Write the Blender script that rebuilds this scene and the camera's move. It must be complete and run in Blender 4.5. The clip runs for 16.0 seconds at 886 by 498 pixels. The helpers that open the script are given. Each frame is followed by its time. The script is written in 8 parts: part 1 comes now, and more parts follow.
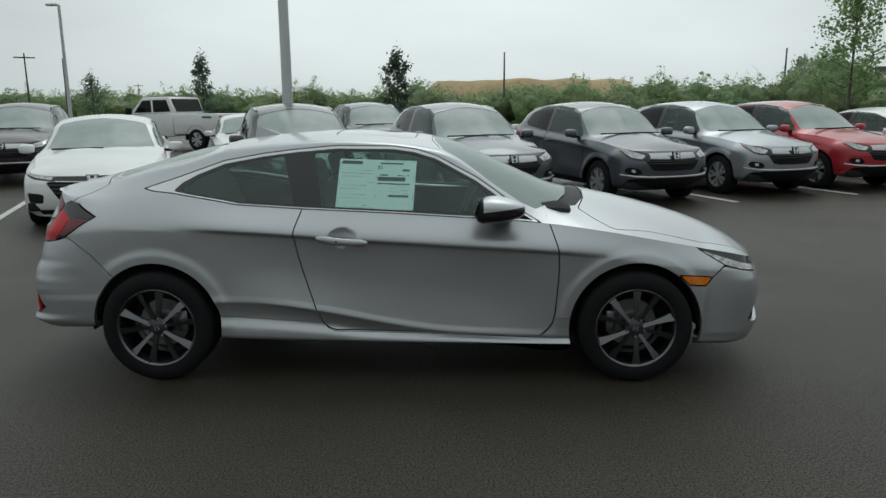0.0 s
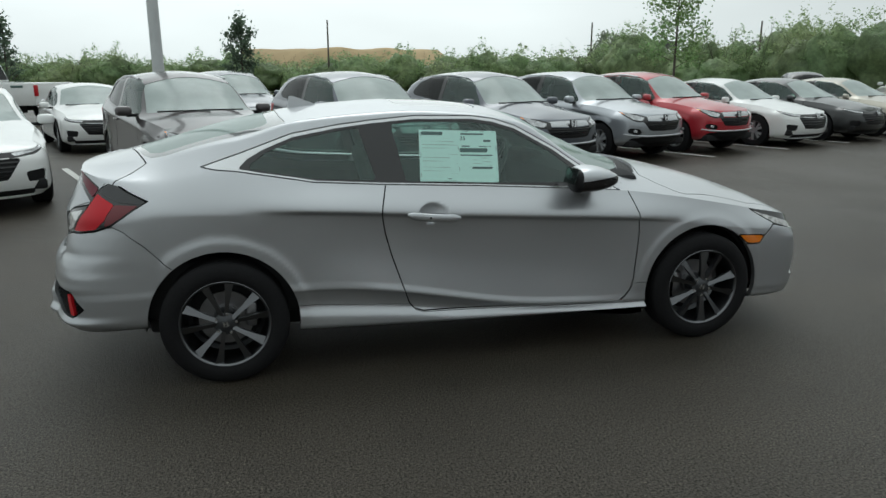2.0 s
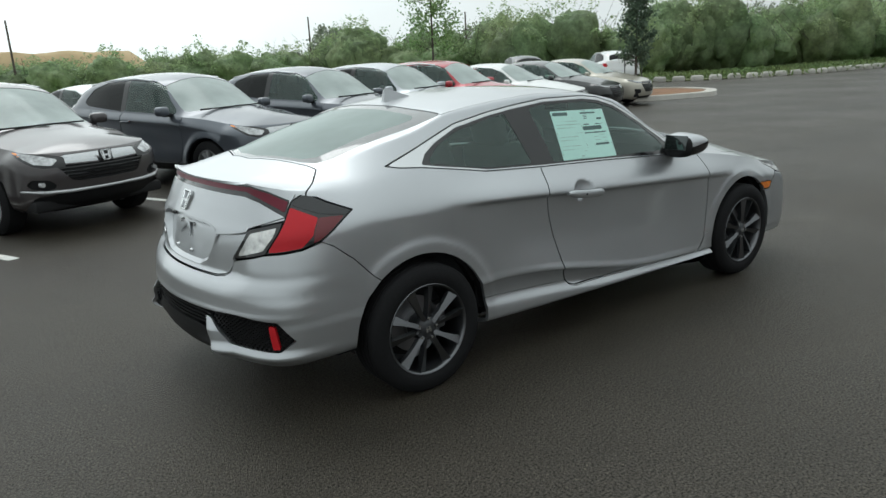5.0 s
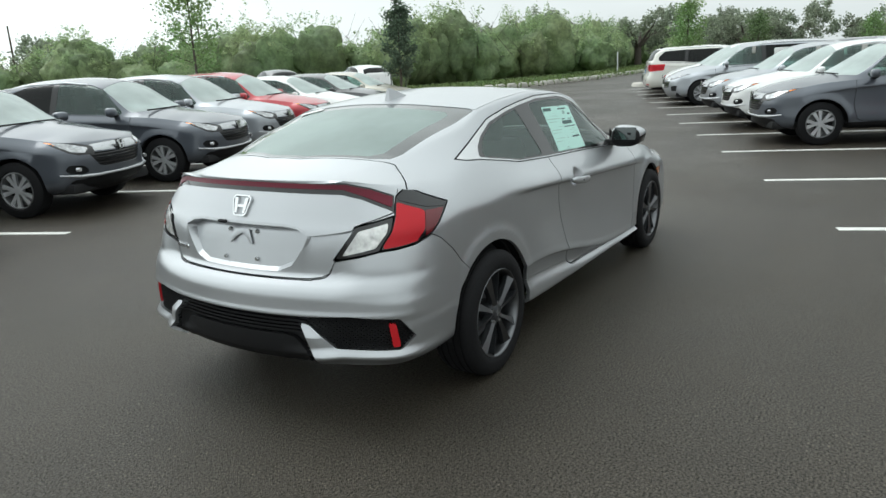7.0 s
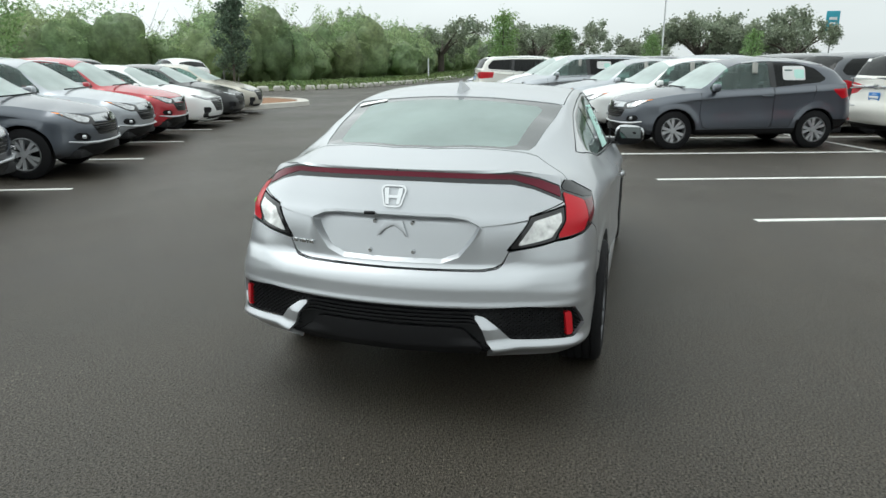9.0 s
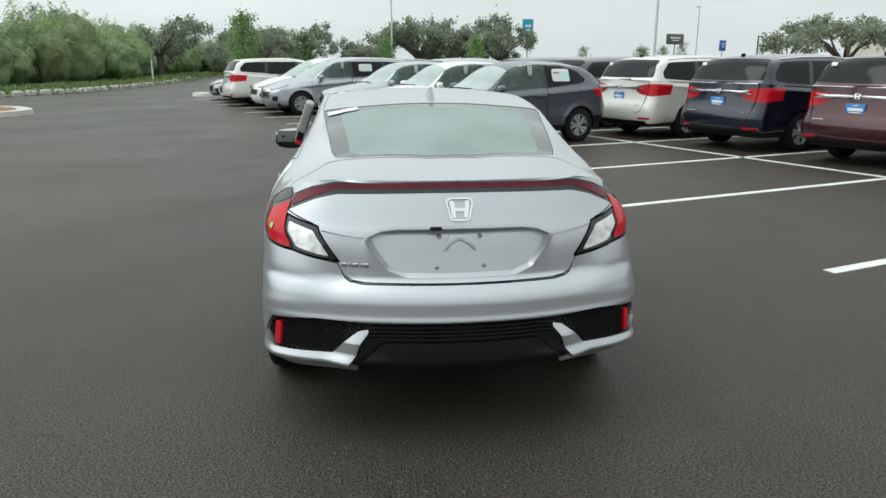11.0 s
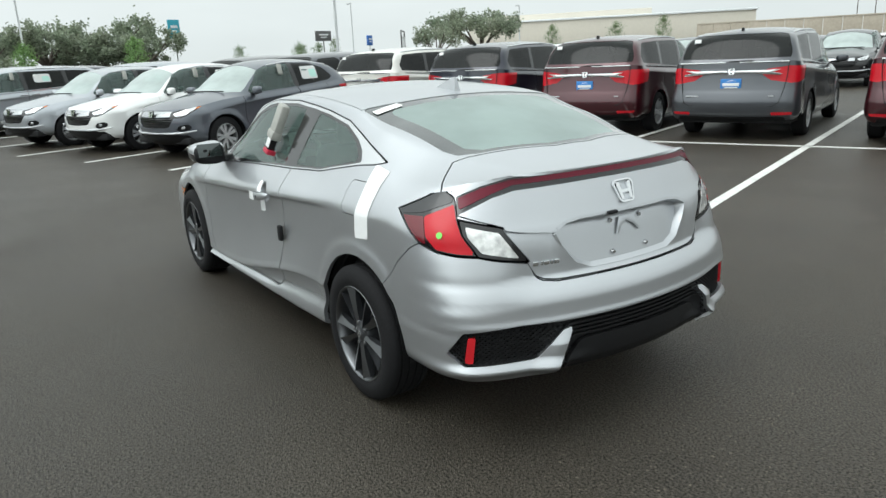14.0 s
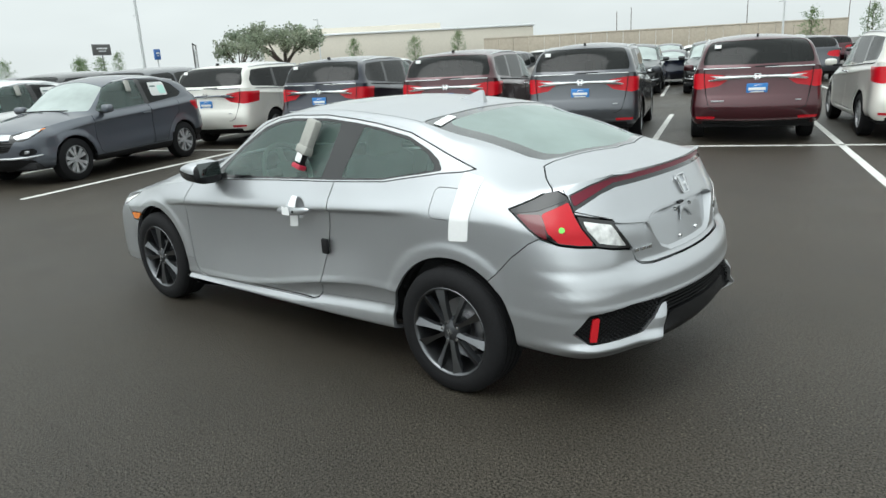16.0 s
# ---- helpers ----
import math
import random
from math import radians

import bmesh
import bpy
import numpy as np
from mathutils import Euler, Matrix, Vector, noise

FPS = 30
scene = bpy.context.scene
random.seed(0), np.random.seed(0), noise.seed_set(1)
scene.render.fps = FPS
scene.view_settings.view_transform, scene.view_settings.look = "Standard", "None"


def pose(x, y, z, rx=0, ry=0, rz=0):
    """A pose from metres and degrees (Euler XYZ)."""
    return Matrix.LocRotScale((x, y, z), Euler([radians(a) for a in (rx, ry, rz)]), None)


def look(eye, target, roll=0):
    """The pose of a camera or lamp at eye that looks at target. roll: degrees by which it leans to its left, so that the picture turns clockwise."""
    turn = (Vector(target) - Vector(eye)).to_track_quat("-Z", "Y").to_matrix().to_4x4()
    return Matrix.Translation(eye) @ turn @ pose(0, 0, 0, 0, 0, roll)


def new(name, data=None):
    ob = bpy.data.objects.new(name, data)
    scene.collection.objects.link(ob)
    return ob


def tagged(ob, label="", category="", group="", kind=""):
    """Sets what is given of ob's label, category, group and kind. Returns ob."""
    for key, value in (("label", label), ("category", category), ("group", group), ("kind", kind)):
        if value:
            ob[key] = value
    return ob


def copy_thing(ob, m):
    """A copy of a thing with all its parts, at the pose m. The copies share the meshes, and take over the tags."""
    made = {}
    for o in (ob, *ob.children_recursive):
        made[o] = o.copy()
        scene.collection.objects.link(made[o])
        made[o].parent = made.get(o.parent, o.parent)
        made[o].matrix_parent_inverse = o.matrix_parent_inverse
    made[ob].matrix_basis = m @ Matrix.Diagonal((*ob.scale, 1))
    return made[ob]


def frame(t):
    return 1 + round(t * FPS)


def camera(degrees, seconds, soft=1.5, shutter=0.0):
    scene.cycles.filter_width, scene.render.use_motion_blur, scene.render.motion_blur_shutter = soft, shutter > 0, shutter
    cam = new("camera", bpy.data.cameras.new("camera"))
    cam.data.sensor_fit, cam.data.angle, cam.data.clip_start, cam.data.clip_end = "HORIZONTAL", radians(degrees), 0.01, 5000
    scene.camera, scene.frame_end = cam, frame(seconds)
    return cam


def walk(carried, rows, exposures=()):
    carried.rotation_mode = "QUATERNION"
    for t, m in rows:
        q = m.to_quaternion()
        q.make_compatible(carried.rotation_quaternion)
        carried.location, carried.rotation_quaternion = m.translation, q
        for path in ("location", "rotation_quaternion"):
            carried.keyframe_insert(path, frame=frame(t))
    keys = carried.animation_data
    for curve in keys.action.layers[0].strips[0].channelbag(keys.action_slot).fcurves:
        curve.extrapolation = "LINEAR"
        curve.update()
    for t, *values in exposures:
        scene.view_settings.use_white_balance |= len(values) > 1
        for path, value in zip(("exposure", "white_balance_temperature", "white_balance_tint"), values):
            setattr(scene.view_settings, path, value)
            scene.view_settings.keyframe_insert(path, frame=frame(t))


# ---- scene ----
cam = camera(64.0, 16.0)
PATH = [
    (0, (0.377, -4.684, 1.542), (0.326, -2.724, 1.146), -0.4),
    (0.5, (0.032, -4.663, 1.522), (0.062, -2.707, 1.106), -0.3),
    (1, (-0.324, -4.537, 1.513), (-0.232, -2.601, 1.016), -1.0),
    (1.5, (-0.712, -4.484, 1.513), (-0.368, -2.573, 1.035), 0.3),
    (2, (-1.079, -4.411, 1.536), (-0.623, -2.523, 1.059), -0.1),
    (2.5, (-1.41, -4.24, 1.527), (-0.805, -2.388, 1.075), -1.1),
    (3, (-1.807, -4.186, 1.51), (-1.033, -2.397, 1.062), 1.2),
    (3.5, (-2.183, -4.09, 1.548), (-1.215, -2.409, 1.062), -0.3),
    (3.7, (-2.315, -4.019, 1.523), (-1.325, -2.346, 1.051), -0.9),
    (5.8, (-3.699, -3.138, 1.557), (-2.327, -1.781, 1.03), -0.8),
    (6, (-3.836, -3.053, 1.539), (-2.365, -1.795, 1.037), 1.1),
    (6.5, (-4.129, -2.788, 1.572), (-2.536, -1.696, 1.052), 0.2),
    (7, (-4.323, -2.433, 1.536), (-2.685, -1.404, 1.031), -2.9),
    (7.5, (-4.576, -2.102, 1.536), (-2.86, -1.201, 1.042), 0.1),
    (8, (-4.799, -1.769, 1.564), (-3.009, -1.035, 1.058), -0.3),
    (8.5, (-4.85, -1.369, 1.521), (-3.032, -0.688, 1.043), -3.8),
    (9, (-4.967, -0.996, 1.523), (-3.102, -0.485, 1.011), -0.0),
    (9.2, (-5.019, -0.837, 1.544), (-3.12, -0.442, 1.057), -0.8),
    (11.3, (-4.912, 0.586, 1.539), (-3.0, 0.291, 1.033), -1.4),
    (11.5, (-4.835, 0.716, 1.523), (-2.929, 0.378, 1.022), -3.2),
    (12, (-4.664, 1.037, 1.524), (-2.797, 0.589, 0.964), -2.5),
    (12.5, (-4.618, 1.393, 1.549), (-2.84, 0.663, 0.995), -1.2),
    (13, (-4.502, 1.651, 1.542), (-2.764, 0.837, 0.982), -3.5),
    (13.5, (-4.268, 1.9, 1.55), (-2.573, 0.98, 1.019), -4.7),
    (14, (-4.115, 2.202, 1.535), (-2.502, 1.144, 1.006), -2.7),
    (14.5, (-3.976, 2.504, 1.58), (-2.498, 1.27, 1.037), -2.9),
    (15, (-3.743, 2.752, 1.562), (-2.319, 1.454, 1.027), -6.0),
    (15.5, (-3.585, 3.032, 1.569), (-2.206, 1.687, 1.03), -3.7),
    (16, (-3.437, 3.327, 1.606), (-2.182, 1.859, 1.085), -3.0),
]
walk(cam, [(t, look(eye, target, roll)) for t, eye, target, roll in PATH],
     exposures=((0.0, -0.68, 6200, 5), (1.0, -0.54, 6200, 5), (2.0, -0.38, 6200, 5), (3.5, -0.32, 6200, 5), (6.0, 0.10, 6200, 6), (7.5, 0.33, 6250, 6), (9.0, 0.36, 6250, 6), (11.5, 0.24, 6250, 6), (13.0, 0.38, 6250, 6), (16.0, 0.42, 6250, 6)))

# ---- light ----
world = bpy.data.worlds.new("overcast_sky")
scene.world = world
world.use_nodes = True
wn, wl = world.node_tree.nodes, world.node_tree.links
wn.clear()
SUN_UP, SUN_ROUND = radians(52), radians(8)
sky_tex = wn.new("ShaderNodeTexSky")
sky_tex.sky_type = "NISHITA"
sky_tex.sun_disc = False
sky_tex.sun_elevation, sky_tex.sun_rotation = SUN_UP, SUN_ROUND
sky_tex.air_density, sky_tex.dust_density, sky_tex.ozone_density = 1.0, 6.0, 1.0
pale = wn.new("ShaderNodeHueSaturation")
pale.inputs["Saturation"].default_value = 0.08
cloud_mix = wn.new("ShaderNodeMix")
cloud_mix.data_type = "RGBA"
cloud_mix.inputs["Factor"].default_value = 0.82
grad = wn.new("ShaderNodeTexCoord")
sep = wn.new("ShaderNodeSeparateXYZ")
wl.new(grad.outputs["Generated"], sep.inputs[0])
ramp = wn.new("ShaderNodeValToRGB")     # an overcast sky is darkest along the horizon
ramp.color_ramp.elements[0].position, ramp.color_ramp.elements[0].color = 0.0, (11.4, 11.9, 11.7, 1)
ramp.color_ramp.elements[1].position, ramp.color_ramp.elements[1].color = 1.0, (20.6, 21.5, 21.1, 1)
for place, level in ((0.2, 12.2), (0.5, 15.5)):
    step = ramp.color_ramp.elements.new(place)
    step.color = (level * 0.957, level, level * 0.982, 1)
wl.new(sep.outputs[2], ramp.inputs[0])
wl.new(sky_tex.outputs[0], pale.inputs["Color"])
wl.new(pale.outputs[0], cloud_mix.inputs["A"])
wl.new(ramp.outputs[0], cloud_mix.inputs["B"])
back = wn.new("ShaderNodeBackground")
back.inputs["Strength"].default_value = 0.1
half = wn.new("ShaderNodeMath")     # the cloud is brighter on the sun's side
half.operation = "MULTIPLY_ADD"
half.inputs[1].default_value = half.inputs[2].default_value = 0.5
wl.new(sep.outputs[1], half.inputs[0])
side = wn.new("ShaderNodeValToRGB")
side.color_ramp.elements[0].position, side.color_ramp.elements[0].color = 0.0, (0.62, 0.62, 0.62, 1)
side.color_ramp.elements[1].position, side.color_ramp.elements[1].color = 1.0, (1.25, 1.25, 1.25, 1)
for place, level in ((0.5, 0.65), (0.75, 0.75), (0.925, 0.98)):
    step = side.color_ramp.elements.new(place)
    step.color = (level, level, level, 1)
wl.new(half.outputs[0], side.inputs[0])
lit = wn.new("ShaderNodeVectorMath")
lit.operation = "SCALE"
bank = wn.new("ShaderNodeTexNoise")
bank.inputs["Scale"].default_value, bank.inputs["Detail"].default_value = 2.2, 4
stretch = wn.new("ShaderNodeMapping")
stretch.inputs["Scale"].default_value = (1, 1, 3.5)
wl.new(grad.outputs["Generated"], stretch.inputs["Vector"])
wl.new(stretch.outputs[0], bank.inputs["Vector"])
banks = wn.new("ShaderNodeMapRange")
for key, value in zip(("From Min", "From Max", "To Min", "To Max"), (0.3, 0.7, 0.92, 1.08)):
    banks.inputs[key].default_value = value
wl.new(bank.outputs[0], banks.inputs["Value"])
cloudy = wn.new("ShaderNodeVectorMath")
cloudy.operation = "SCALE"
wl.new(cloud_mix.outputs["Result"], cloudy.inputs[0])
wl.new(banks.outputs[0], cloudy.inputs["Scale"])
wl.new(cloudy.outputs[0], lit.inputs[0])
wl.new(side.outputs[0], lit.inputs["Scale"])
wl.new(lit.outputs[0], back.inputs["Color"])
out = wn.new("ShaderNodeOutputWorld")
wl.new(back.outputs[0], out.inputs["Surface"])

sun = new("sun", bpy.data.lights.new("sun", "SUN"))
sun.data.energy, sun.data.angle, sun.data.color = 0.7, radians(35), (1, 0.98, 0.95)
sun.matrix_world = look((0, 0, 30), (0 - math.sin(SUN_ROUND) * 10, -math.cos(SUN_ROUND) * 10, 30 - 16))


# ---- materials ----
def material(name, color, rough=0.5, metal=0.0, coat=0.0, spec=0.5, vary=0.0, grain=60.0, bump=0.0, scale2=3.0, per_object=0.0):
    """A plain surface with two scales of colour change, fine relief and, where wanted, a change from object to object."""
    m = bpy.data.materials.new(name)
    m.use_nodes = True
    nt = m.node_tree
    b = nt.nodes["Principled BSDF"]
    b.inputs["Base Color"].default_value = (*color, 1)
    b.inputs["Roughness"].default_value = rough
    b.inputs["Metallic"].default_value = metal
    b.inputs["Coat Weight"].default_value = coat
    b.inputs["Coat Roughness"].default_value = 0.04
    b.inputs["Specular IOR Level"].default_value = spec
    if vary or bump or per_object:
        tc = nt.nodes.new("ShaderNodeTexCoord")
        n1, n2 = nt.nodes.new("ShaderNodeTexNoise"), nt.nodes.new("ShaderNodeTexNoise")
        n1.inputs["Scale"].default_value, n2.inputs["Scale"].default_value = grain, scale2
        n1.inputs["Detail"].default_value = n2.inputs["Detail"].default_value = 4
        for n in (n1, n2):
            nt.links.new(tc.outputs["Object"], n.inputs["Vector"])
        add = nt.nodes.new("ShaderNodeMath")
        nt.links.new(n1.outputs[0], add.inputs[0])
        nt.links.new(n2.outputs[0], add.inputs[1])
        mr = nt.nodes.new("ShaderNodeMapRange")
        mr.inputs["From Min"].default_value, mr.inputs["From Max"].default_value = 0.6, 1.4
        mr.inputs["To Min"].default_value, mr.inputs["To Max"].default_value = 1 - vary, 1 + vary
        nt.links.new(add.outputs[0], mr.inputs["Value"])
        val = mr.outputs[0]
        if per_object:
            oi = nt.nodes.new("ShaderNodeObjectInfo")
            ma = nt.nodes.new("ShaderNodeMath")
            ma.operation = "MULTIPLY_ADD"
            ma.inputs[1].default_value, ma.inputs[2].default_value = per_object, 1 - per_object / 2
            nt.links.new(oi.outputs["Random"], ma.inputs[0])
            mu = nt.nodes.new("ShaderNodeMath")
            mu.operation = "MULTIPLY"
            nt.links.new(ma.outputs[0], mu.inputs[0])
            nt.links.new(val, mu.inputs[1])
            val = mu.outputs[0]
        sc = nt.nodes.new("ShaderNodeVectorMath")
        sc.operation = "SCALE"
        sc.inputs[0].default_value = color
        nt.links.new(val, sc.inputs["Scale"])
        nt.links.new(sc.outputs[0], b.inputs["Base Color"])
        if bump:
            bp = nt.nodes.new("ShaderNodeBump")
            bp.inputs["Strength"].default_value, bp.inputs["Distance"].default_value = bump, 0.01
            nt.links.new(n1.outputs[0], bp.inputs["Height"])
            nt.links.new(bp.outputs[0], b.inputs["Normal"])
    return m


def paint(name, color, metal=0.0, rough=0.35):
    """Car paint: a base with fine flake under a clear coat, dulled by a thin film of dust and drizzle."""
    m = material(name, color, rough, metal, 1.0, 0.5, 0.05, 900.0, 0.0, 2.0)
    b = m.node_tree.nodes["Principled BSDF"]
    b.inputs["Coat Roughness"].default_value = 0.09
    return m


def glass(name, tint, gloss=0.03, film=0.0, film_color=(0.62, 0.70, 0.67), ior=1.55):
    """Tinted car glass: clear by its tint, mirror-like by the angle, with a diffuse film of drizzle and dust that also
    paints in mirrored sky.
    """
    m = bpy.data.materials.new(name)
    m.use_nodes = True
    nt = m.node_tree
    nt.nodes.clear()
    o, mix = nt.nodes.new("ShaderNodeOutputMaterial"), nt.nodes.new("ShaderNodeMixShader")
    tr, gl, fr = nt.nodes.new("ShaderNodeBsdfTransparent"), nt.nodes.new("ShaderNodeBsdfGlossy"), nt.nodes.new("ShaderNodeFresnel")
    tr.inputs[0].default_value = (*tint, 1)
    gl.inputs["Roughness"].default_value = gloss
    fr.inputs["IOR"].default_value = ior
    nt.links.new(fr.outputs[0], mix.inputs[0])
    nt.links.new(tr.outputs[0], mix.inputs[1])
    nt.links.new(gl.outputs[0], mix.inputs[2])
    # pale diffuse colour, drizzle in part, puts the sky's reflection into the pane
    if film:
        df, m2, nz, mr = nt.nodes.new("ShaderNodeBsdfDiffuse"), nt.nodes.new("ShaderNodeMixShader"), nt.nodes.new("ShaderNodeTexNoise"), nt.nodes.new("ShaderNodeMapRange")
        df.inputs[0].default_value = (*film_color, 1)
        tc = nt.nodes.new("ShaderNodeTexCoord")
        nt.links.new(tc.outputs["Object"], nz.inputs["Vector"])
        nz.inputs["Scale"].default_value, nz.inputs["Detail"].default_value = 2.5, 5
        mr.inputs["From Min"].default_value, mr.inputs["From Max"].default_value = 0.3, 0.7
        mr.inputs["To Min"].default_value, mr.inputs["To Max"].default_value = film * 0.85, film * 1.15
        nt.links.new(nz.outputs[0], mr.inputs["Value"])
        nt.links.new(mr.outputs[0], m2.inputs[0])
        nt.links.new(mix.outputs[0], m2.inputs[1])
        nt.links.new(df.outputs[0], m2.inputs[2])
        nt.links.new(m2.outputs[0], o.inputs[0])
    else:
        nt.links.new(mix.outputs[0], o.inputs[0])
    return m


SILVER = paint("silver_paint", (0.50, 0.515, 0.535), 0.82, 0.38)
SILVER.node_tree.nodes["Principled BSDF"].inputs["Coat Weight"].default_value = 0.7
SLATE = paint("slate_grey_paint", (0.098, 0.109, 0.130), 0.55, 0.36)
GREY = paint("gunmetal_paint", (0.066, 0.071, 0.081), 0.6, 0.36)
STEEL = paint("lunar_silver_paint", (0.40, 0.42, 0.45), 0.7, 0.36)
WHITE = paint("white_paint", (0.80, 0.81, 0.80), 0.0, 0.4)
PEARL = paint("pearl_white_paint", (0.72, 0.71, 0.66), 0.1, 0.4)
RED = paint("bright_red_paint", (0.42, 0.018, 0.03), 0.2, 0.35)
MAROON = paint("deep_red_paint", (0.050, 0.004, 0.009), 0.5, 0.30)
PLUM = paint("dark_plum_paint", (0.035, 0.018, 0.028), 0.4, 0.33)
NAVY = paint("navy_paint", (0.004, 0.007, 0.020), 0.35, 0.30)
BLACK = paint("black_paint", (0.012, 0.013, 0.014), 0.2, 0.3)
BEIGE = paint("champagne_paint", (0.50, 0.47, 0.40), 0.5, 0.38)
BLACK_TRIM = material("black_plastic", (0.010, 0.010, 0.011), 0.55, spec=0.25, vary=0.2, grain=300, bump=0.1)
GLOSS_BLACK = material("gloss_black", (0.008, 0.008, 0.009), 0.12, coat=0.5)
SHELL = material("dark_inner_shell", (0.006, 0.006, 0.007), 0.8)
CABIN = material("black_cabin_cloth", (0.025, 0.026, 0.028), 0.9, vary=0.2, grain=200)
SEAT = material("grey_seat_cloth", (0.16, 0.165, 0.17), 0.9, vary=0.15, grain=220, bump=0.2)
CHROME = material("chrome", (0.75, 0.76, 0.77), 0.12, 1.0)
ALLOY = material("silver_painted_alloy", (0.56, 0.57, 0.59), 0.32, 0.55, 0.4, vary=0.05, grain=300)
DARK_ALLOY = material("dark_painted_alloy", (0.055, 0.058, 0.063), 0.35, 0.5, 0.3)
TYRE = material("tyre_rubber", (0.011, 0.011, 0.012), 0.8, spec=0.2, vary=0.25, grain=80, bump=0.15)
RED_LENS = material("red_lamp_lens", (0.50, 0.006, 0.016), 0.28, 0.0, 0.12, spec=0.3)
DEEP_LENS = material("deep_red_lamp_lens", (0.13, 0.004, 0.010), 0.2, 0.0, 0.4)
CLEAR_LENS = material("clear_lamp_lens", (0.60, 0.60, 0.59), 0.12, 0.4, 0.7, vary=0.75, grain=34)
HEAD_LENS = material("headlamp_lens", (0.55, 0.56, 0.57), 0.12, 0.5, 1.0, vary=0.8, grain=22)
AMBER = material("amber_lens", (0.75, 0.20, 0.01), 0.2, 0.0, 0.8)
TINT = glass("tinted_window_glass", (0.46, 0.64, 0.58), 0.03, 0.10, (0.50, 0.70, 0.64))
# the strong film here paints bright sky onto rear window and windscreen
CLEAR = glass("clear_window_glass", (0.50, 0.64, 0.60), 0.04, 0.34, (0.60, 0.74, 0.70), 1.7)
PRIVACY = glass("dark_privacy_glass", (0.035, 0.04, 0.042), 0.04, 0.02, (0.4, 0.45, 0.44), 1.36)
PAPER = material("white_paper", (0.78, 0.79, 0.78), 0.7, vary=0.03)


# ---- making meshes ----
def part(name, mesh, mat, parent=None, label=""):
    """Links a bmesh or a mesh as one object under a thing or under a part."""
    if isinstance(mesh, bmesh.types.BMesh):
        me = bpy.data.meshes.new(name)
        mesh.to_mesh(me)
        mesh.free()
        mesh = me
    if not mesh.materials:
        mesh.materials.append(mat)
    ob = new(name, mesh)
    ob.parent = parent
    return tagged(ob, label)


def smooth_faces(bm, angle=35):
    for f in bm.faces:
        f.smooth = True
    for e in bm.edges:
        if len(e.link_faces) == 2 and e.calc_face_angle(0) > radians(angle):
            e.smooth = False
    return bm


def block(size, at=(0, 0, 0), bevel=0.0, m=None, segs=2):
    bm = bmesh.new()
    bmesh.ops.create_cube(bm, size=1, matrix=(m or Matrix()) @ Matrix.Translation(at) @ Matrix.Diagonal((*size, 1)))
    if bevel:
        bmesh.ops.bevel(bm, geom=bm.edges[:], offset=bevel, segments=segs, affect="EDGES", profile=0.5)
        smooth_faces(bm)
    return bm


def joined(*bms):
    """One bmesh out of several."""
    first = bms[0]
    for b in bms[1:]:
        me = bpy.data.meshes.new("tmp")
        b.to_mesh(me)
        first.from_mesh(me)
        b.free()
        bpy.data.meshes.remove(me)
    return first


def rod(r1, r2, p, q, sides=12, caps=True):
    bm = bmesh.new()
    p, q = Vector(p), Vector(q)
    d = q - p
    bmesh.ops.create_cone(bm, cap_ends=caps, segments=sides, radius1=r1, radius2=r2, depth=d.length,
                          matrix=Matrix.Translation((p + q) / 2) @ d.to_track_quat("Z", "Y").to_matrix().to_4x4())
    return smooth_faces(bm, 50)


def lathe(profile, sides=48, axis="Y"):
    """A turned body from (radius, along) pairs, round the y axis."""
    bm = bmesh.new()
    rings = []
    for k in range(sides):
        a = 2 * math.pi * k / sides
        rings.append([bm.verts.new((r * math.cos(a), h, r * math.sin(a))) for r, h in profile])
    for k in range(sides):
        p, q = rings[k], rings[(k + 1) % sides]
        for j in range(len(profile) - 1):
            bm.faces.new((p[j], q[j], q[j + 1], p[j + 1]))
    bmesh.ops.remove_doubles(bm, verts=bm.verts[:], dist=1e-5)
    bmesh.ops.recalc_face_normals(bm, faces=bm.faces[:])
    return smooth_faces(bm, 40)


def slab(outline, thick, m=None, bevel=0.0):
    """A plate from an outline in x and y, of a thickness towards z."""
    bm = bmesh.new()
    f = bm.faces.new([bm.verts.new((x, y, 0)) for x, y in outline])
    r = bmesh.ops.extrude_face_region(bm, geom=[f])
    bmesh.ops.translate(bm, verts=[v for v in r["geom"] if isinstance(v, bmesh.types.BMVert)], vec=(0, 0, thick))
    bmesh.ops.recalc_face_normals(bm, faces=bm.faces[:])
    if bevel:
        bmesh.ops.bevel(bm, geom=bm.edges[:], offset=bevel, segments=2, affect="EDGES", profile=0.5)
        smooth_faces(bm)
    if m:
        bm.transform(m)
    return bm


def words(text, size, thick=0.002):
    """A mesh of built-in lettering, centred, standing in x and y."""
    cu = bpy.data.curves.new("lettering", "FONT")
    cu.body, cu.size, cu.extrude, cu.align_x, cu.align_y = text, size, thick / 2, "CENTER", "CENTER"
    ob = bpy.data.objects.new("lettering", cu)
    scene.collection.objects.link(ob)
    me = bpy.data.meshes.new_from_object(ob.evaluated_get(bpy.context.evaluated_depsgraph_get()))
    bpy.data.objects.remove(ob)
    bm = bmesh.new()
    bm.from_mesh(me)
    bpy.data.meshes.remove(me)
    return bm


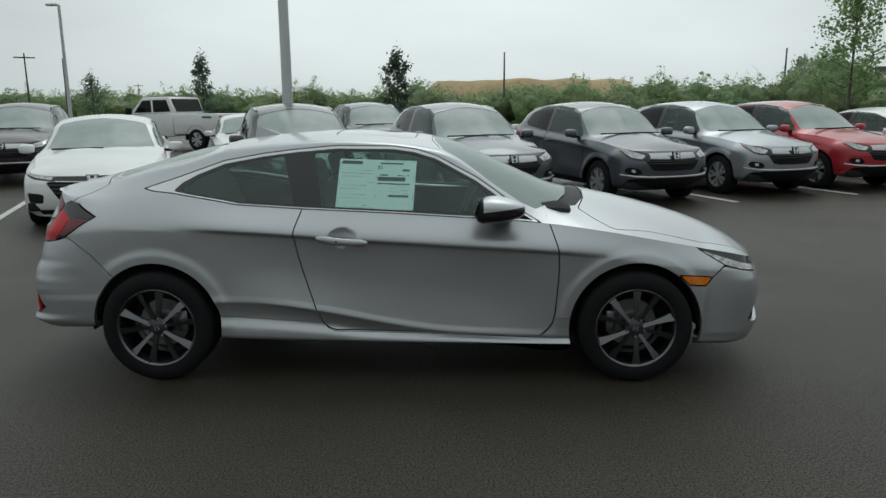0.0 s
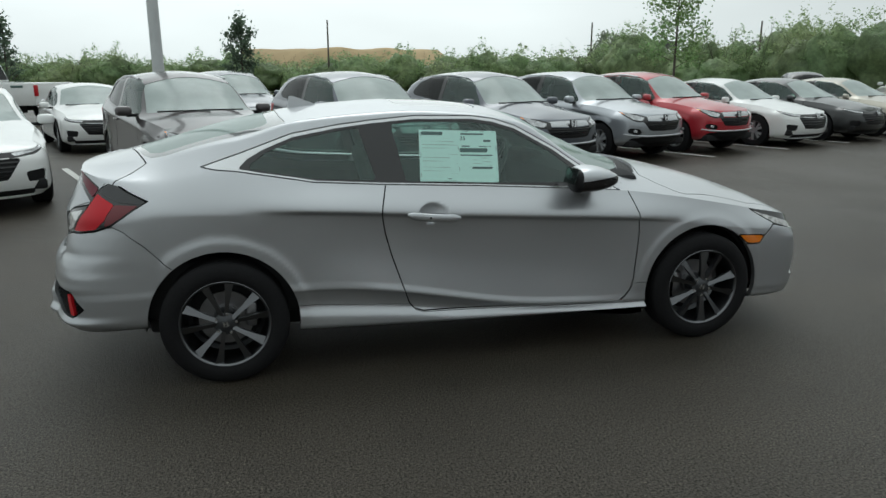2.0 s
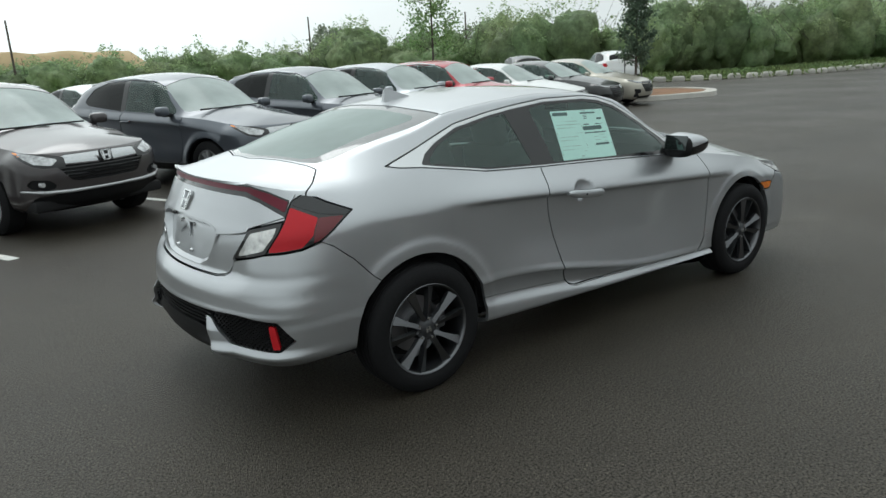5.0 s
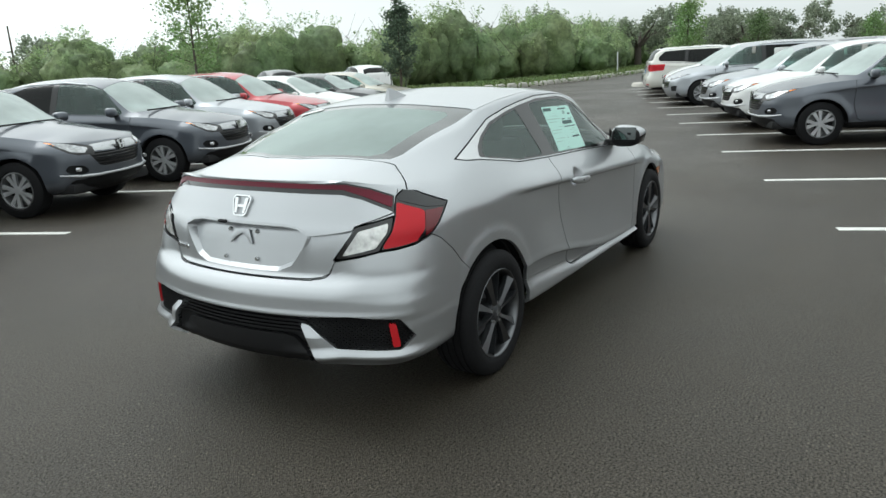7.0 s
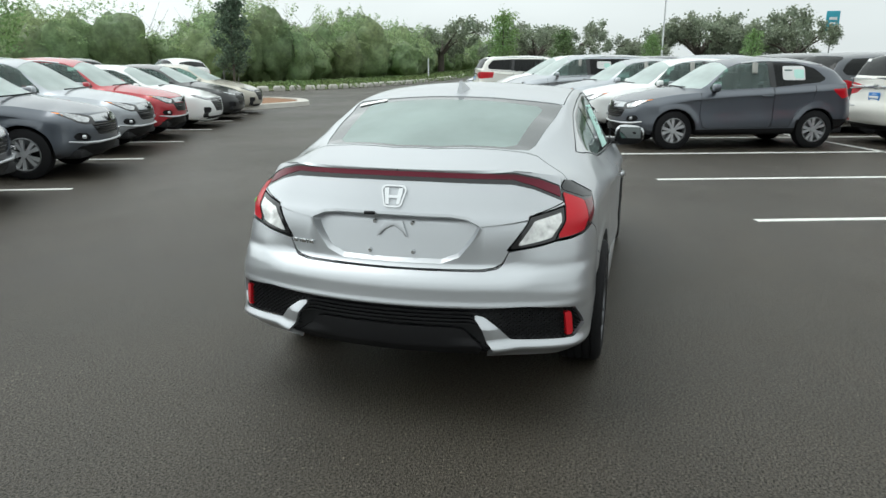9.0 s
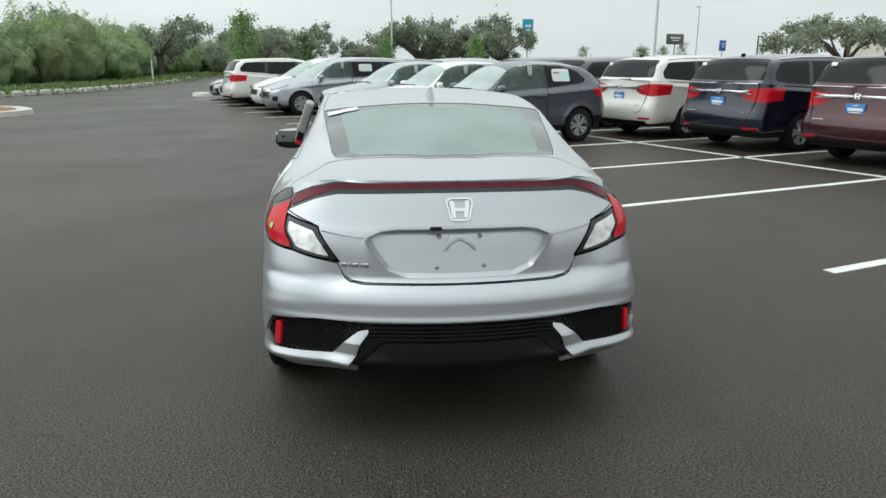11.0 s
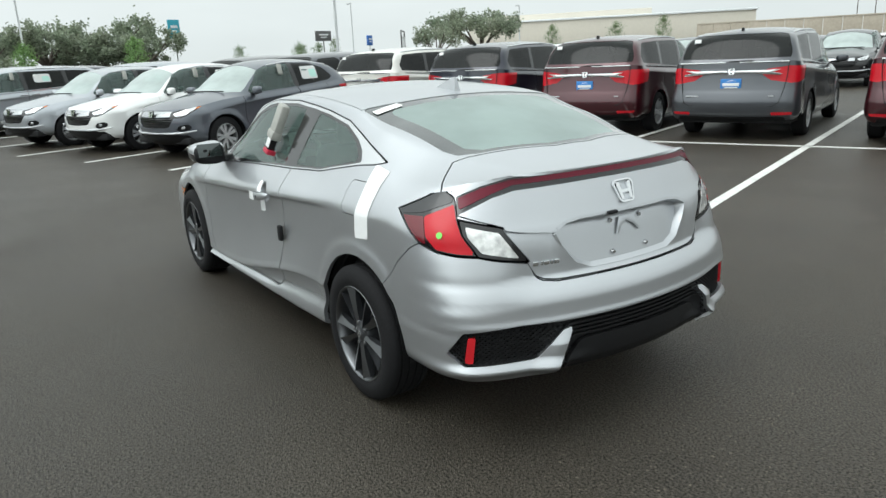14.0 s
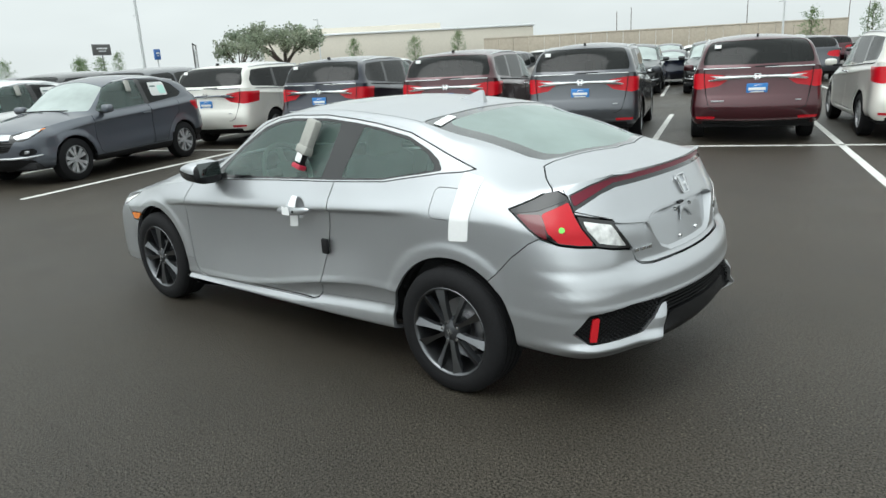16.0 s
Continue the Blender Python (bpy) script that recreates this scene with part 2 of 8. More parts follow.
# ---- curves and carved car surfaces ----
def curve(*pts):
    """A smooth monotone curve through (x, value) pairs."""
    p = sorted(pts)
    xs, ys = np.array([a for a, _ in p], float), np.array([b for _, b in p], float)
    h, d = np.diff(xs), np.diff(ys) / np.diff(xs)
    m = np.zeros(len(xs))
    m[0], m[-1] = d[0], d[-1]
    for i in range(1, len(xs) - 1):
        if d[i - 1] * d[i] > 0:
            w1, w2 = 2 * h[i] + h[i - 1], h[i] + 2 * h[i - 1]
            m[i] = (w1 + w2) / (w1 / d[i - 1] + w2 / d[i])

    def f(x):
        x = np.clip(np.asarray(x, float), xs[0], xs[-1])
        i = np.clip(np.searchsorted(xs, x) - 1, 0, len(xs) - 2)
        t = (x - xs[i]) / h[i]
        return ((2 * t**3 - 3 * t**2 + 1) * ys[i] + (t**3 - 2 * t**2 + t) * h[i] * m[i]
                + (3 * t**2 - 2 * t**3) * ys[i + 1] + (t**3 - t**2) * h[i] * m[i + 1])
    return f


class Shape:
    """Half a car's skin: a belt that runs round from tail to nose, and an upper skin from the belt to the centre line."""

    def __init__(self, lines, plan, tail, nose, tail_z, nose_z, bow, corner, top, rail, wheels, arch, flare=0.014, step=0.03, rows=(2, 3, 4, 4, 2, 4), tight=9.0, boxy=0.0):
        self.wheels, self.arch = wheels, arch
        (xr, yr), (xf, yf) = corner
        n_side = int((xf - xr) / step)
        coarse = step > 0.1
        rows = (1, 1, 2, 2, 1, 2) if coarse else rows
        n_end, n_arc = max(4 if coarse else 6, int(yr / step)), max(5 if coarse else 8, int(0.6 / step))
        cols = [("r", t) for t in np.linspace(0, 1, n_end, endpoint=False)] + [("a", t) for t in np.linspace(0, 1, n_arc, endpoint=False)]
        cols += [("s", t) for t in np.linspace(0, 1, n_side, endpoint=False)] + [("b", t) for t in np.linspace(0, 1, n_arc, endpoint=False)]
        cols += [("f", t) for t in np.linspace(0, 1, n_end)]
        frac = np.concatenate([[k + j / n for j in range(n)] for k, n in enumerate(rows)] + [[len(rows)]])
        seam = np.arange(len(rows) + 1)
        P = np.zeros((len(cols), len(frac), 3))

        def side_keys(x):
            return np.array([float(z(x)) for z, _ in lines]), np.array([float(y(x)) for _, y in lines]) * float(plan(x))
        zr_, zf_ = np.array(tail_z, float), np.array(nose_z, float)
        zsr, ysr = side_keys(xr)
        zsf, ysf = side_keys(xf)
        fyr, fyf = curve(*zip(zsr, ysr)), curve(*zip(zsf, ysf))
        self.top_x = []
        for i, (kind, t) in enumerate(cols):
            if kind == "s":
                x = xr + (xf - xr) * t
                zk, yk = side_keys(x)
                z = np.interp(frac, seam, zk)
                y = curve(*zip(zk, yk))(z)
                rim = np.min([np.hypot(x - wx, z - wz) for wx, wz in wheels], axis=0)
                y = y + flare * np.clip((arch + 0.095 - rim) / 0.05, 0, 1) ** 2 * np.clip((z - 0.28) / 0.1, 0, 1)
                P[i] = np.stack([np.full_like(z, x), y, z], 1)
            elif kind in "rf":
                y = yr * t if kind == "r" else yf * (1 - t)
                z = np.interp(frac, seam, zr_ if kind == "r" else zf_) 
                x = tail(z) + bow[0] * y * y if kind == "r" else nose(z) - bow[1] * y * y
                P[i] = np.stack([x, np.full_like(z, y), z], 1)
            else:
                if kind == "a":
                    z = np.interp(frac, seam, zr_ * (1 - t) + zsr * t)
                    A, D = np.stack([tail(z) + bow[0] * yr * yr, np.full_like(z, yr)], 1), np.stack([np.full_like(z, xr), fyr(z)], 1)
                    ta, td = np.array([2 * bow[0] * yr, 1.0]), np.array([-1.0, 0.0])
                else:
                    z = np.interp(frac, seam, zsf * (1 - t) + zf_ * t)
                    A, D = np.stack([np.full_like(z, xf), fyf(z)], 1), np.stack([nose(z) - bow[1] * yf * yf, np.full_like(z, yf)], 1)
                    ta, td = np.array([1.0, 0.0]), np.array([-2 * bow[1] * yf, 1.0])
                ta, td = ta / np.hypot(*ta), td / np.hypot(*td)
                L = np.hypot(*(D - A).T)[:, None] * (0.5 - 0.16 * np.clip((z - tight) / 0.2, 0, 1) + boxy * np.clip((0.70 - z) / 0.12, 0, 1))[:, None]
                B, C = A + ta * L, D + td * L
                p = A * (1 - t)**3 + 3 * B * t * (1 - t)**2 + 3 * C * t * t * (1 - t) + D * t**3
                P[i] = np.stack([p[:, 0], p[:, 1], z], 1)
        lo, hi = n_end, len(cols) - n_end
        T = P[lo:hi + 1, -1]
        xc0, xc1 = float(tail(zr_[-1])), float(nose(zf_[-1]))
        xc = T[:, 0] + (xc0 - T[0, 0]) * np.clip(1 - (T[:, 0] - T[0, 0]) / 0.9, 0, 1)**2 + (xc1 - T[-1, 0]) * np.clip(1 - (T[-1, 0] - T[:, 0]) / 0.9, 0, 1)**2
        n1, n2 = max(5 if coarse else 8, int(0.45 / step)), max(6 if coarse else 10, int(0.75 / step))
        U = np.zeros((len(T), n1 + n2 + 1, 3))
        er, hr = rail
        for i, (x, y, z) in enumerate(T):
            e, h = float(er(xc[i])), float(hr(xc[i]))
            e1 = np.linspace(1, e, n1, endpoint=False)
            k = (1 - e1) / (1 - e)
            h1 = h * (k + 0.10 * k * (1 - k))
            e2 = np.linspace(e, 0, n2 + 1)
            h2 = 1 - (1 - h) * (e2 / e)**2
            eta, hh = np.concatenate([e1, e2]), np.concatenate([h1, h2])
            for _ in range(3):
                eta[1:-1] = (eta[:-2] + 2 * eta[1:-1] + eta[2:]) / 4
                hh[1:-1] = (hh[:-2] + 2 * hh[1:-1] + hh[2:]) / 4
            U[i, :, 0] = x + (xc[i] - x) * (1 - eta**2)
            U[i, :, 1] = y * eta
            U[i, :, 2] = z + (float(top(xc[i])) - z) * hh
        self.belt, self.upper = skin(P), skin(U)

    def outside(self, M, grow=0.0):
        """Cuts the wheel arches out of a mesh."""
        for wx, wz in self.wheels:
            M = clip(M, self.arch + grow - np.hypot(M[0][:, 0] - wx, M[0][:, 2] - wz) + 10 * (np.abs(M[0][:, 1]) < 0.5) * 0)
        return M


def skin(P):
    """A grid of points as a mesh of triangles with smooth normals that point away from the car."""
    n, m = P.shape[:2]
    N = np.cross(np.gradient(P, axis=0), np.gradient(P, axis=1))
    N /= np.maximum(np.linalg.norm(N, axis=2, keepdims=True), 1e-9)
    mid = P - np.array([P[..., 0].mean(), 0, 0.5])
    if (N * mid).sum() < 0:
        N = -N
    a = np.arange(n * m).reshape(n, m)
    q = np.stack([a[:-1, :-1], a[1:, :-1], a[1:, 1:], a[:-1, 1:]], -1).reshape(-1, 4)
    F = np.concatenate([q[:, [0, 1, 2]], q[:, [0, 2, 3]]])
    V, N = P.reshape(-1, 3), N.reshape(-1, 3)
    V, N = V * (1, -1, 1), N * (1, -1, 1)
    fn = np.cross(V[F[:, 1]] - V[F[:, 0]], V[F[:, 2]] - V[F[:, 0]])
    flip = (fn * N[F].mean(1)).sum(1) < 0
    F[flip] = F[flip][:, ::-1]
    return V, N, F


def clip(M, f):
    """The part of a triangle mesh where the field f, given at its points, is not above nought."""
    V, N, F = M
    if not len(F):
        return M
    f = np.where(np.abs(f) < 1e-7, -1e-7, f)
    ins = f <= 0
    c = ins[F].sum(1)
    out_f, pairs = [F[c == 3]], []
    base = len(V)
    tris = []
    for cnt in (1, 2):
        T = F[c == cnt]
        if not len(T):
            continue
        odd = ins[T] if cnt == 1 else ~ins[T]
        k = odd.argmax(1)
        r = np.arange(len(T))
        a, b, d = T[r, k], T[r, (k + 1) % 3], T[r, (k + 2) % 3]
        tris.append((cnt, a, b, d))
        pairs += [np.stack([a, b], 1), np.stack([a, d], 1)]
    if not pairs:
        return tidy(V, N, out_f[0])
    E = np.sort(np.concatenate(pairs), 1)
    uq, inv = np.unique(E, axis=0, return_inverse=True)
    inv = inv.reshape(-1)
    t = (f[uq[:, 0]] / (f[uq[:, 0]] - f[uq[:, 1]]))[:, None]
    Vn, Nn = V[uq[:, 0]] * (1 - t) + V[uq[:, 1]] * t, N[uq[:, 0]] * (1 - t) + N[uq[:, 1]] * t
    pos = 0
    for cnt, a, b, d in tris:
        ab = base + inv[pos:pos + len(a)]
        ad = base + inv[pos + len(a):pos + 2 * len(a)]
        pos += 2 * len(a)
        if cnt == 1:
            out_f.append(np.stack([a, ab, ad], 1))
        else:
            out_f += [np.stack([ab, b, d], 1), np.stack([ab, d, ad], 1)]
    return tidy(np.concatenate([V, Vn]), np.concatenate([N, Nn]), np.concatenate(out_f))


def tidy(V, N, F):
    used = np.unique(F)
    back_to = np.zeros(len(V), int)
    back_to[used] = np.arange(len(used))
    return V[used], N[used], back_to[F]


def poly_field(A, B, pts, r=0.0):
    """Signed distance in a plane from the outline pts (below nought inside), its corners rounded by r."""
    P = np.array(pts, float)
    Q = np.roll(P, -1, 0)
    X = np.stack([A, B], 1)
    if r:
        area = 0.5 * np.sum(P[:, 0] * Q[:, 1] - Q[:, 0] * P[:, 1])
        d = (Q - P) / np.linalg.norm(Q - P, axis=1, keepdims=True)
        nrm = np.stack([-d[:, 1], d[:, 0]], 1) * np.sign(area)
        n0 = np.roll(nrm, 1, 0)
        k = 1 + (n0 * nrm).sum(1, keepdims=True)
        P = P + r * (n0 + nrm) / np.maximum(k, 0.2)
        Q = np.roll(P, -1, 0)
    best, inside = np.full(len(X), 1e9), np.zeros(len(X), bool)
    for p, q in zip(P, Q):
        e, w = q - p, X - p
        t = np.clip(w @ e / max(e @ e, 1e-12), 0, 1)
        best = np.minimum(best, np.linalg.norm(w - t[:, None] * e, axis=1))
        cond = (p[1] > X[:, 1]) != (q[1] > X[:, 1])
        with np.errstate(all="ignore"):
            cross = p[0] + (X[:, 1] - p[1]) / (q[1] - p[1]) * e[0]
        inside ^= cond & (X[:, 0] < cross)
    return np.where(inside, -best, best) - r


VIEWS = {"side": lambda V: (V[:, 0], V[:, 2]), "end": lambda V: (-V[:, 1], V[:, 2]), "plan": lambda V: (V[:, 0], -V[:, 1]),
         "round": lambda V: (V[:, 0] - V[:, 1], V[:, 2]), "front": lambda V: (V[:, 0] + V[:, 1], V[:, 2])}


def region(M, view, pts, r=0.0):
    return poly_field(*VIEWS[view](M[0]), pts, r)


def both(*Ms):
    """Meshes of one half and their mirror images, put together."""
    V, N, F, k = [], [], [], 0
    for v, n, f in Ms:
        for s in (1, -1):
            f2 = (f if s == 1 else f[:, ::-1]) + k
            if s < 0:     # share the points on the centre line
                mid = np.where(np.abs(v[:, 1]) < 1e-5)[0]
                to = np.arange(len(v)) + k
                to[mid] = mid + k - len(v)
                f2 = to[f[:, ::-1]]
            V.append(v * (1, s, 1)), N.append(n * (1, s, 1)), F.append(f2)
            k += len(v)
    return np.concatenate(V), np.concatenate(N), np.concatenate(F)


def plus(*Ms):
    V, N, F, k = [], [], [], 0
    for v, n, f in Ms:
        V.append(v), N.append(n), F.append(f + k)
        k += len(v)
    return np.concatenate(V), np.concatenate(N), np.concatenate(F)


def flipped(M):
    return M[0] * (1, -1, 1), M[1] * (1, -1, 1), M[2][:, ::-1]


def inset(M, d):
    return M[0] - M[1] * d, M[1], M[2]


def sheet(name, M, mat, parent, label="", depth=0.0, seam=True):
    """A carved piece of skin as an object, its rim folded inwards by depth so that it has thickness."""
    V, N, F = M
    N = N / np.maximum(np.linalg.norm(N, axis=1, keepdims=True), 1e-9)
    if depth and len(F):
        E = np.concatenate([F[:, [0, 1]], F[:, [1, 2]], F[:, [2, 0]]])
        S = np.sort(E, 1)
        _, idx, cnt = np.unique(S, axis=0, return_index=True, return_counts=True)
        R = E[idx[cnt == 1]]
        keep = ~((np.abs(V[R[:, 0], 1]) < 2e-3) & (np.abs(V[R[:, 1], 1]) < 2e-3))
        R = R[keep]
        a, b = V[R[:, 0]], V[R[:, 1]]
        na, nb = N[R[:, 0]], N[R[:, 1]]
        w = np.cross(b - a, (na + nb) / 2)
        w /= np.maximum(np.linalg.norm(w, axis=1, keepdims=True), 1e-9)
        k, n = len(V), len(R)
        V = np.concatenate([V, a, b, b - nb * depth, a - na * depth])
        N = np.concatenate([N, w, w, w, w])
        i = k + np.arange(n)
        F = np.concatenate([F, np.stack([i + n, i, i + 3 * n], 1), np.stack([i + n, i + 3 * n, i + 2 * n], 1)])
    me = bpy.data.meshes.new(name)
    me.from_pydata(V.tolist(), [], F.tolist())
    me.polygons.foreach_set("use_smooth", [True] * len(me.polygons))
    me.normals_split_custom_set_from_vertices(N.tolist())
    return part(name, me, mat, parent, label)


# ---- the silver coupe's skin ----
def hero_shape(step=0.014):
    z0 = curve((-1.62, 0.295), (-1.0, 0.24), (0.9, 0.205), (1.75, 0.20))
    low = curve((-1.62, 0.47), (-0.85, 0.465), (0.37, 0.295), (0.9, 0.275), (1.75, 0.285))
    sh = curve((-1.62, 0.90), (-0.87, 0.872), (-0.15, 0.822), (0.37, 0.79), (0.91, 0.755), (1.75, 0.655))
    bt = curve((-1.62, 1.005), (-1.41, 1.045), (-1.2, 1.04), (-0.86, 1.0), (-0.5, 0.98), (0.0, 0.955), (0.5, 0.925), (0.86, 0.90), (1.2, 0.853), (1.66, 0.765), (1.75, 0.745))
    k = lambda *p: curve(*p)
    sl = curve((-1.62, 0.40), (-0.893, 0.378), (-0.404, 0.336), (-0.15, 0.302), (0.1, 0.290), (0.37, 0.280), (0.75, 0.262), (0.9, 0.258), (1.75, 0.262))
    lines = [(z0, k((-1.62, 0.80), (1.75, 0.80))), (lambda x: z0(x) + 0.025, k((-1.62, 0.855), (-0.9, 0.878), (0.9, 0.878), (1.75, 0.855))),
             (lambda x: 0.45 * z0(x) + 0.55 * sl(x), k((-1.62, 0.867), (-1.0, 0.876), (0.8, 0.874), (1.75, 0.864))),
             (sl, k((-1.62, 0.871), (-1.0, 0.856), (-0.4, 0.852), (0.8, 0.858), (1.75, 0.866))),
             (lambda x: max(low(x) - 0.014, 0.5 * (sl(x) + low(x))), k((-1.62, 0.875), (-0.95, 0.868), (-0.4, 0.866), (0.8, 0.869), (1.75, 0.868)))]
    lines += [(low, k((-1.62, 0.876), (-0.95, 0.874), (-0.5, 0.886), (0.4, 0.888), (0.8, 0.880), (1.0, 0.871), (1.75, 0.869))),
             (lambda x: low(x) + 0.045, k((-1.62, 0.873), (-1.0, 0.869), (-0.6, 0.876), (0.4, 0.878), (0.8, 0.873), (1.0, 0.868), (1.75, 0.867))),
             (lambda x: 0.45 * low(x) + 0.55 * sh(x), k((-1.62, 0.872), (-1.0, 0.866), (-0.6, 0.859), (0.6, 0.858), (1.0, 0.866), (1.75, 0.866))),
             (lambda x: sh(x) - 0.020, k((-1.62, 0.868), (-1.15, 0.872), (-0.8, 0.868), (0.9, 0.868), (1.2, 0.866), (1.75, 0.856))),
             (sh, k((-1.62, 0.862), (-1.15, 0.872), (-0.8, 0.887), (0.75, 0.889), (0.95, 0.880), (1.15, 0.868), (1.75, 0.850))),
             (bt, k((-1.62, 0.785), (-1.2, 0.78), (-0.5, 0.79), (0.3, 0.80), (0.86, 0.802), (1.1, 0.812), (1.35, 0.818), (1.75, 0.775)))]
    plan = curve((-1.62, 0.968), (-1.2, 0.99), (-0.6, 1), (1.0, 1), (1.4, 0.992), (1.75, 0.965))
    tail = curve((0.30, -2.235), (0.345, -2.265), (0.42, -2.272), (0.50, -2.270), (0.528, -2.276), (0.545, -2.271), (0.57, -2.268), (0.60, -2.265), (0.62, -2.258), (0.64, -2.244), (0.668, -2.216), (0.69, -2.196), (0.75, -2.191), (0.86, -2.182), (0.895, -2.161), (0.96, -2.13), (1.02, -2.10), (1.055, -2.085), (1.076, -2.083))
    nose = curve((0.19, 2.13), (0.25, 2.21), (0.34, 2.242), (0.45, 2.244), (0.55, 2.232), (0.62, 2.21), (0.66, 2.18))
    top = curve((2.18, 0.66), (2.05, 0.742), (1.81, 0.840), (1.43, 0.945), (1.15, 1.005), (1.02, 1.028), (0.68, 1.165), (0.312, 1.325), (0.1, 1.367), (-0.05, 1.383), (-0.347, 1.394), (-0.64, 1.38),
                (-0.972, 1.346), (-1.307, 1.282), (-1.62, 1.197), (-1.78, 1.153), (-1.95, 1.106), (-2.083, 1.076))
    er = curve((-2.2, 0.6), (-1.75, 0.66), (-1.5, 0.74), (-1.25, 0.80), (-0.95, 0.775), (-0.3, 0.77), (0.25, 0.775), (0.5, 0.80), (0.7, 0.86), (0.95, 0.85), (1.2, 0.7), (2.2, 0.6))
    hr = curve((-2.2, 0.68), (-1.75, 0.67), (-1.5, 0.66), (-1.25, 0.69), (-0.95, 0.86), (-0.57, 0.88), (-0.3, 0.885), (0.25, 0.86), (0.47, 0.70), (0.6, 0.54), (0.75, 0.35), (0.95, 0.30), (1.2, 0.51), (2.2, 0.64))
    return Shape(lines, plan, tail, nose, (0.30, 0.325, 0.35, 0.39, 0.425, 0.44, 0.50, 0.56, 0.65, 0.70, 1.076), (0.19, 0.21, 0.24, 0.27, 0.30, 0.32, 0.37, 0.42, 0.5, 0.55, 0.66), (0.30, 0.36), ((-1.62, 0.50), (1.75, 0.5)),
                 top, (er, hr), ((-1.35, 0.318), (1.35, 0.318)), 0.372, 0.008, step, (3, 3, 4, 4, 3, 6, 10, 13, 4, 14), 0.85, 0.10)


def eased(shape, rounds=60):
    """Rounds the rear shoulder, where the upper skin runs out of the belt behind the side windows."""
    (V1, N1, F1), (V2, N2, F2) = shape.belt, shape.upper
    V = np.concatenate([V1, V2])
    _, first, ids = np.unique(np.round(V, 4), axis=0, return_index=True, return_inverse=True)
    ids = ids.reshape(-1)
    W, F = V[first].copy(), ids[np.concatenate([F1, F2 + len(V1)])]
    E = np.concatenate([F[:, [0, 1]], F[:, [1, 2]], F[:, [2, 0]]])
    E = np.unique(np.concatenate([E, E[:, ::-1]]), axis=0)
    deg = np.bincount(E[:, 0], minlength=len(W))[:, None]
    line = curve((-2.0, 1.03), (-1.62, 1.01), (-1.41, 1.045), (-1.2, 1.04), (-0.86, 1.0))(W[:, 0])
    mask = np.exp(-((W[:, 2] - line) / 0.10)**2) * np.clip((W[:, 0] + 1.92) / 0.2, 0, 1) * np.clip((-0.85 - W[:, 0]) / 0.3, 0, 1) * (np.abs(W[:, 1]) > 0.5)
    for _ in range(rounds):
        S = np.zeros_like(W)
        np.add.at(S, E[:, 0], W[E[:, 1]])
        W += mask[:, None] * 0.5 * (S / deg - W)
    # the lip below the corner grilles stands out
    rd = W[:, 0] - W[:, 1]
    lip = 0.028 * np.clip(1 - np.abs(W[:, 2] - 0.352) / 0.035, 0, 1) * np.clip((rd + 2.0) / 0.2, 0, 1) * np.clip((-0.95 - rd) / 0.35, 0, 1) * (W[:, 0] < -1.7)
    fill = curve((0.61, 0.0), (0.64, 0.010), (0.668, 0.022), (0.70, 0.029), (0.75, 0.020), (0.80, 0.007), (0.82, 0.0))(W[:, 2]) * (W[:, 2] > 0.61) * (W[:, 2] < 0.82)
    away = np.clip((-W[:, 1] - 0.50) / 0.14, 0, 1)
    fill = fill * away * away * (3 - 2 * away) * np.clip((-1.68 - W[:, 0]) / 0.3, 0, 1)
    d = rd + 1.735 + 0.35 * (W[:, 2] - 0.40)
    blade = 0.034 * np.clip((0.09 - d) / 0.13, 0, 1) * np.clip((d + 0.12) / 0.03, 0, 1) * np.clip((0.50 - W[:, 2]) / 0.06, 0, 1) * np.clip((W[:, 2] - 0.28) / 0.05, 0, 1) * (W[:, 0] < -1.9)
    lip = lip + fill + blade
    W[:, 0] -= 0.75 * lip
    W[:, 1] -= 0.65 * lip
    fn = np.cross(W[F[:, 1]] - W[F[:, 0]], W[F[:, 2]] - W[F[:, 0]])
    N = np.zeros_like(W)
    for k in range(3):
        np.add.at(N, F[:, k], fn)
    N /= np.maximum(np.linalg.norm(N, axis=1, keepdims=True), 1e-12)
    old = np.concatenate([N1, N2])
    t = np.clip(mask * 5 + np.clip((-1.66 - W[:, 0]) / 0.1, 0, 1), 0, 1)[ids][:, None]
    new_n = old * (1 - t) + N[ids] * t * np.sign((N[ids] * old).sum(1, keepdims=True))
    new_n /= np.linalg.norm(new_n, axis=1, keepdims=True)
    n = len(V1)
    shape.belt, shape.upper = (W[ids[:n]], new_n[:n], F1), (W[ids[n:]], new_n[n:], F2)
    return shape


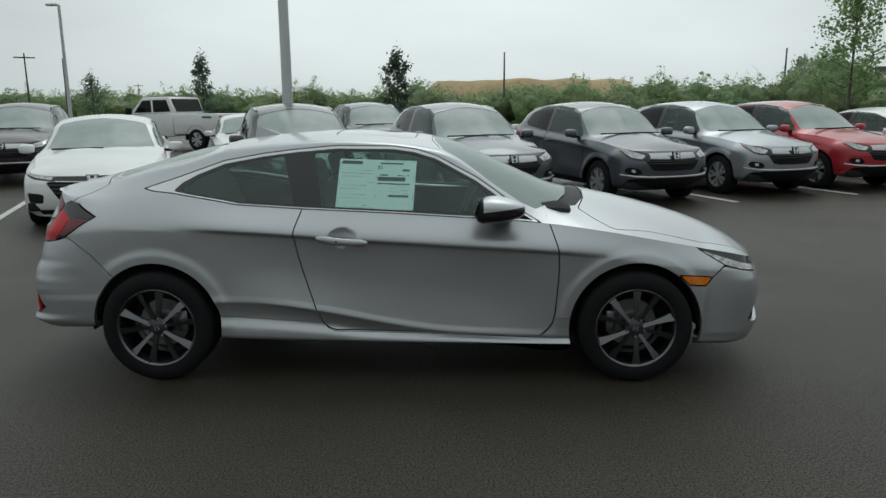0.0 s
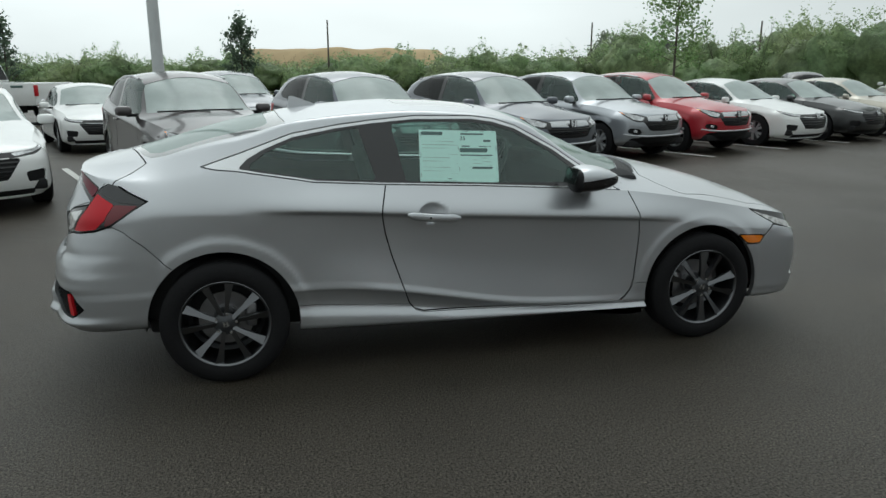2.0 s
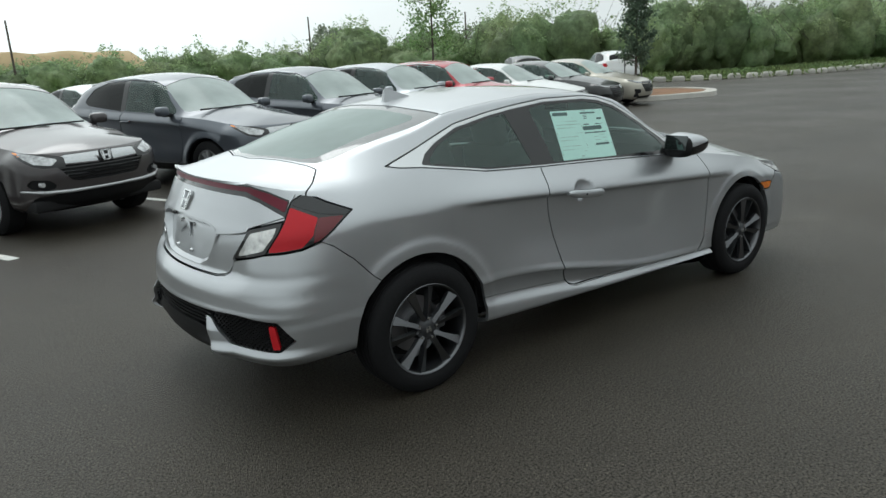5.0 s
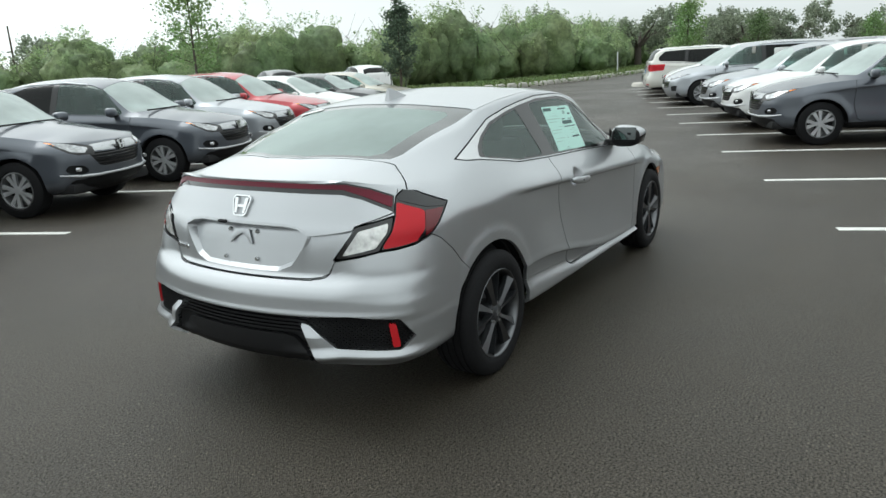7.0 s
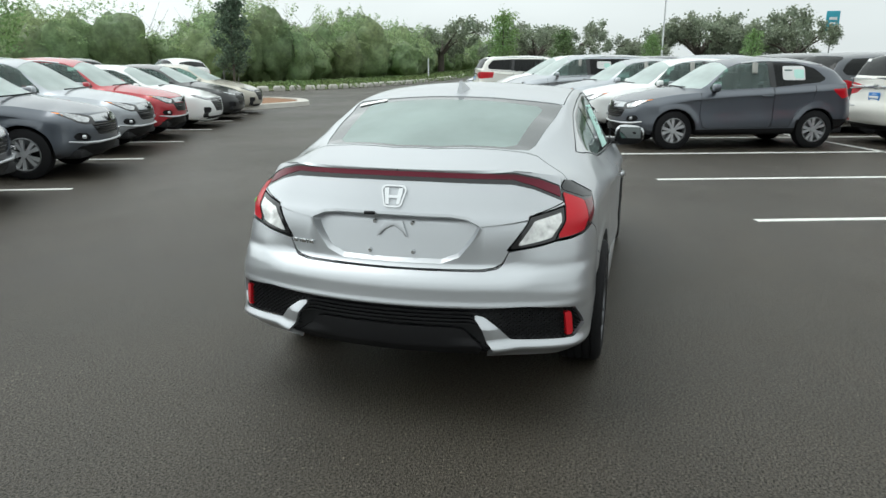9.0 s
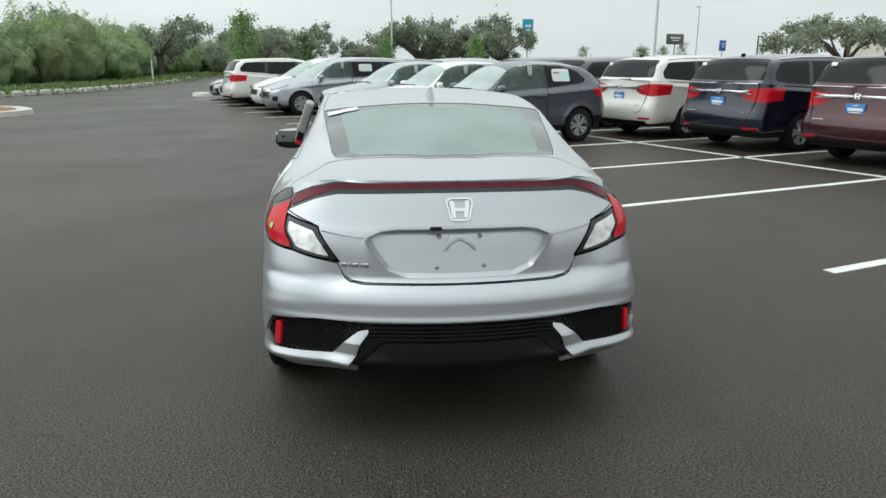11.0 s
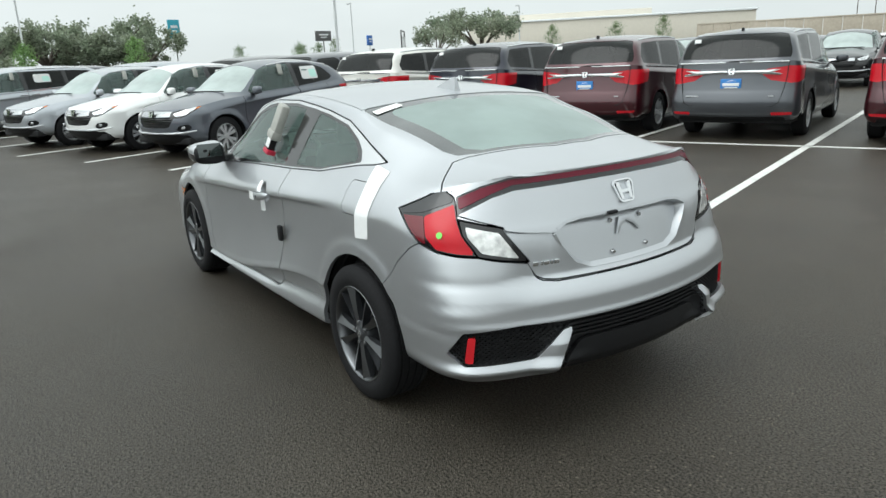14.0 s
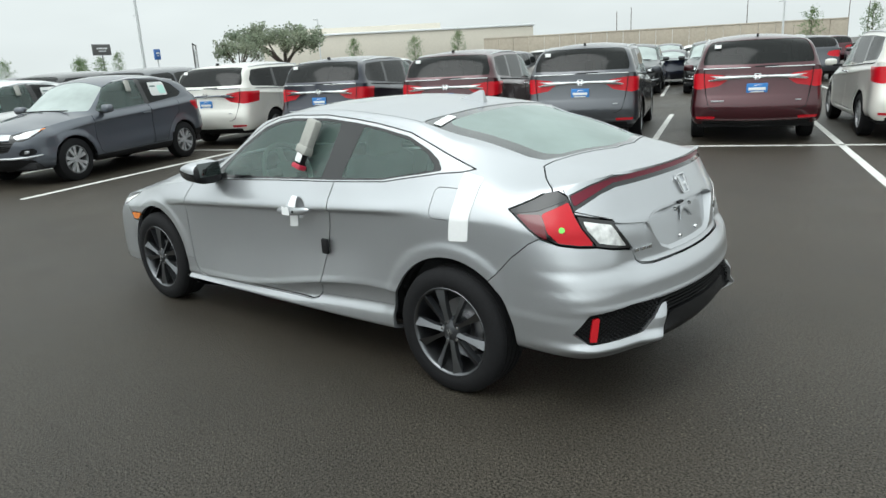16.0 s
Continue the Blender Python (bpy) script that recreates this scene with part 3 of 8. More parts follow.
def suv_shape(step=0.05):
    """A small crossover: 4.33 m long, 1.61 m high."""
    z0 = curve((-1.55, 0.34), (-0.9, 0.25), (0.9, 0.25), (1.6, 0.27))
    low = curve((-1.55, 0.50), (-0.8, 0.48), (0.8, 0.40), (1.6, 0.42))
    sh = curve((-1.55, 1.02), (-0.5, 0.96), (0.8, 0.88), (1.6, 0.78))
    bt = curve((-1.55, 1.13), (-1.1, 1.10), (-0.3, 1.05), (0.8, 0.99), (1.2, 0.96), (1.6, 0.89))
    k = lambda *p: curve(*p)
    lines = [(z0, k((-1.6, 0.78), (1.6, 0.78))), (lambda x: z0(x) + 0.04, k((-1.6, 0.85), (1.6, 0.85))), (low, k((-1.6, 0.882), (1.6, 0.878))),
             (lambda x: (low(x) + sh(x)) / 2, k((-1.6, 0.862), (1.6, 0.862))), (lambda x: sh(x) - 0.03, k((-1.6, 0.865), (1.6, 0.855))),
             (sh, k((-1.6, 0.872), (1.0, 0.872), (1.6, 0.845))), (bt, k((-1.6, 0.80), (0.8, 0.80), (1.2, 0.78), (1.6, 0.72)))]
    plan = curve((-1.55, 0.965), (-0.8, 1), (1.0, 1), (1.6, 0.95))
    tail = curve((0.34, -2.02), (0.45, -2.12), (0.60, -2.165), (0.75, -2.15), (0.9, -2.10), (1.05, -2.06), (1.15, -2.03))
    nose = curve((0.22, 1.98), (0.32, 2.11), (0.45, 2.16), (0.62, 2.17), (0.75, 2.15), (0.84, 2.06))
    top = curve((2.06, 0.84), (1.8, 0.94), (1.45, 1.01), (1.12, 1.065), (0.62, 1.34), (0.3, 1.50), (0.05, 1.565), (-0.4, 1.60), (-1.0, 1.585), (-1.5, 1.52), (-1.72, 1.44), (-1.95, 1.24), (-2.03, 1.15))
    er = curve((-2.05, 0.72), (-1.7, 0.80), (-1.3, 0.83), (0.2, 0.83), (0.6, 0.86), (0.95, 0.84), (1.2, 0.7), (2.1, 0.6))
    hr = curve((-2.05, 0.64), (-1.8, 0.72), (-1.4, 0.78), (-0.4, 0.84), (0.2, 0.80), (0.5, 0.62), (0.75, 0.36), (0.95, 0.30), (1.2, 0.51), (2.1, 0.64))
    return Shape(lines, plan, tail, nose, (0.34, 0.42, 0.52, 0.66, 0.78, 0.95, 1.15), (0.22, 0.28, 0.38, 0.5, 0.6, 0.70, 0.84), (0.22, 0.34), ((-1.55, 0.55), (1.6, 0.5)),
                 top, (er, hr), ((-1.305, 0.335), (1.305, 0.335)), 0.385, 0.02, step)


def sedan_shape(step=0.05):
    """A mid-size saloon: 4.88 m long, 1.45 m high."""
    z0 = curve((-1.8, 0.26), (-0.9, 0.21), (0.9, 0.20), (1.8, 0.21))
    low = curve((-1.8, 0.42), (0.8, 0.34), (1.8, 0.36))
    sh = curve((-1.8, 0.90), (0.8, 0.80), (1.8, 0.70))
    bt = curve((-1.8, 1.01), (-1.2, 1.0), (0.0, 0.955), (0.9, 0.92), (1.4, 0.87), (1.8, 0.79))
    k = lambda *p: curve(*p)
    lines = [(z0, k((-1.8, 0.82), (1.8, 0.82))), (lambda x: z0(x) + 0.04, k((-1.8, 0.89), (1.8, 0.89))), (low, k((-1.8, 0.92), (1.8, 0.91))),
             (lambda x: (low(x) + sh(x)) / 2, k((-1.8, 0.905), (1.8, 0.905))), (lambda x: sh(x) - 0.03, k((-1.8, 0.905), (1.8, 0.89))),
             (sh, k((-1.8, 0.905), (1.0, 0.915), (1.8, 0.88))), (bt, k((-1.8, 0.78), (0, 0.82), (0.9, 0.83), (1.8, 0.76)))]
    plan = curve((-1.8, 0.96), (-1.0, 1), (1.0, 1), (1.8, 0.95))
    tail = curve((0.26, -2.35), (0.40, -2.46), (0.55, -2.51), (0.68, -2.48), (0.85, -2.42), (1.02, -2.45))
    nose = curve((0.18, 2.25), (0.30, 2.35), (0.45, 2.38), (0.6, 2.36), (0.70, 2.28))
    top = curve((2.28, 0.70), (2.0, 0.82), (1.6, 0.92), (1.25, 0.985), (0.7, 1.24), (0.35, 1.385), (0.0, 1.44), (-0.4, 1.45), (-0.9, 1.40), (-1.4, 1.26), (-1.8, 1.11), (-2.2, 1.05), (-2.45, 1.02))
    er = curve((-2.45, 0.6), (-1.8, 0.66), (-1.4, 0.80), (-0.8, 0.83), (0.2, 0.82), (0.6, 0.84), (1.0, 0.85), (1.3, 0.7), (2.3, 0.6))
    hr = curve((-2.45, 0.64), (-1.8, 0.56), (-1.4, 0.52), (-0.8, 0.76), (-0.3, 0.82), (0.3, 0.78), (0.6, 0.56), (0.85, 0.34), (1.05, 0.30), (1.3, 0.51), (2.3, 0.64))
    return Shape(lines, plan, tail, nose, (0.26, 0.32, 0.42, 0.55, 0.64, 0.75, 1.02), (0.18, 0.24, 0.34, 0.45, 0.53, 0.6, 0.70), (0.3, 0.34), ((-1.8, 0.56), (1.8, 0.52)),
                 top, (er, hr), ((-1.415, 0.335), (1.415, 0.335)), 0.375, 0.014, step)


def van_shape(step=0.05):
    """A minivan: 5.16 m long, 1.74 m high."""
    z0 = curve((-1.95, 0.33), (-0.9, 0.24), (0.9, 0.24), (1.85, 0.25))
    low = curve((-1.95, 0.50), (0.8, 0.42), (1.85, 0.42))
    sh = curve((-1.95, 1.08), (-0.5, 0.98), (0.8, 0.90), (1.85, 0.80))
    bt = curve((-1.95, 1.17), (-1.3, 1.14), (-0.3, 1.09), (0.8, 1.04), (1.3, 1.0), (1.85, 0.90))
    k = lambda *p: curve(*p)
    lines = [(z0, k((-2, 0.88), (1.9, 0.88))), (lambda x: z0(x) + 0.04, k((-2, 0.95), (1.9, 0.95))), (low, k((-2, 0.985), (1.9, 0.98))),
             (lambda x: (low(x) + sh(x)) / 2, k((-2, 0.97), (1.9, 0.965))), (lambda x: sh(x) - 0.03, k((-2, 0.972), (1.9, 0.955))),
             (sh, k((-2, 0.98), (1.0, 0.98), (1.9, 0.94))), (bt, k((-2, 0.93), (0.8, 0.91), (1.3, 0.88), (1.9, 0.80)))]
    plan = curve((-1.95, 0.975), (-1.2, 1), (1.0, 1), (1.85, 0.95))
    tail = curve((0.33, -2.60), (0.45, -2.67), (0.60, -2.69), (0.72, -2.66), (0.85, -2.61), (1.05, -2.585), (1.22, -2.57))
    nose = curve((0.22, 2.30), (0.34, 2.42), (0.5, 2.46), (0.68, 2.45), (0.80, 2.36))
    top = curve((2.36, 0.80), (2.1, 0.94), (1.75, 1.05), (1.4, 1.12), (0.85, 1.43), (0.45, 1.62), (0.1, 1.70), (-0.5, 1.735), (-1.4, 1.725), (-2.1, 1.68), (-2.3, 1.63), (-2.42, 1.50), (-2.52, 1.32), (-2.57, 1.22))
    er = curve((-2.57, 0.80), (-2.3, 0.86), (-1.8, 0.86), (0.3, 0.85), (0.8, 0.87), (1.2, 0.85), (1.5, 0.7), (2.4, 0.6))
    hr = curve((-2.57, 0.64), (-2.4, 0.74), (-2.1, 0.84), (-0.4, 0.87), (0.3, 0.82), (0.7, 0.60), (1.0, 0.36), (1.25, 0.30), (1.5, 0.51), (2.4, 0.64))
    return Shape(lines, plan, tail, nose, (0.33, 0.40, 0.52, 0.66, 0.80, 1.0, 1.22), (0.22, 0.28, 0.38, 0.5, 0.58, 0.68, 0.80), (0.10, 0.3), ((-1.95, 0.72), (1.85, 0.55)),
                 top, (er, hr), ((-1.5, 0.35), (1.5, 0.35)), 0.40, 0.014, step)


def lot_pose(a, b, turn, phi=20.5):
    c, s = math.cos(radians(phi)), math.sin(radians(phi))
    return pose(a * c - b * s, a * s + b * c, 0, 0, 0, turn)


def empty(name, label, category, m, group=""):
    e = new(name)
    e.empty_display_size = 0.2
    e.matrix_world = m
    return tagged(e, label, category, group)


def arch_liner(r, y0, y1, sides=26):
    """The open dark arch over a wheel."""
    bm = bmesh.new()
    rows = [[bm.verts.new((q * math.cos(a), y, q * math.sin(a))) for q, y in ((r * 0.2, y0), (r, y0), (r, y1))] for a in np.linspace(radians(-4), radians(184), sides)]
    for p, q in zip(rows, rows[1:]):
        for j in range(2):
            bm.faces.new((p[j], q[j], q[j + 1], p[j + 1]))
    return bm


def wheel_simple(parent, x, y, r, out, rim_mat):
    s = 1 if out > 0 else -1
    w = new("wheel")
    w.parent, w.location = parent, (x, y, r)
    w.rotation_euler = (0, 0, 0 if s > 0 else math.pi)
    R = r * 0.66
    part("tyre", lathe([(R, -0.11), (r - 0.03, -0.11), (r, -0.085), (r, 0.085), (r - 0.03, 0.108), (R + 0.012, 0.112), (R, 0.10)], 36), TYRE, w)
    part("rim", lathe([(R + 0.002, -0.1), (R + 0.002, 0.10), (R - 0.012, 0.104), (R - 0.02, 0.09), (R - 0.03, -0.02), (0, -0.02)], 36), rim_mat, w)
    bms = []
    for k in range(5):
        for d in (-0.16, 0.16):
            a0, a1 = 2 * math.pi * k / 5 + d * 0.9, 2 * math.pi * k / 5 + d * 1.5
            p = [(0.045 * math.cos(a0 - 0.35), 0.045 * math.sin(a0 - 0.35)), ((R - 0.012) * math.cos(a1 - 0.135), (R - 0.012) * math.sin(a1 - 0.135)),
                 ((R - 0.012) * math.cos(a1 + 0.135), (R - 0.012) * math.sin(a1 + 0.135)), (0.045 * math.cos(a0 + 0.35), 0.045 * math.sin(a0 + 0.35))]
            bms.append(slab(p, 0.03, Matrix.Rotation(radians(90), 4, "X") @ Matrix.Translation((0, 0, -0.09))))
    bms.append(lathe([(0.0, 0.095), (0.05, 0.093), (0.06, 0.08), (0.06, 0.03)], 20))
    part("spokes", joined(*bms), ALLOY, w)
    return w


DULL_CHROME = material("brushed_chrome", (0.52, 0.53, 0.54), 0.26, 1.0, vary=0.05)
CARS = {}
CARS["suv"] = dict(
        pillars=[(-0.49, 1.07, -0.435, 1.52)],
        side_glass=[[(0.72, 1.02), (0.33, 1.40), (0.12, 1.48), (-0.40, 1.515), (-0.46, 1.08)], [(-0.52, 1.08), (-0.47, 1.515), (-0.95, 1.49), (-1.28, 1.40), (-1.50, 1.22), (-1.35, 1.16)]],
        windscreen=[(1.12, 0), (1.0, 0.5), (0.82, 0.71), (0.30, 0.60), (0.26, 0), (0.30, -0.2)], rear_glass=[(-1.70, 0), (-1.68, 0.55), (-1.92, 0.64), (-1.98, 0), (-1.9, -0.2)],
        cladding=[(-1.1, 0.37), (1.1, 0.35), (1.1, 0.1), (-1.1, 0.1)], front_door=-0.45, floor=(-1.9, 2.0, 0.80), cabin=(-1.6, 1.0), seats=(-0.25, -1.1), lift=0.05, rim=DARK_ALLOY, mirror=(0.62, 0.98, 1.08), handles=((-0.35, 0.93),), chrome=False,
        cuts=[("indicator", "front", [(1.05, 0.868), (0.90, 0.890), (0.96, 0.868), (1.10, 0.835)], 0.004, AMBER, "nose"),
              ("headlamp", "front", [(1.60, 0.782), (1.30, 0.842), (1.02, 0.878), (1.09, 0.836), (1.31, 0.752), (1.52, 0.726)], 0.006, HEAD_LENS, "nose"), ("headlamp_surround", "front", [(1.70, 0.700), (1.66, 0.798), (1.3, 0.858), (0.92, 0.897), (1.04, 0.830), (1.27, 0.738), (1.42, 0.705)], 0.006, GLOSS_BLACK, "nose"),
              ("grille_bar", "end", [(-0.1, 0.825), (0.38, 0.818), (0.53, 0.785), (0.42, 0.735), (-0.1, 0.718)], 0.01, DULL_CHROME, "nose")] + [
              ("grille", "end", [(-0.1, 0.705), (0.42, 0.722), (0.52, 0.735), (0.38, 0.56), (0.30, 0.545), (-0.1, 0.54)], 0.02, BLACK_TRIM, "nose"),
              ("fog_lamp_recess", "end", [(0.50, 0.50), (0.58, 0.582), (0.72, 0.60), (0.76, 0.55), (0.73, 0.505), (0.60, 0.478)], 0.03, BLACK_TRIM, "nose"),
              ("lower_grille", "end", [(-0.1, 0.455), (0.46, 0.455), (0.58, 0.42), (0.72, 0.425), (0.74, 0.2), (-0.1, 0.2)], 0.02, BLACK_TRIM, "nose")] + [
              ("tail_lamp", "round", [(-0.72, 1.05), (-1.12, 1.06), (-1.25, 0.92), (-0.95, 0.88)], 0.02, RED_LENS, "tail"),
              ("lower_bumper", "end", [(-0.1, 0.50), (0.95, 0.52), (0.95, 0.2), (-0.1, 0.2)], 0.02, BLACK_TRIM, "tail")])
CARS["sedan"] = dict(
        pillars=[(-0.39, 0.97, -0.335, 1.375)],
        side_glass=[[(0.82, 0.95), (0.45, 1.22), (0.15, 1.33), (-0.30, 1.37), (-0.36, 0.98)], [(-0.42, 0.98), (-0.37, 1.37), (-0.85, 1.32), (-1.35, 1.14), (-1.55, 1.05), (-1.2, 1.02)]],
        windscreen=[(1.24, 0), (1.1, 0.5), (0.93, 0.72), (0.36, 0.58), (0.32, 0), (0.4, -0.2)], rear_glass=[(-1.05, 0), (-1.08, 0.55), (-1.72, 0.62), (-1.80, 0), (-1.7, -0.2)],
        front_door=-0.4, floor=(-2.2, 2.2, 0.84), cabin=(-1.4, 1.1), seats=(-0.2, -1.0), lift=-0.12, rim=DARK_ALLOY, mirror=(0.72, 1.02, 0.98), handles=((-0.3, 0.84), (-1.3, 0.87)), chrome=False,
        cuts=[("headlamp", "front", [(1.76, 0.690), (1.45, 0.727), (1.15, 0.752), (1.22, 0.730), (1.45, 0.688), (1.74, 0.660)], 0.004, HEAD_LENS, "nose"), ("headlamp_surround", "front", [(1.84, 0.635), (1.80, 0.705), (1.45, 0.748), (1.06, 0.778), (1.15, 0.728), (1.45, 0.662)], 0.004, GLOSS_BLACK, "nose"),
              ("grille_bar", "end", [(-0.1, 0.70), (0.60, 0.70), (0.58, 0.65), (-0.1, 0.63)], 0.01, GLOSS_BLACK, "nose")] + [
              ("grille", "end", [(-0.1, 0.62), (0.56, 0.64), (0.40, 0.40), (-0.1, 0.38)], 0.02, BLACK_TRIM, "nose"),
              ("fog_lamp_recess", "end", [(0.58, 0.48), (0.80, 0.50), (0.78, 0.36), (0.60, 0.36)], 0.03, BLACK_TRIM, "nose"),
              ("lower_grille", "end", [(-0.1, 0.28), (0.66, 0.28), (0.66, 0.2), (-0.1, 0.2)], 0.01, BLACK_TRIM, "nose")] + [
              ("tail_lamp", "round", [(-0.95, 0.92), (-1.45, 0.92), (-1.5, 0.80), (-1.1, 0.78)], 0.02, RED_LENS, "tail")])
CARS["van"] = dict(
        pillars=[(-0.17, 1.10, -0.13, 1.605), (-1.295, 1.17, -1.255, 1.605)],
        side_glass=[[(1.0, 1.08), (0.6, 1.42), (0.30, 1.57), (-0.10, 1.60), (-0.14, 1.11)], [(-0.20, 1.11), (-0.16, 1.60), (-1.22, 1.60), (-1.26, 1.17)], [(-1.33, 1.19), (-1.29, 1.60), (-2.02, 1.57), (-2.24, 1.36), (-2.2, 1.24)]],
        windscreen=[(1.40, 0), (1.3, 0.5), (1.12, 0.80), (0.42, 0.68), (0.38, 0), (0.4, -0.2)], rear_glass=None,
        front_door=-0.15, floor=(-2.4, 2.2, 0.92), cabin=(-2.2, 1.2), seats=(0.05, -0.95), lift=0.12, rim=DARK_ALLOY, mirror=(0.86, 1.10, 1.14), handles=((-0.05, 1.0), (-0.35, 1.0)), chrome=True,
        cuts=[("headlamp", "front", [(1.78, 0.80), (1.4, 0.855), (1.10, 0.89), (1.2, 0.85), (1.48, 0.795), (1.76, 0.765)], 0.005, HEAD_LENS, "nose"), ("headlamp_surround", "front", [(1.86, 0.735), (1.82, 0.82), (1.4, 0.877), (1.0, 0.917), (1.1, 0.86), (1.45, 0.765)], 0.005, GLOSS_BLACK, "nose"),
              ("grille_bar", "end", [(-0.1, 0.80), (0.60, 0.80), (0.58, 0.72), (-0.1, 0.70)], 0.01, CHROME, "nose")] + [
              ("grille", "end", [(-0.1, 0.68), (0.56, 0.70), (0.50, 0.52), (-0.1, 0.50)], 0.02, BLACK_TRIM, "nose"),
              ("fog_lamp_recess", "end", [(0.64, 0.56), (0.86, 0.58), (0.84, 0.42), (0.66, 0.42)], 0.03, BLACK_TRIM, "nose")] + [
              ("tail_lamp", "round", [(-1.05, 1.13), (-1.70, 1.14), (-2.05, 1.10), (-2.14, 1.03), (-2.0, 0.935), (-1.66, 0.885), (-1.1, 0.92)], 0.012, RED_LENS, "tail"),
              ("lower_bumper", "end", [(-0.1, 0.375), (0.80, 0.385), (0.80, 0.2), (-0.1, 0.2)], 0.01, BLACK_TRIM, "tail"),
              ("tail_reflector", "end", [(0.60, 0.455), (0.90, 0.455), (0.90, 0.415), (0.62, 0.405)], 0.005, RED_LENS, "tail"),
              ("chrome_bar", "end", [(-0.1, 1.085), (0.50, 1.085), (0.46, 1.045), (-0.1, 1.05)], 0.005, CHROME, "tail")])


# ---- the silver coupe ----
def refined(M, times=1):
    """Each triangle split into four, times over."""
    for _ in range(times):
        V, N, F = M
        E = np.sort(np.concatenate([F[:, [0, 1]], F[:, [1, 2]], F[:, [2, 0]]]), 1)
        uq, inv = np.unique(E, axis=0, return_inverse=True)
        inv = inv.reshape(3, -1) + len(V)
        V2, N2 = (V[uq[:, 0]] + V[uq[:, 1]]) / 2, (N[uq[:, 0]] + N[uq[:, 1]]) / 2
        a, b, c = inv
        F = np.concatenate([np.stack(q, 1) for q in ((F[:, 0], a, c), (F[:, 1], b, a), (F[:, 2], c, b), (a, b, c))])
        M = np.concatenate([V, V2]), np.concatenate([N, N2]), F
    return M


def renormal(M):
    """Normals anew from the faces."""
    V, _, F = M
    fn = np.cross(V[F[:, 1]] - V[F[:, 0]], V[F[:, 2]] - V[F[:, 0]])
    N = np.zeros_like(V)
    for k in range(3):
        np.add.at(N, F[:, k], fn)
    return V, N / np.maximum(np.linalg.norm(N, axis=1, keepdims=True), 1e-12), F


def pull(M, view, pts, r=0.0, gap=0.0034):
    """Takes the piece inside an outline out of a skin: the piece and the rest, with a gap between."""
    f = region(M, view, pts, r)
    rest = clip(M, -(f - gap)) if gap else clip(M, -f)
    return clip(M, f + gap), rest


def pair(name, M, mat, parent, label="", depth=0.0):
    """A piece on the one side and its mirror image on the other, as two objects."""
    return sheet(name, M, mat, parent, label, depth), sheet(name, flipped(M), mat, parent, label, depth)


SATIN = material("satin_bright_trim", (0.66, 0.67, 0.68), 0.25, 0.9)
GARNISH = material("dark_grey_lamp_garnish", (0.022, 0.023, 0.025), 0.32, 0.0, 0.25)
STRIP_LENS = material("dark_red_light_strip", (0.13, 0.003, 0.018), 0.3, 0.0, 0.1, spec=0.3)
MINT = material("pale_mint_paper", (0.55, 0.84, 0.76), 0.6, vary=0.04, grain=40)
INK = material("grey_print", (0.10, 0.16, 0.15), 0.8)
TAPE = material("white_film_tape", (0.85, 0.86, 0.86), 0.35, vary=0.03, grain=40, bump=0.1)
BOX_GREY = material("grey_lockbox_plastic", (0.36, 0.36, 0.33), 0.5, vary=0.1)
BOX_RED = material("red_lockbox_plastic", (0.45, 0.02, 0.05), 0.4)
GREEN = material("green_dot_sticker", (0.22, 0.75, 0.12), 0.5)
SPOKE_FACE = material("machined_spoke_face", (0.17, 0.174, 0.182), 0.34, 1.0, vary=0.08, grain=200)
DISC = material("brake_disc_steel", (0.32, 0.32, 0.33), 0.35, 1.0)
SEAT_LIGHT = material("light_grey_seat_cloth", (0.30, 0.30, 0.29), 0.9, vary=0.12, grain=200, bump=0.2)

H = eased(hero_shape())
coupe = empty("coupe", "silver two-door coupe with white protective tape, parked in the open aisle", "car", Matrix())
belt, upper = H.outside(H.belt), H.upper

# lamps at the tail
tail_m, belt = pull(belt, "round", [(-2.6, 1.2), (-0.8, 1.2), (-0.8, 0.90), (-1.1, 0.775), (-1.5, 0.72), (-1.7, 0.72), (-1.62, 0.88), (-1.5, 0.95), (-1.7, 0.99), (-2.6, 0.99)], 0, 0.0)
belt = plus(belt, refined(tail_m, 1))
LAMP = [(-1.215, 1.0), (-1.14, 1.032), (-1.018, 0.99), (-0.868, 0.945), (-0.957, 0.875), (-1.017, 0.838), (-1.124, 0.812), (-1.249, 0.80), (-1.356, 0.794), (-1.273, 0.872), (-1.24, 0.925)]
housing, belt = pull(belt, "round", LAMP)
garnish, housing = pull(housing, "round", [(-1.212, 1.003), (-1.14, 1.05), (-0.86, 0.965), (-0.865, 0.94), (-0.90, 0.932), (-1.03, 0.945), (-1.2, 0.985)], 0, 0.0)
red, housing = pull(housing, "round", [(-1.214, 0.978), (-1.06, 0.937), (-1.045, 0.930), (-1.062, 0.862), (-1.124, 0.818), (-1.249, 0.806), (-1.340, 0.801), (-1.264, 0.874), (-1.232, 0.925)], 0.004, 0.0)
outer, housing = pull(housing, "round", [(-1.041, 0.932), (-0.905, 0.928), (-0.962, 0.880), (-1.018, 0.845), (-1.060, 0.832), (-1.056, 0.860)], 0.003, 0.0)
lamps = pair("tail_lamp", inset(housing, 0.002), GLOSS_BLACK, coupe, "glossy black tail lamp housing with red lens", 0.012)
for lamp, side in zip(lamps, (lambda M: M, flipped)):
    sheet("garnish", side(garnish), GARNISH, lamp, "dark grey upper garnish", 0.012)
    for M, mat, lab in ((red, RED_LENS, "bright red brake lens"), (outer, DEEP_LENS, "deep red side lens")):
        sheet("lens", side(M), mat, lamp, lab, 0.004)
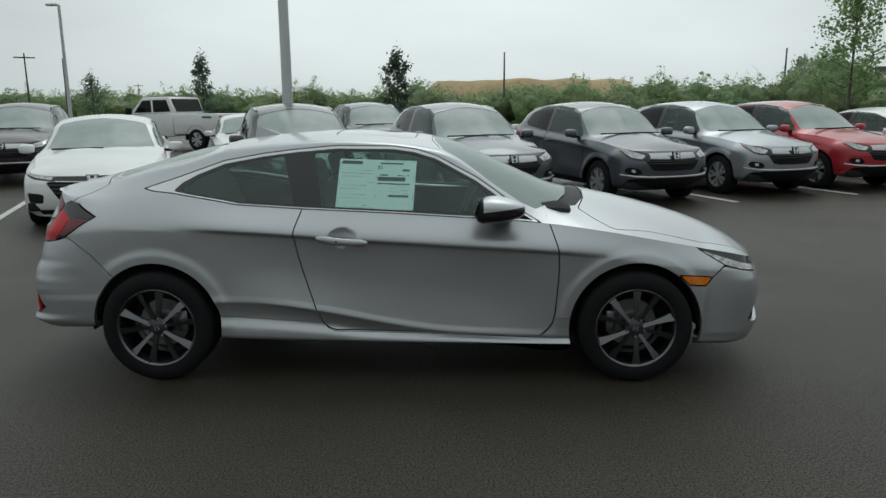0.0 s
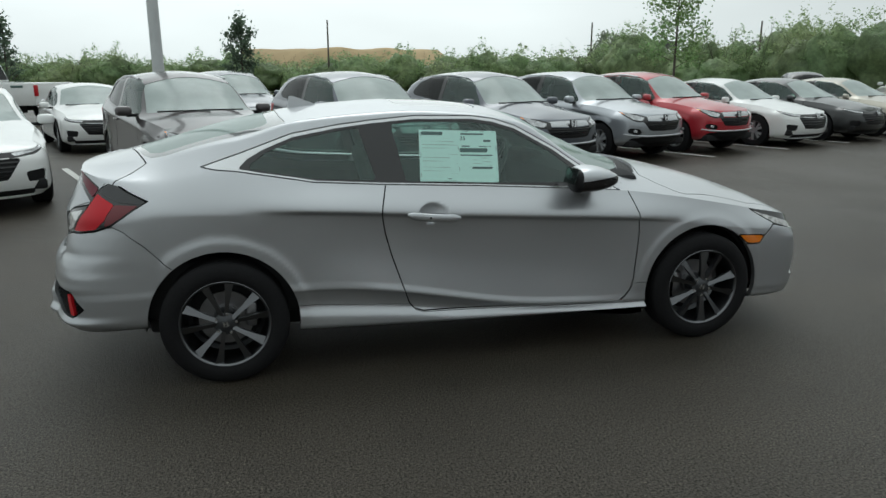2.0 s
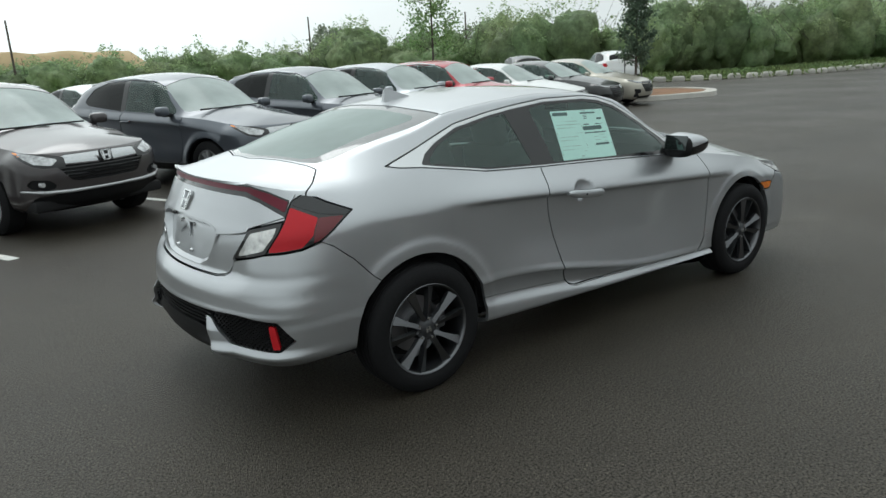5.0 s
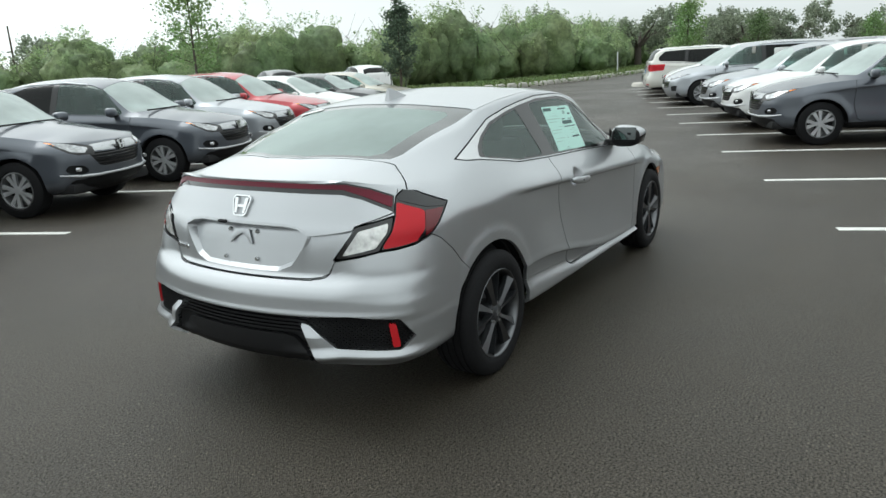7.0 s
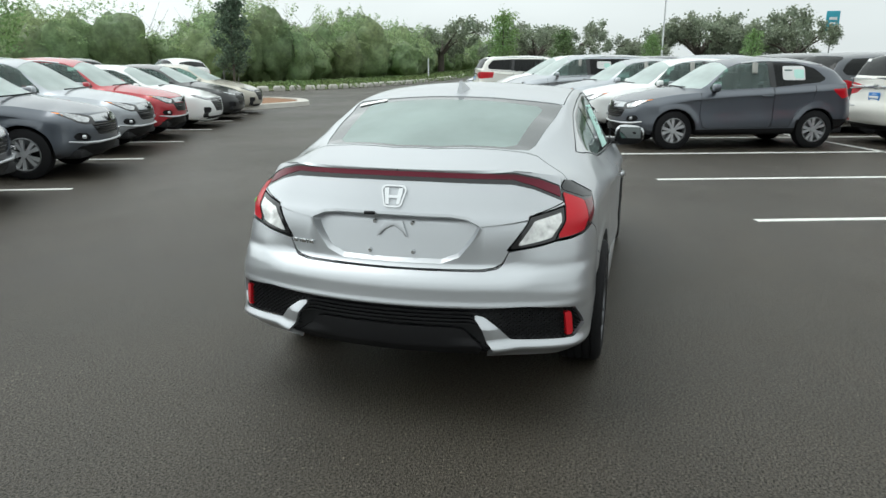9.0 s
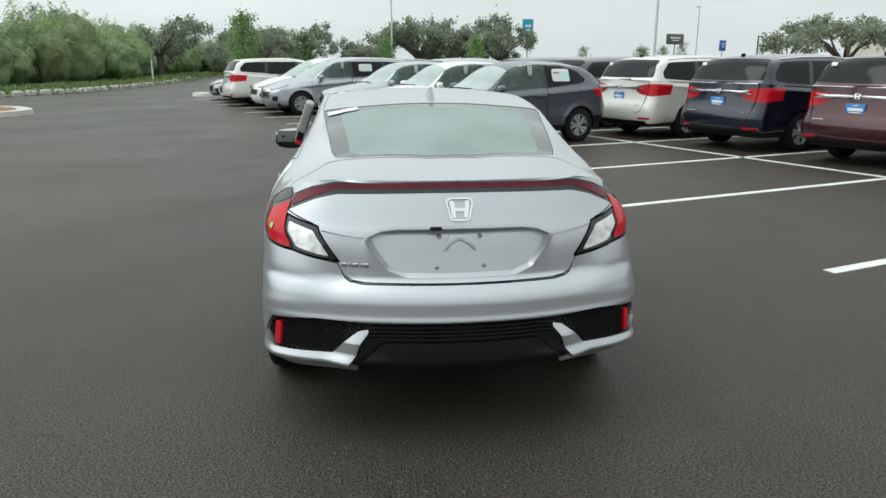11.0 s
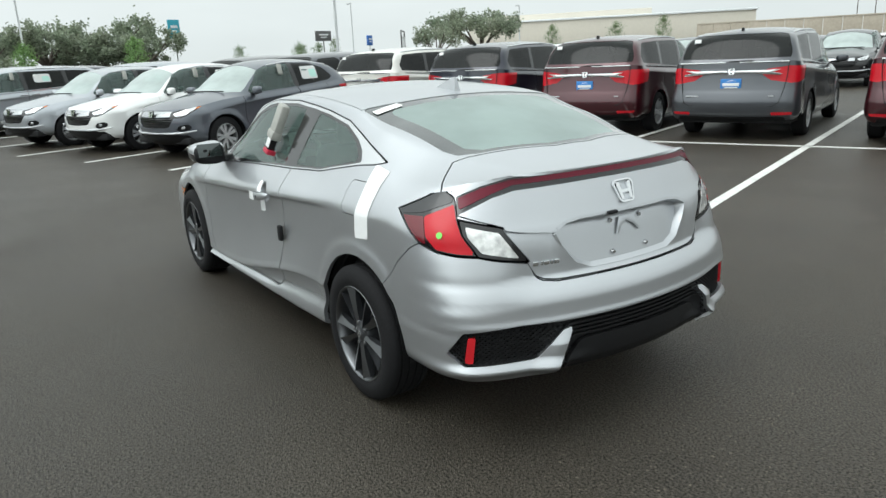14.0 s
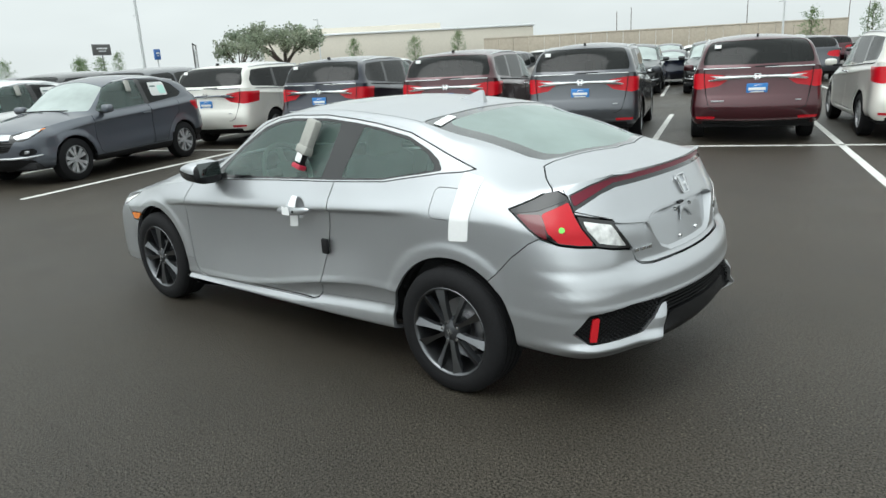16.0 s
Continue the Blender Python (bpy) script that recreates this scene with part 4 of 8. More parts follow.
WHITE_LAMP = [(-1.244, 0.927), (-1.432, 0.899), (-1.481, 0.892), (-1.625, 0.750), (-1.356, 0.792), (-1.273, 0.872)]
housing, belt = pull(belt, "round", WHITE_LAMP)
clear_m, housing = pull(housing, "round", [(-1.283, 0.902), (-1.300, 0.868), (-1.374, 0.806), (-1.570, 0.772), (-1.465, 0.874), (-1.43, 0.880)], 0.003, 0.0)
for lamp, side in zip(pair("reversing_lamp", inset(housing, 0.002), GLOSS_BLACK, coupe, "clear reversing lamp in a black surround", 0.012), (lambda M: M, flipped)):
    sheet("lens", side(clear_m), CLEAR_LENS, lamp, "clear faceted lens", 0.004)
STRIP_FRAME = [(-2.3, 1.0735), (-1.958, 1.073), (-1.50, 1.067), (-1.36, 1.043), (-1.222, 1.005), (-1.235, 0.935), (-1.25, 0.945), (-1.42, 0.998), (-1.53, 1.018), (-1.96, 1.026), (-2.3, 1.026)]
frame_m, belt = pull(belt, "round", STRIP_FRAME, 0, 0.0)
strip_m, frame_m = pull(frame_m, "round", [(-2.3, 1.066), (-1.958, 1.0655), (-1.505, 1.0595), (-1.363, 1.036), (-1.232, 1.000), (-1.243, 0.962), (-1.255, 0.964), (-1.414, 1.013), (-1.522, 1.039), (-1.96, 1.045), (-2.3, 1.045)], 0.002, 0.0)
strip = sheet("light_strip", both(inset(frame_m, 0.003)), GLOSS_BLACK, coupe, "thin red light strip under the tail lip", 0.01)
sheet("lens", both(strip_m), STRIP_LENS, strip, "dark red strip lens", 0.003)

# boot lid with its plate recess
TRUNK = [(-2.5, 0.671), (-1.769, 0.673), (-1.69, 0.681), (-1.651, 0.695), (-1.61, 0.75), (-1.45, 0.90), (-1.24, 0.94), (-1.1, 1.2), (-2.5, 1.2)]
face, belt = pull(belt, "round", TRUNK, 0.0, 0.0022)
deck, upper = pull(upper, "plan", [(-1.832, -0.1), (-1.836, 0.1), (-1.735, 0.45), (-1.70, 0.55), (-1.76, 0.63), (-1.80, 0.672), (-1.835, 0.70), (-1.86, 0.80), (-2.4, 0.80), (-2.4, -0.1)])
PLATE = [(-0.2, 0.893), (0.257, 0.889), (0.325, 0.880), (0.385, 0.854), (0.36, 0.80), (0.30, 0.722), (0.225, 0.693), (-0.2, 0.69)]
face = refined(face)
f = region(face, "end", PLATE, 0.01)
ring, floor_m, face = clip(clip(face, f), -(region(clip(face, f), "end", PLATE, 0.01) + 0.016)), clip(face, f + 0.016), clip(face, -f)


def sunk(M):
    g = np.clip(-region(M, "end", PLATE, 0.01) / 0.016, 0, 1)
    V = M[0].copy()
    V[:, 0] += g * (0.016 + 0.20 * np.clip(V[:, 2] - 0.70, 0, 1))
    return renormal((V, M[1], M[2]))


edge_z = curve((0.38, 0.852), (0.52, 0.870), (0.62, 0.893), (0.72, 0.93))
low_face, high_face = clip(face, face[0][:, 2] - edge_z(-face[0][:, 1])), clip(face, edge_z(-face[0][:, 1]) - face[0][:, 2])
V = low_face[0].copy()
out_y = np.clip((-V[:, 1] - 0.36) / 0.04, 0, 1)
V[:, 0] += 0.016 * out_y * np.exp(-np.clip(edge_z(-V[:, 1]) - V[:, 2], 0, 1) / 0.06)
low_face = renormal((V, low_face[1], low_face[2]))
trunk = sheet("boot_lid", both(deck, high_face, low_face, sunk(ring), sunk(floor_m)), SILVER, coupe, "", 0.012)


def crest(size, thick, mat, parent, m, label="chrome maker's badge"):
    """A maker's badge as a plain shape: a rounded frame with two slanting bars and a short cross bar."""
    def outl(k, kb=1.0):
        w, h = size / 2, size * 0.37
        pts = []
        for cx, cy, a0 in ((w * 0.86 - 0.0, h, 0), (-w * 0.86, h, 90), (-w * 0.66, -h, 180), (w * 0.66, -h, 270)):
            r = size * 0.16
            sx, sy = math.copysign(1, cx), math.copysign(1, cy)
            for a in range(0, 91, 30):
                t = radians(a0 + a)
                pts.append(((cx - sx * r + r * math.cos(t)) * k, (cy - sy * r + r * math.sin(t)) * k))
        return pts
    bm = bmesh.new()
    o, i = outl(1.12), outl(0.97)
    rings = [[bm.verts.new((x, y, z)) for x, y in p] for p, z in ((o, 0), (o, thick), (i, thick), (i, 0))]
    for a, b in zip(rings, rings[1:]):
        for k in range(len(a)):
            bm.faces.new((a[k], a[(k + 1) % len(a)], b[(k + 1) % len(a)], b[k]))
    w, h = size / 2, size * 0.37
    bars = [slab([(-w * 0.72, h * 0.82), (-w * 0.38, h * 0.82), (-w * 0.28, -h * 0.82), (-w * 0.54, -h * 0.82)], thick * 1.1), slab([(w * 0.38, h * 0.82), (w * 0.72, h * 0.82), (w * 0.54, -h * 0.82), (w * 0.28, -h * 0.82)], thick * 1.1),
            slab([(-w * 0.34, h * 0.10), (w * 0.34, h * 0.10), (w * 0.32, -h * 0.2), (-w * 0.32, -h * 0.2)], thick * 0.9)]
    bm = joined(bm, *bars)
    bmesh.ops.recalc_face_normals(bm, faces=bm.faces[:])
    ob = part("badge", bm, mat, parent, label)
    ob.matrix_local = m
    return ob


BACKWARDS = Matrix(((0, 0, -1, 0), (-1, 0, 0, 0), (0, 1, 0, 0), (0, 0, 0, 1)))     # x to the car's right, y up, z out of the tail
crest(0.118, 0.010, CHROME, trunk, Matrix.Translation((-2.129, 0, 0.962)) @ Matrix.Rotation(radians(24), 4, "Y") @ BACKWARDS)
for k, (w, y) in enumerate(((0.024, 0.475), (0.007, 0.450), (0.024, 0.430), (0.007, 0.408), (0.024, 0.387))):
    bm = block((0.006, w, 0.017), (0, 0, 0), 0.002)
    part("lettering_bar", bm, CHROME, trunk, "small chrome bar of the model name").matrix_local = pose(-2.194 + 0.30 * y * y, y, 0.742, 0, 0, -math.degrees(0.6 * y))
for y, z in ((0.085, 0.852), (-0.085, 0.852), (0.098, 0.73), (-0.098, 0.734)):
    part("plate_bolt", rod(0.011, 0.008, (-2.134 - 0.28 * (0.852 - z), y, z), (-2.145 - 0.28 * (0.852 - z), y, z), 12), SATIN, trunk, "small chrome plate bolt")
m_plate = Matrix.Translation((-2.149, 0, 0.825)) @ Matrix.Rotation(radians(16), 4, "Y") @ BACKWARDS
bm = slab([(-0.070, -0.03), (-0.042, 0.036), (0.042, 0.036), (0.070, -0.03), (0.058, -0.03), (0.036, -0.004), (0.0, 0.014), (-0.036, -0.004), (-0.058, -0.03)], 0.006, m_plate, 0.002)
part("pressed_bracket", bm, SILVER, trunk, "pressed silver arch between the plate bolts")
part("boot_latch", block((0.02, 0.05, 0.014), (-2.165, 0.10, 0.893), 0.005), BLACK_TRIM, trunk, "small black boot latch button")

# rear bumper
BUMPER = [(-2.6, 0.668), (-1.769, 0.668), (-1.685, 0.677), (-1.645, 0.692), (-1.62, 0.745), (-1.356, 0.789), (-1.249, 0.795), (-1.124, 0.807), (-1.017, 0.833), (-0.955, 0.807), (-0.86, 0.735), (-0.79, 0.66), (-0.66, 0.56), (-0.60, 0.1), (-2.6, 0.1)]
bump, belt = pull(belt, "round", BUMPER, 0.0, 0.0022)
DARK = [(-2.6, 0.524), (-1.85, 0.522), (-1.81, 0.522), (-1.576, 0.530), (-1.28, 0.515), (-1.179, 0.427), (-1.279, 0.381), (-1.656, 0.386), (-1.80, 0.487), (-1.86, 0.497), (-1.80, 0.37), (-1.755, 0.29), (-1.72, 0.1), (-2.6, 0.1)]
dark, bump = pull(bump, "round", DARK, 0, 0.001)
bumper = sheet("rear_bumper", both(bump), SILVER, coupe, "", 0.035)
LOWER = [(-2.6, 0.432), (-1.95, 0.432), (-1.90, 0.425), (-1.84, 0.37), (-1.7, 0.1), (-2.6, 0.1)]
diff, grid_m = pull(dark, "round", LOWER, 0, 0.001)
sheet("diffuser", both(inset(diff, 0.006)), BLACK_TRIM, bumper, "smooth black lower valance", 0.02)
fine = refined(inset(grid_m, 0.03))
sheet("grille_backing", both(fine), SHELL, bumper)
centre_m = clip(grid_m, VIEWS["round"](grid_m[0])[0] + 1.83)
pocket_m = clip(grid_m, -1.83 - VIEWS["round"](grid_m[0])[0])
for k in range(5):
    z = 0.446 + k * 0.0165
    zz = centre_m[0][:, 2]
    band = clip(centre_m, z - zz)
    band = clip(band, band[0][:, 2] - z - 0.006)
    sheet("grille_slat", both(inset(band, 0.012)), BLACK_TRIM, bumper, "", 0.018)
net = refined(pocket_m, 2)
dd, zz = VIEWS["round"](net[0])
hexes = np.abs(((zz + 0.0045 * np.sign(np.sin(dd * 2 * math.pi / 0.034))) % 0.017) - 0.0085) - 0.0028
net_m = clip(net, hexes)
pair("pocket_grille", inset(net_m, 0.016), BLACK_TRIM, bumper, "black honeycomb corner grille", 0.01)
refl, _ = pull(grid_m, "round", [(-1.347, 0.497), (-1.303, 0.494), (-1.280, 0.392), (-1.328, 0.391)], 0.006, 0.0)
pair("reflector", inset(refl, 0.004), material("red_reflector", (0.55, 0.012, 0.02), 0.25, 0.0, 0.3), bumper, "upright red corner reflector", 0.02)

# sides
marker, belt = pull(belt, "side", [(1.577, 0.617), (1.772, 0.602), (1.737, 0.554), (1.645, 0.562)], 0.002)
pair("side_marker", marker, AMBER, coupe, "amber front side marker", 0.008)
head, belt = pull(belt, "side", [(1.66, 0.79), (1.70, 0.752), (1.746, 0.722), (1.844, 0.664), (1.93, 0.640), (2.06, 0.615), (2.4, 0.60), (2.4, 0.83), (1.9, 0.83)], 0.0)
head_dark = clip(head, 0.745 - 0.30 * (head[0][:, 0] - 1.7) - head[0][:, 2])
head = clip(head, head[0][:, 2] - 0.745 + 0.30 * (head[0][:, 0] - 1.7))
for lamp, side in zip(pair("headlamp", head, CLEAR_LENS, coupe, "clear swept-back headlamp", 0.02), (lambda M: M, flipped)):
    sheet("brow", side(head_dark), GLOSS_BLACK, lamp, "black brow above the lamp", 0.01)
fog, belt = pull(belt, "side", [(1.99, 0.345), (2.05, 0.46), (2.09, 0.485), (2.3, 0.485), (2.3, 0.335), (2.06, 0.335)], 0.008)
pair("corner_intake", inset(fog, 0.02), BLACK_TRIM, coupe, "black front corner intake")
nose_m, belt = pull(belt, "side", [(1.55, 0.53), (1.64, 0.558), (1.737, 0.552), (1.772, 0.600), (1.835, 0.662), (1.93, 0.64), (2.06, 0.612), (2.5, 0.60), (2.5, 0.1), (1.55, 0.1)])
mouth, nose_m = pull(nose_m, "end", [(-0.2, 0.42), (0.45, 0.42), (0.50, 0.24), (-0.2, 0.24)], 0.02)
sheet("front_grille", both(inset(mouth, 0.02)), BLACK_TRIM, coupe)
sheet("front_bumper", both(nose_m), SILVER, coupe, "", 0.03)
DOOR = [(-0.495, 1.10), (-0.507, 0.992), (-0.540, 0.885), (-0.545, 0.850), (-0.528, 0.74), (-0.496, 0.62), (-0.43, 0.42), (-0.404, 0.352), (-0.378, 0.322), (-0.33, 0.306), (0.373, 0.289), (0.751, 0.270), (0.81, 0.278), (0.850, 0.305), (0.885, 0.345),
        (0.900, 0.405), (0.915, 0.58), (0.918, 0.677), (0.912, 0.763), (0.868, 0.898), (0.85, 1.10)]
door_m, belt = pull(belt, "side", DOOR)
CUP = (-0.275, 0.838)
hollow = door_m[0].copy()
rr = np.hypot((hollow[:, 0] - CUP[0]) / 0.085, (hollow[:, 2] - CUP[1]) / 0.056)
hollow[:, 1] += 0.034 * np.clip(1 - rr**2, 0, 1)
door_m = (hollow, np.where((rr < 1)[:, None], renormal((hollow, door_m[1], door_m[2]))[1], door_m[1]), door_m[2])
doors = pair("door", door_m, SILVER, coupe, "", 0.014)
SILL = [(-1.2, 0.395), (-0.893, 0.380), (-0.404, 0.346), (-0.37, 0.312), (-0.33, 0.299), (0.751, 0.263), (0.82, 0.272), (0.87, 0.318), (0.905, 0.374), (1.2, 0.380), (1.2, 0.1), (-1.2, 0.1)]
sill_m, belt = pull(belt, "side", SILL, 0, 0.0015)
pair("sill", sill_m, SILVER, coupe, "", 0.02)
wing_m = clip(belt, 0.6 - belt[0][:, 0])
quarter_m = clip(belt, belt[0][:, 0] - 0.6)
flap, left_q = pull(quarter_m, "side", [(-1.245, 1.012), (-1.245, 0.872), (-1.425, 0.872), (-1.425, 1.012)], 0.03, 0.0015)
sheet("fuel_flap", flipped(flap), SILVER, coupe, "silver square fuel flap", 0.01)
pair("front_wing", wing_m, SILVER, coupe, "", 0.02)

# upper skin
DLO = [(-1.424, 1.093), (-1.36, 1.080), (-1.25, 1.070), (-1.1, 1.046), (-0.98, 1.026), (-0.88, 1.008), (-0.507, 0.984), (0, 0.960), (0.5, 0.929), (0.82, 0.905), (0.73, 0.955), (0.60, 1.052), (0.47, 1.142), (0.244, 1.264),
       (0.12, 1.303), (-0.01, 1.320), (-0.326, 1.325), (-0.565, 1.305), (-0.741, 1.284), (-0.97, 1.245), (-1.23, 1.155)]
INNER = [(-1.245, 1.081), (-1.13, 1.060), (-0.98, 1.036), (-0.86, 1.014), (-0.5, 0.992), (0, 0.968), (0.5, 0.937), (0.71, 0.922), (0.66, 0.965), (0.585, 1.04), (0.455, 1.130), (0.235, 1.248), (0.11, 1.286), (-0.01, 1.303), (-0.326, 1.308),
         (-0.565, 1.288), (-0.741, 1.267), (-0.97, 1.226), (-1.12, 1.168), (-1.20, 1.125)]
side_m, upper = pull(upper, "side", DLO, 0, 0.0028)
side_m = refined(side_m)
pillar, trim_m = pull(side_m, "side", INNER, 0.006, 0.0)
PANES = ([(0.60, 0.955), (0.56, 1.03), (0.44, 1.122), (0.225, 1.236), (0.1, 1.272), (-0.01, 1.289), (-0.326, 1.294), (-0.455, 1.284), (-0.40, 0.998), (0.0, 0.978)],
         [(-0.555, 1.008), (-0.63, 1.270), (-0.74, 1.254), (-0.97, 1.212), (-1.11, 1.155), (-1.185, 1.10), (-1.19, 1.086), (-1.1, 1.066), (-0.95, 1.04), (-0.86, 1.024)])
panes = []
for p in PANES:
    g, pillar = pull(pillar, "side", p, 0.015, 0.0)
    panes.append(g)
pair("window_trim", trim_m, SATIN, coupe, "satin bright trim along the side windows", 0.01)
pair("window_frame", inset(pillar, 0.003), GLOSS_BLACK, coupe, "gloss black window surround and pillar", 0.008)
pair("door_window", inset(panes[0], 0.005), TINT, coupe, "green-tinted door window")
pair("quarter_window", inset(panes[1], 0.005), TINT, coupe, "green-tinted rear quarter window")
GLASS_R = [(-1.825, -0.1), (-1.825, 0.1), (-1.725, 0.43), (-1.68, 0.505), (-1.60, 0.528), (-1.30, 0.562), (-1.02, 0.588), (-1.0, 0.56), (-1.03, 0.35), (-1.05, 0.0), (-1.05, -0.1)]
PANE_R = [(-1.795, -0.1), (-1.795, 0.1), (-1.70, 0.40), (-1.64, 0.445), (-1.30, 0.475), (-1.12, 0.495), (-1.09, 0.46), (-1.12, 0.0), (-1.12, -0.1)]
rear_m, upper = pull(upper, "plan", GLASS_R, 0.01, 0.001)
rear_pane, frit = pull(rear_m, "plan", PANE_R, 0.02, 0.0)
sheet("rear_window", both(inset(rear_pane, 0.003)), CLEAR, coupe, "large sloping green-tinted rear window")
sheet("rear_window_border", both(inset(frit, 0.003)), material("dark_glass_border", (0.035, 0.04, 0.04), 0.08, 0.0, 1.0), coupe, "dark printed border of the rear window", 0.006)
screen_m, upper = pull(upper, "plan", [(1.06, -0.1), (1.06, 0), (1.02, 0.3), (0.92, 0.55), (0.80, 0.70), (0.62, 0.655), (0.28, 0.55), (0.22, 0.3), (0.20, 0), (0.20, -0.1)], 0.01, 0.001)
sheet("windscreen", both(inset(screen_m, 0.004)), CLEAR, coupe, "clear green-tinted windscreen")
HOOD = [(1.15, -0.1), (1.15, 0.1), (1.12, 0.35), (1.06, 0.56), (1.12, 0.66), (1.208, 0.752), (1.25, 0.768), (1.43, 0.714), (1.7, 0.675), (2.0, 0.62), (2.4, 0.5), (2.4, -0.1)]
cowl, upper = pull(upper, "plan", [(1.06, -0.1), (1.06, 0), (1.02, 0.3), (0.935, 0.53), (0.985, 0.565), (1.05, 0.52), (1.115, 0.35), (1.145, 0.1), (1.145, -0.1)], 0, 0.001)
sheet("cowl", both(inset(cowl, 0.012)), BLACK_TRIM, coupe, "black cowl panel below the windscreen")
hood_m, upper = pull(upper, "plan", HOOD, 0.005)
hood = sheet("bonnet", both(hood_m), SILVER, coupe, "", 0.014)
roof_m, upper = pull(upper, "plan", [(0.195, -0.1), (0.20, 0.3), (0.26, 0.545), (0.2, 0.562), (-0.3, 0.578), (-1.005, 0.592), (-1.045, 0.3), (-1.055, 0.0), (-1.055, -0.1)], 0, 0.002)
opening, roof_m = pull(roof_m, "plan", [(0.10, -0.1), (0.10, 0.30), (0.07, 0.385), (-0.02, 0.40), (-0.30, 0.40), (-0.37, 0.37), (-0.38, 0.28), (-0.38, -0.1)], 0.01, 0.003)
roof = sheet("roof", both(roof_m), SILVER, coupe, "", 0.01)
sheet("sunroof", both(inset(opening, 0.002)), material("sunroof_glass", (0.012, 0.014, 0.014), 0.04, 0.0, 1.0), coupe, "dark glass sunroof panel", 0.012)
sheet("body_side", plus(upper, quarter_m), SILVER, coupe, "", 0.02)
sheet("body_side", flipped(plus(upper, left_q)), SILVER, coupe, "", 0.02)
HC = hero_shape(0.05)
sheet("inner_shell", both(inset(HC.outside(HC.belt), 0.075), inset(upper, 0.03)), SHELL, coupe)

# shark fin
fin_m = bmesh.new()
fin_v = [[fin_m.verts.new((x, w * s, z)) for s in (-1, 1)] for x, z, w in ((-0.970, 1.342, 0.018), (-0.958, 1.414, 0.005), (-0.935, 1.416, 0.005), (-0.86, 1.388, 0.014), (-0.775, 1.358, 0.022), (-0.775, 1.34, 0.024))]
for a, b in zip(fin_v, fin_v[1:] + fin_v[:1]):
    fin_m.faces.new((a[0], a[1], b[1], b[0]))
fin_m.faces.new([v[0] for v in fin_v])
fin_m.faces.new([v[1] for v in reversed(fin_v)])
bmesh.ops.recalc_face_normals(fin_m, faces=fin_m.faces[:])
part("aerial_fin", smooth_faces(fin_m, 50), SILVER, coupe, "silver shark-fin aerial")

